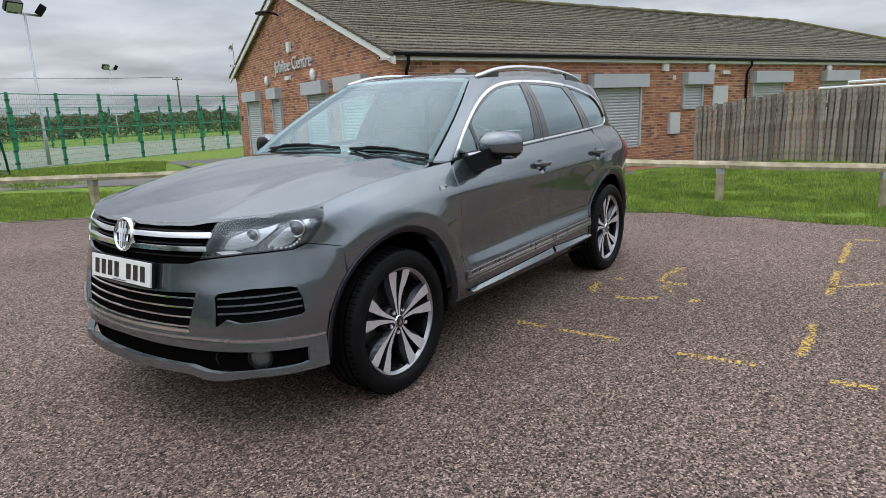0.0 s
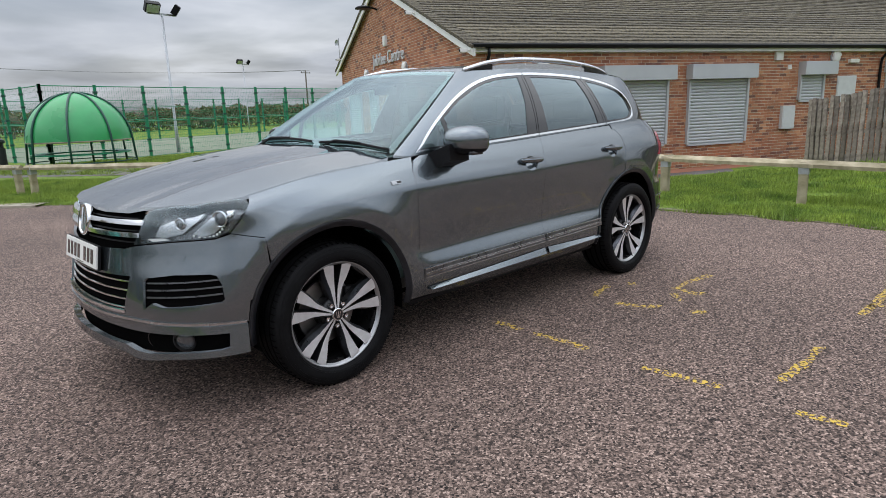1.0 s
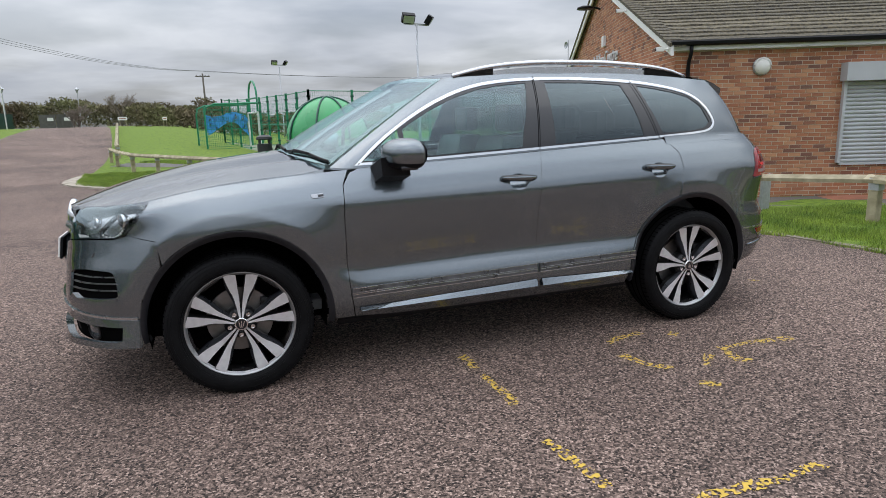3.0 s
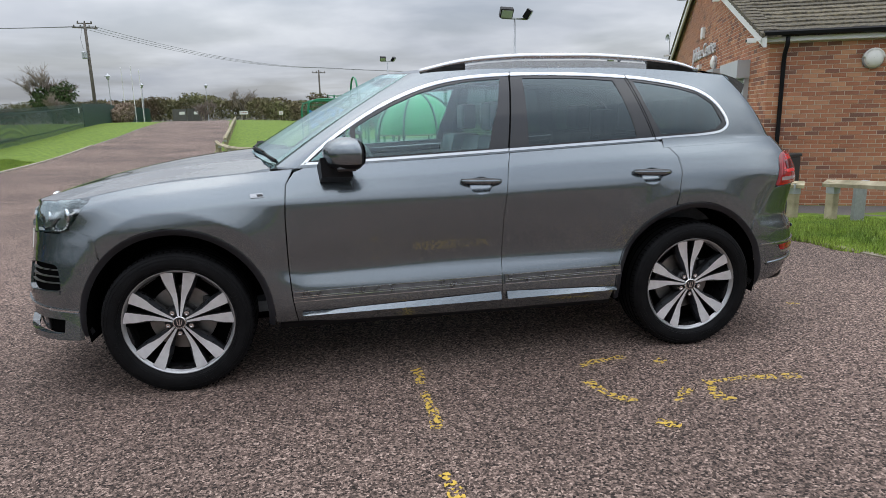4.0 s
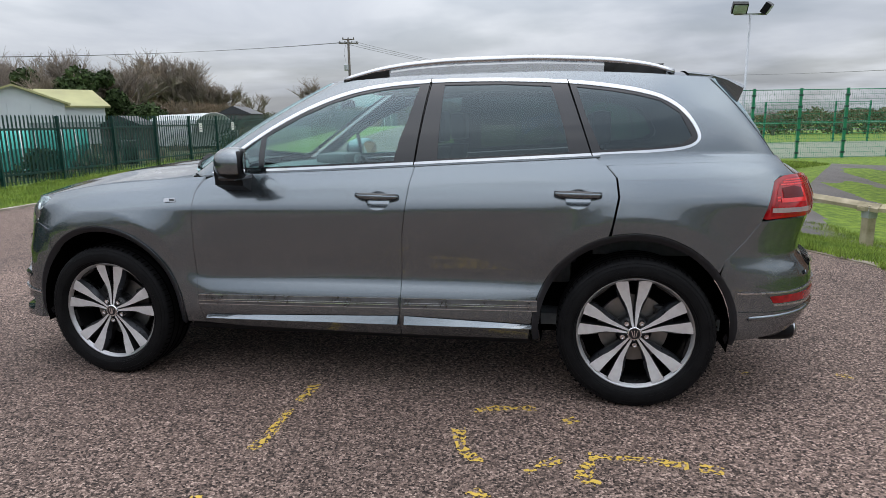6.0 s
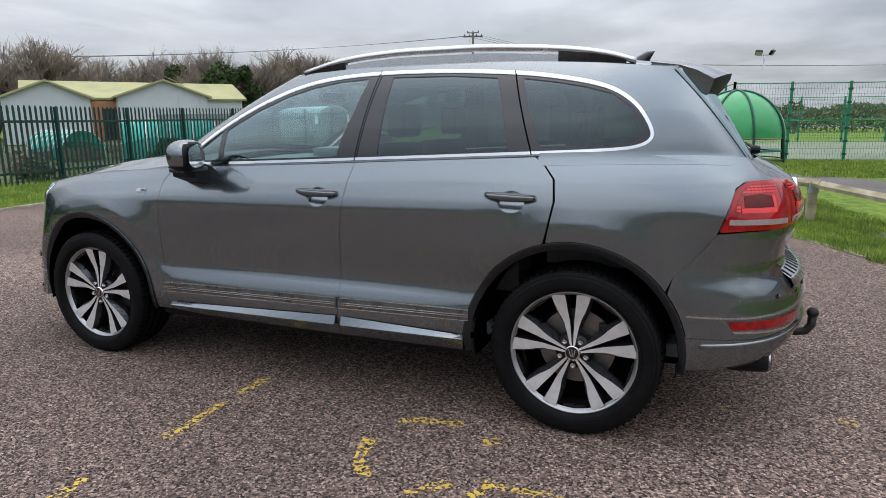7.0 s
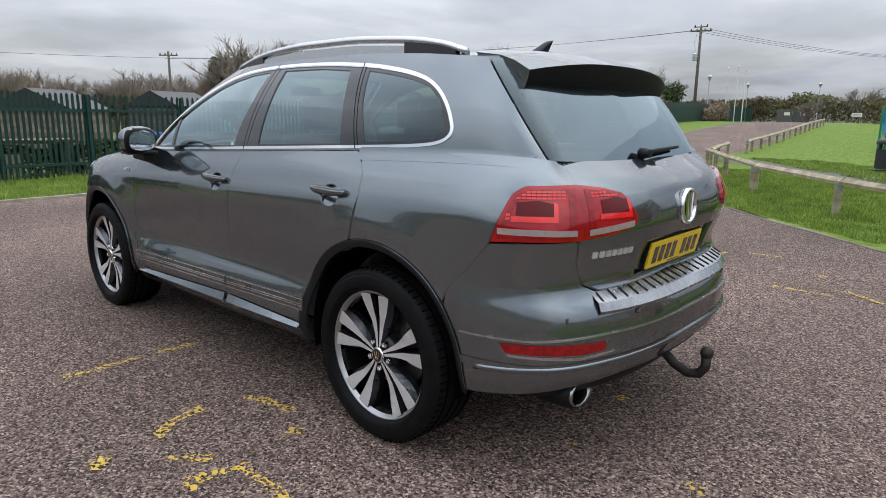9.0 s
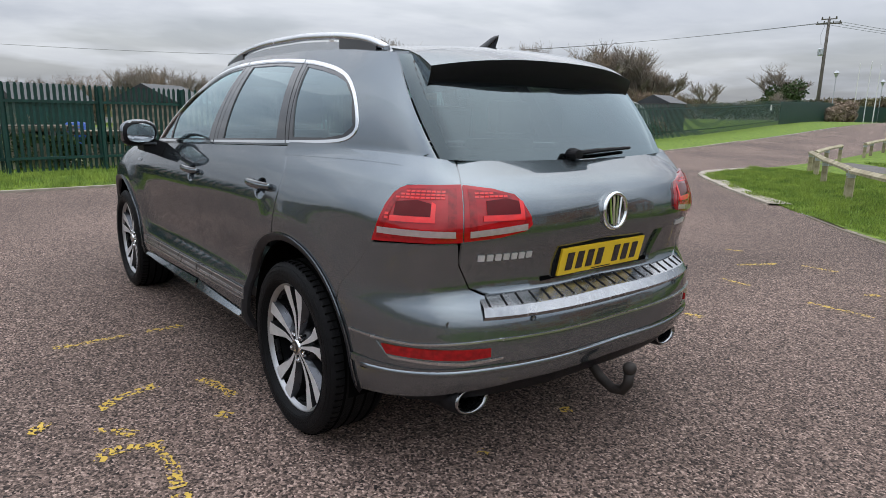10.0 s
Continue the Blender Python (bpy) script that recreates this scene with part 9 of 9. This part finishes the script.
# tow bar
tw = part("tow_bar", tube([(-2.12, 0.015, 0.37), (-2.25, 0.015, 0.385), (-2.305, 0.015, 0.36), (-2.355, 0.015, 0.318), (-2.415, 0.015, 0.293), (-2.462, 0.015, 0.303), (-2.486, 0.015, 0.34), (-2.487, 0.015, 0.385)], 0.021, 10), M["rust"], car, "worn swan-neck tow bar", smooth=True)
bmb = bmesh.new(); bmesh.ops.create_uvsphere(bmb, u_segments=18, v_segments=10, radius=0.028)
part("tow_ball", bmb, M["rust"], tw, "tow ball", smooth=True).location = (-2.487, 0.015, 0.403)


# wheels: outer face towards +y
def wheel():
    w = part("wheel", lathe([(0.262, -0.10), (0.278, -0.085), (0.268, 0.0), (0.268, 0.06)], 64, "y"), M["alloy_dark"], car, "twenty-inch twin-spoke alloy wheel", smooth=True)
    prof = [(0.266, -0.125), (0.30, -0.138), (0.345, -0.138), (0.368, -0.122), (0.377, -0.095), (0.378, 0.0), (0.377, 0.098), (0.371, 0.116), (0.362, 0.127), (0.345, 0.136), (0.325, 0.139), (0.308, 0.138), (0.294, 0.134), (0.286, 0.126), (0.280, 0.112), (0.274, 0.10)]
    ty = part("tyre", lathe(prof, 96, "y"), M["rubber"], w, "black road tyre", smooth=True)
    for r_, y_ in ((0.292, 0.1335), (0.300, 0.137), (0.340, 0.1375), (0.356, 0.1315)):
        part("sidewall_ring", lathe([(r_ - 0.002, y_ - 0.004), (r_, y_ + 0.001), (r_ + 0.002, y_ - 0.004)], 96, "y"), M["rubber"], ty)
    # raised marks on the sidewall
    for a_c, n_b in ((60, 6), (150, 4), (240, 6), (330, 4)):
        for k in range(n_b):
            a = radians(a_c + 3.6 * k)
            b_ = box(-0.008, 0.008, 0.1375, 0.1398, -0.007, 0.007)
            part("sidewall_bar", b_, M["rubber"], ty).matrix_local = pose(0.320 * math.cos(a), 0, 0.320 * math.sin(a), 0, -math.degrees(a) + 90, 0)
    for k in range(4):
        y_ = -0.075 + 0.05 * k
        part("tread_groove", lathe([(0.3745, y_ - 0.006), (0.3786, y_ - 0.0055), (0.3786, y_ + 0.0055), (0.3745, y_ + 0.006)], 72, "y"), M["deep"], ty)
    # shoulder cuts of the tread
    bm = bmesh.new()
    for k in range(72):
        a = 2 * math.pi * k / 72
        add_box(bm, -0.0022, 0.0022, 0.070, 0.1165, 0.3715, 0.3782, 0, Matrix.Rotation(a, 4, "Y"))
    part("tread_edge", bm, M["deep"], ty)["kind"] = "stuff"
    part("rim_lip", lathe([(0.262, 0.094), (0.268, 0.102), (0.274, 0.1115), (0.2785, 0.1135), (0.281, 0.111), (0.279, 0.098)], 96, "y"), M["rim_edge"], w, "bright machined rim edge", smooth=True)
    part("brake_disc", lathe([(0.06, 0.0), (0.172, 0.0), (0.172, -0.02), (0.06, -0.02)], 48, "y"), M["disc"], w, "steel brake disc")
    part("caliper", box(-0.19, -0.10, -0.01, 0.03, -0.02, 0.12, 0.02), M["alloy_dark"], w, "brake caliper")
    part("backplate", lathe([(0, -0.04), (0.262, -0.04), (0.262, -0.05), (0, -0.05)], 40, "y"), M["deep"], w)
    part("hub", lathe([(0, 0.088), (0.036, 0.088), (0.058, 0.084), (0.078, 0.072), (0.088, 0.05), (0.085, 0.0)], 40, "y"), M["alloy_dark"], w, smooth=True)
    cap = part("centre_cap", lathe([(0, 0.108), (0.026, 0.1075), (0.029, 0.1085), (0.033, 0.107), (0.035, 0.098)], 32, "y"), M["chrome"], w, "grey centre cap with a bright rim", smooth=True)
    part("cap_disc", lathe([(0, 0.1088), (0.027, 0.1084)], 28, "y"), M["alloy_dark"], cap, "dark disc")
    for k in range(3):
        part("cap_bar", box(-0.002, 0.002, 0.1086, 0.1096, -0.018, 0.018), M["chrome"], cap).matrix_local = pose(-0.010 + 0.010 * k, 0, 0, 0, -14 + 14 * k, 0)
    # five pairs of blades: two narrow legs side by side at the hub that fan out to broad feet at the rim
    stations = [(0.034, 0.0025, 0.0115), (0.060, 0.0040, 0.0165), (0.095, 0.0060, 0.0245), (0.130, 0.0085, 0.0335), (0.156, 0.0115, 0.0440), (0.180, 0.0150, 0.0570), (0.215, 0.0195, 0.0715), (0.250, 0.0235, 0.0835), (0.268, 0.0255, 0.0890)]
    for k in range(5):
        a0 = radians(90 + 72 * k)
        d_, t_ = Vector((math.cos(a0), 0, math.sin(a0))), Vector((-math.sin(a0), 0, math.cos(a0)))
        for sg in (-1, 1):
            bm = bmesh.new()
            rows = []
            for j, (r_, i_, o_) in enumerate(stations):
                u = j / (len(stations) - 1)
                yy = 0.098 - 0.010 * math.sin(math.pi * min(u * 1.15, 1)) + 0.009 * u
                # the outer flank falls away in a wide facet at mid-length
                fl = 0.003 + 0.014 * math.sin(math.pi * min(max((u - 0.12) / 0.80, 0), 1))
                mid = r_ if u < 0.95 else r_ - 0.004
                rows.append([bm.verts.new(d_ * mid + t_ * sg * q + Vector((0, y_, 0))) for q, y_ in ((i_, yy), (o_, yy), (o_ + fl, yy - 0.022 - 0.4 * fl), (o_ + fl * 0.9, yy - 0.060), (max(i_ - 0.002, 0.0005), yy - 0.060), (max(i_ - 0.0015, 0.0005), yy - 0.012))])
            for r0, r1 in zip(rows, rows[1:]):
                for q in range(6):
                    f_ = bm.faces.new((r0[q], r0[(q + 1) % 6], r1[(q + 1) % 6], r1[q]))
                    f_.material_index = (0, 1, 2, 2, 2, 2)[q]
            bmesh.ops.recalc_face_normals(bm, faces=bm.faces)
            so = part("spoke", bm, M["alloy"], w, "machined spoke face with a grey flank")
            so.data.materials.append(M["flank"])
            so.data.materials.append(M["alloy_dark"])
        ab = radians(90 + 36 + 72 * k)
        part("wheel_bolt", lathe([(0, 0.096), (0.006, 0.096), (0.007, 0.101), (0.0115, 0.101), (0.0135, 0.094), (0.0135, 0.07)], 14, "y"), M["chrome"], w).location = (0.060 * math.cos(ab), 0, 0.060 * math.sin(ab))
        part("rim_pocket", box(-0.05, 0.05, 0.070, 0.088, 0.250, 0.266, 0.003), M["alloy_dark"], w, "black rim shoulder between the spokes").matrix_local = pose(0, 0, 0, 0, -90 + math.degrees(ab) * -1 + 180, 0)
    part("valve", tube([(0.0, 0.085, -0.252), (0.0, 0.104, -0.236)], 0.004, 8), M["trim_black"], w)
    return w


w0 = wheel()
for i, (x, sd) in enumerate(((1.4465, 1), (-1.4465, 1), (1.4465, -1), (-1.4465, -1))):
    rot = pose(x, sd * 0.832, 0.372, 0, (-4, 3, 20, 33)[i], 0 if sd > 0 else 180)
    if i == 0:
        w0.matrix_local = rot
    else:
        copy_thing(w0, rot)

# cabin
part("cabin_floor", box(-1.9, 1.1, -0.74, 0.74, 0.34, 0.40), M["dash"], car, "dark cabin floor")
part("boot_floor", box(-2.15, -1.25, -0.62, 0.62, 0.70, 0.78), M["dash"], car, "boot load floor")
bm = bmesh.new()
rows = []
for y in np.linspace(-0.76, 0.76, 15):
    k = 1 - (abs(y) / 0.76) ** 4
    rows.append([bm.verts.new(q) for q in ((1.02 - 0.10 * abs(y), y, 1.13), (0.72, y, 1.165 - 0.02 * abs(y)), (0.52, y, 1.14), (0.46, y, 1.05), (0.50, y, 0.82), (0.62, y, 0.60))])
for r0, r1 in zip(rows, rows[1:]):
    for k in range(5):
        bm.faces.new((r0[k], r0[k + 1], r1[k + 1], r1[k]))
bmesh.ops.recalc_face_normals(bm, faces=bm.faces)
dashb = part("dashboard", bm, M["dash"], car, "grey moulded dashboard", smooth=True)
part("instrument_hood", box(0.40, 0.62, -0.55, -0.20, 1.13, 1.205, 0.03), M["dash"], dashb)
part("centre_screen", box(0.44, 0.50, -0.13, 0.13, 0.98, 1.14, 0.01), M["gloss_black"], dashb, "dark centre screen")
sw = lathe([(0.165 + 0.016 * math.cos(a), 0.016 * math.sin(a)) for a in np.linspace(0, 2 * math.pi, 11)], 36, "x")
swo = part("steering_wheel", sw, M["seat"], dashb, "black leather steering wheel", smooth=True)
swo.matrix_local = pose(0.30, -0.37, 1.03, 0, 24, 0)
part("wheel_boss", box(-0.01, 0.04, -0.07, 0.07, -0.06, 0.05, 0.015), M["dash"], swo)
for a in (0, 180, 270):
    part("wheel_spoke", box(-0.005, 0.012, 0.05, 0.165, -0.016, 0.016, 0.004), M["dash"], swo).matrix_local = pose(0.01, 0, 0, a, 0, 0)


def seat(x, y, w, rz=0, back=0.62):
    s_ = part("seat", box(x - 0.26, x + 0.26, y - w / 2, y + w / 2, 0.55, 0.72, 0.05), M["seat"], car, "black leather seat", smooth=False)
    bm = bmesh.new()
    rows = []
    for u in np.linspace(0, 1, 8):
        z = 0.66 + back * u
        xx = x - 0.20 - 0.17 * u
        ww = w / 2 * (1 - 0.22 * u**3)
        rows.append([bm.verts.new((xx + dx, y + ww * dy, z)) for dx, dy in ((0.075, -0.8), (0.10, -1.0), (0.0, -1.05), (-0.07, -0.8), (-0.08, 0.8), (0.0, 1.05), (0.10, 1.0), (0.075, 0.8))])
    for r0, r1 in zip(rows, rows[1:]):
        for k in range(8):
            bm.faces.new((r0[k], r0[(k + 1) % 8], r1[(k + 1) % 8], r1[k]))
    bm.faces.new(rows[0]); bm.faces.new(rows[-1][::-1])
    bmesh.ops.recalc_face_normals(bm, faces=bm.faces)
    part("backrest", bm, M["seat"], s_, smooth=True)
    xx = x - 0.40
    part("headrest", box(xx - 0.05, xx + 0.05, y - 0.13, y + 0.13, 0.66 + back + 0.03, 0.66 + back + 0.21, 0.045), M["seat"], s_)
    return s_


for y in (0.37, -0.37):
    seat(0.02, y, 0.50, back=0.60)
for y in (0.45, -0.45):
    seat(-0.88, y, 0.50, back=0.58)
seat(-0.88, 0.0, 0.38, back=0.54)
for sd in BOTH:
    dc = [(sx(x), z) for x, z in ((0.80, 0.45), (-0.86, 0.45), (-0.95, 0.70), (-1.12, 0.90), (-1.25, 0.96), (-1.25, 1.19), (-0.3, 1.165), (0.75, 1.13))]
    shell("door_card", dc, body_at, M["dash"], car, "grey door lining", off=-0.075, flange=0, step=0.12, sides=(sd,))
shell("headliner", [(x * 0.97 - 0.02, y * 0.94) for x, y in roof_poly], lambda x, y: roof_at(x, y) - np.array((0, 0, 0.035)), M["liner"], car, "pale grey roof lining", step=0.12, flange=0)
part("interior_mirror", box(0.28, 0.31, -0.11, 0.11, 1.50, 1.56, 0.012), M["gloss_black"], car, "interior mirror")


# ---- grass blades along the edges that the camera passes ----
def blades(name, region, n, h0, h1, seed, label, wide=1.0):
    g = np.random.default_rng(seed)
    lo, hi = np.array(region).min(axis=0), np.array(region).max(axis=0)
    p = g.uniform(lo, hi, (int(n * 2.2), 2))
    ok = inside(region, p[:, 0], p[:, 1])
    p = p[ok]
    over = inside(tarmac_poly, p[:, 0], p[:, 1])
    # ragged edge: tufts creep over the tarmac
    creep = np.array([0.07 + 0.16 * noise.noise(Vector((x * 2.3, y * 2.3, 5))) for x, y in p])
    ok = ~over | (near_edge(tarmac_poly, p[:, 0], p[:, 1]) < creep)
    p = p[ok][:n]
    tuft = np.array([noise.noise(Vector((x * 1.7, y * 1.7, seed))) for x, y in p])
    h = g.uniform(h0, h1, len(p)) * (1 + 1.3 * tuft)
    z = np.array([gh(x, y) for x, y in p])
    a = g.uniform(0, 2 * np.pi, len(p))
    w = g.uniform(0.003, 0.0075, len(p)) * wide
    lean = g.uniform(-0.6, 0.6, (len(p), 2)) * h[:, None]
    v = np.zeros((len(p), 3, 3))
    v[:, 0] = np.stack((p[:, 0] - w * np.cos(a), p[:, 1] - w * np.sin(a), z), axis=1)
    v[:, 1] = np.stack((p[:, 0] + w * np.cos(a), p[:, 1] + w * np.sin(a), z), axis=1)
    v[:, 2] = np.stack((p[:, 0] + lean[:, 0], p[:, 1] + lean[:, 1], z + 0.012 + np.maximum(h, 0.01)), axis=1)
    me = bpy.data.meshes.new(name)
    me.from_pydata(v.reshape(-1, 3).tolist(), [], np.arange(len(p) * 3).reshape(-1, 3).tolist())
    me.materials.append(M["blade"])
    tagged(new(name, me), label, "grass", kind="stuff")


blades("grass_rail", [(-4.2, 6), (-7.6, 6), (-7.4, -3.4), (-5.5, -6.2), (-3.0, -7.0), (-2.6, -4.9), (-4.0, -2.4)], 150000, 0.02, 0.065, 1, "short uneven lawn grass by the hall")
blades("grass_hall_lawn", [(-7.5, 3.4), (-12.0, 3.3), (-12.6, -0.9), (-8.6, -3.0), (-7.3, -3.3)], 70000, 0.03, 0.08, 5, "lawn between the knee rail and the timber fence", 1.7)
blades("grass_court_lawn", [(-2.5, -12.5), (1.0, -18.0), (4.0, -22.3), (1.5, -24.0), (-8.0, -24.6), (-10.0, -20.0), (-6.0, -13.5)], 70000, 0.03, 0.08, 6, "lawn between the footpath and the games court", 2.2)
blades("grass_island", [(-2.2, -5.9), (-4.6, -6.4), (-1.8, -12.0), (1.8, -16.5), (5.0, -17), (4.6, -13), (2.1, -9.9)], 150000, 0.025, 0.075, 2, "rougher lawn grass round the knee rails")
blades("grass_verge", [(8.2, 5), (8.6, -2), (9.5, -10), (10.6, -20), (14.0, -22), (12.7, -10), (12.0, -2), (10.6, 5)], 110000, 0.03, 0.09, 3, "grass verge under the palisade fence")
blades("grass_fence_foot", [(10.0, 5.4), (11.1, 0.9), (11.8, -2.7), (12.6, -11.0), (13.3, -17.5), (13.6, -17.5), (12.95, -11), (12.15, -2.6), (11.5, 1.2), (10.4, 5.6)], 9000, 0.12, 0.30, 4, "longer grass at the foot of the fence")


# ---- brickwork of the hall ----
BW, BH, JT = 0.215, 0.065, 0.010
rb_ = random.Random(9)


def brick_block(a0, a1, z0, z1, out, place):
    """Front and four edges of one brick, as points and faces."""
    e = 0.004
    pts = [place(a, o, z) for a, o, z in ((a0, 0, z0), (a1, 0, z0), (a1, 0, z1), (a0, 0, z1), (a0 + e, out, z0 + e), (a1 - e, out, z0 + e), (a1 - e, out, z1 - e), (a0 + e, out, z1 - e))]
    return pts, [(4, 5, 6, 7), (0, 1, 5, 4), (1, 2, 6, 5), (2, 3, 7, 6), (3, 0, 4, 7)]


def lay(name, wall, place, a_end, top, skip, label, parts=None, flip=False):
    vs, fs = [], []
    z, row = -0.44, 0
    share = None
    while z < 5.4:
        a = -0.1125 * (row % 2)
        while a < a_end:
            a0, a1 = max(a, 0.0), min(a + BW, a_end)
            a += BW + JT
            if a1 - a0 < 0.03 or z + BH > min(top(a0), top(a1)) or any(s[0] < a0 and a1 < s[1] and s[2] < z and z + BH < s[3] for s in skip):
                continue
            out = 0.006 + rb_.uniform(-0.002, 0.003)
            if parts and parts[0] <= a0 and a1 <= parts[1] and parts[2] <= z and z + BH <= parts[3] and a1 - a0 > BW - 1e-4:
                if share is None:
                    p, f = brick_block(0, BW, 0, BH, 0.007, lambda x, o, y: place(x, o, y) - place(0, 0, 0))
                    share = bpy.data.meshes.new("brick")
                    share.from_pydata([tuple(q) for q in p], [], [t[::-1] for t in f] if flip else f)
                    share.materials.append(M["brick"])
                o = new("brick", share)
                o.parent = wall
                o.location = place(a0, rb_.uniform(-0.002, 0.002), z)
                continue
            p, f = brick_block(a0, a1, z, z + BH, out, place)
            k = len(vs)
            vs += p
            fs += [tuple(k + i for i in (t[::-1] if flip else t)) for t in f]
        z += BH + JT
        row += 1
    ob = pydata(name, vs, fs, M["brick_far"], wall, label)
    ob["kind"] = "stuff"
    return ob


lay("brickwork", core_long, lambda a, o, z: hw(a + W0, W0 - o, z), 24.0, lambda a: EAVE - 0.06, [(3.25, 5.1, 0.32, 2.15), (5.78, 7.6, 0.28, 2.15), (12.8, 14.4, 0.6, 2.2)], "red and brown bricks in stretcher rows", parts=(0.42, 3.14, 0.30, 2.18), flip=False)
lay("brickwork", core_gable, lambda a, o, z: hw(W0 - o, a + W0, z), LEFT_C - W0, lambda a: roof_z(a + W0) - 0.05, [], "red and brown bricks in stretcher rows", flip=True)
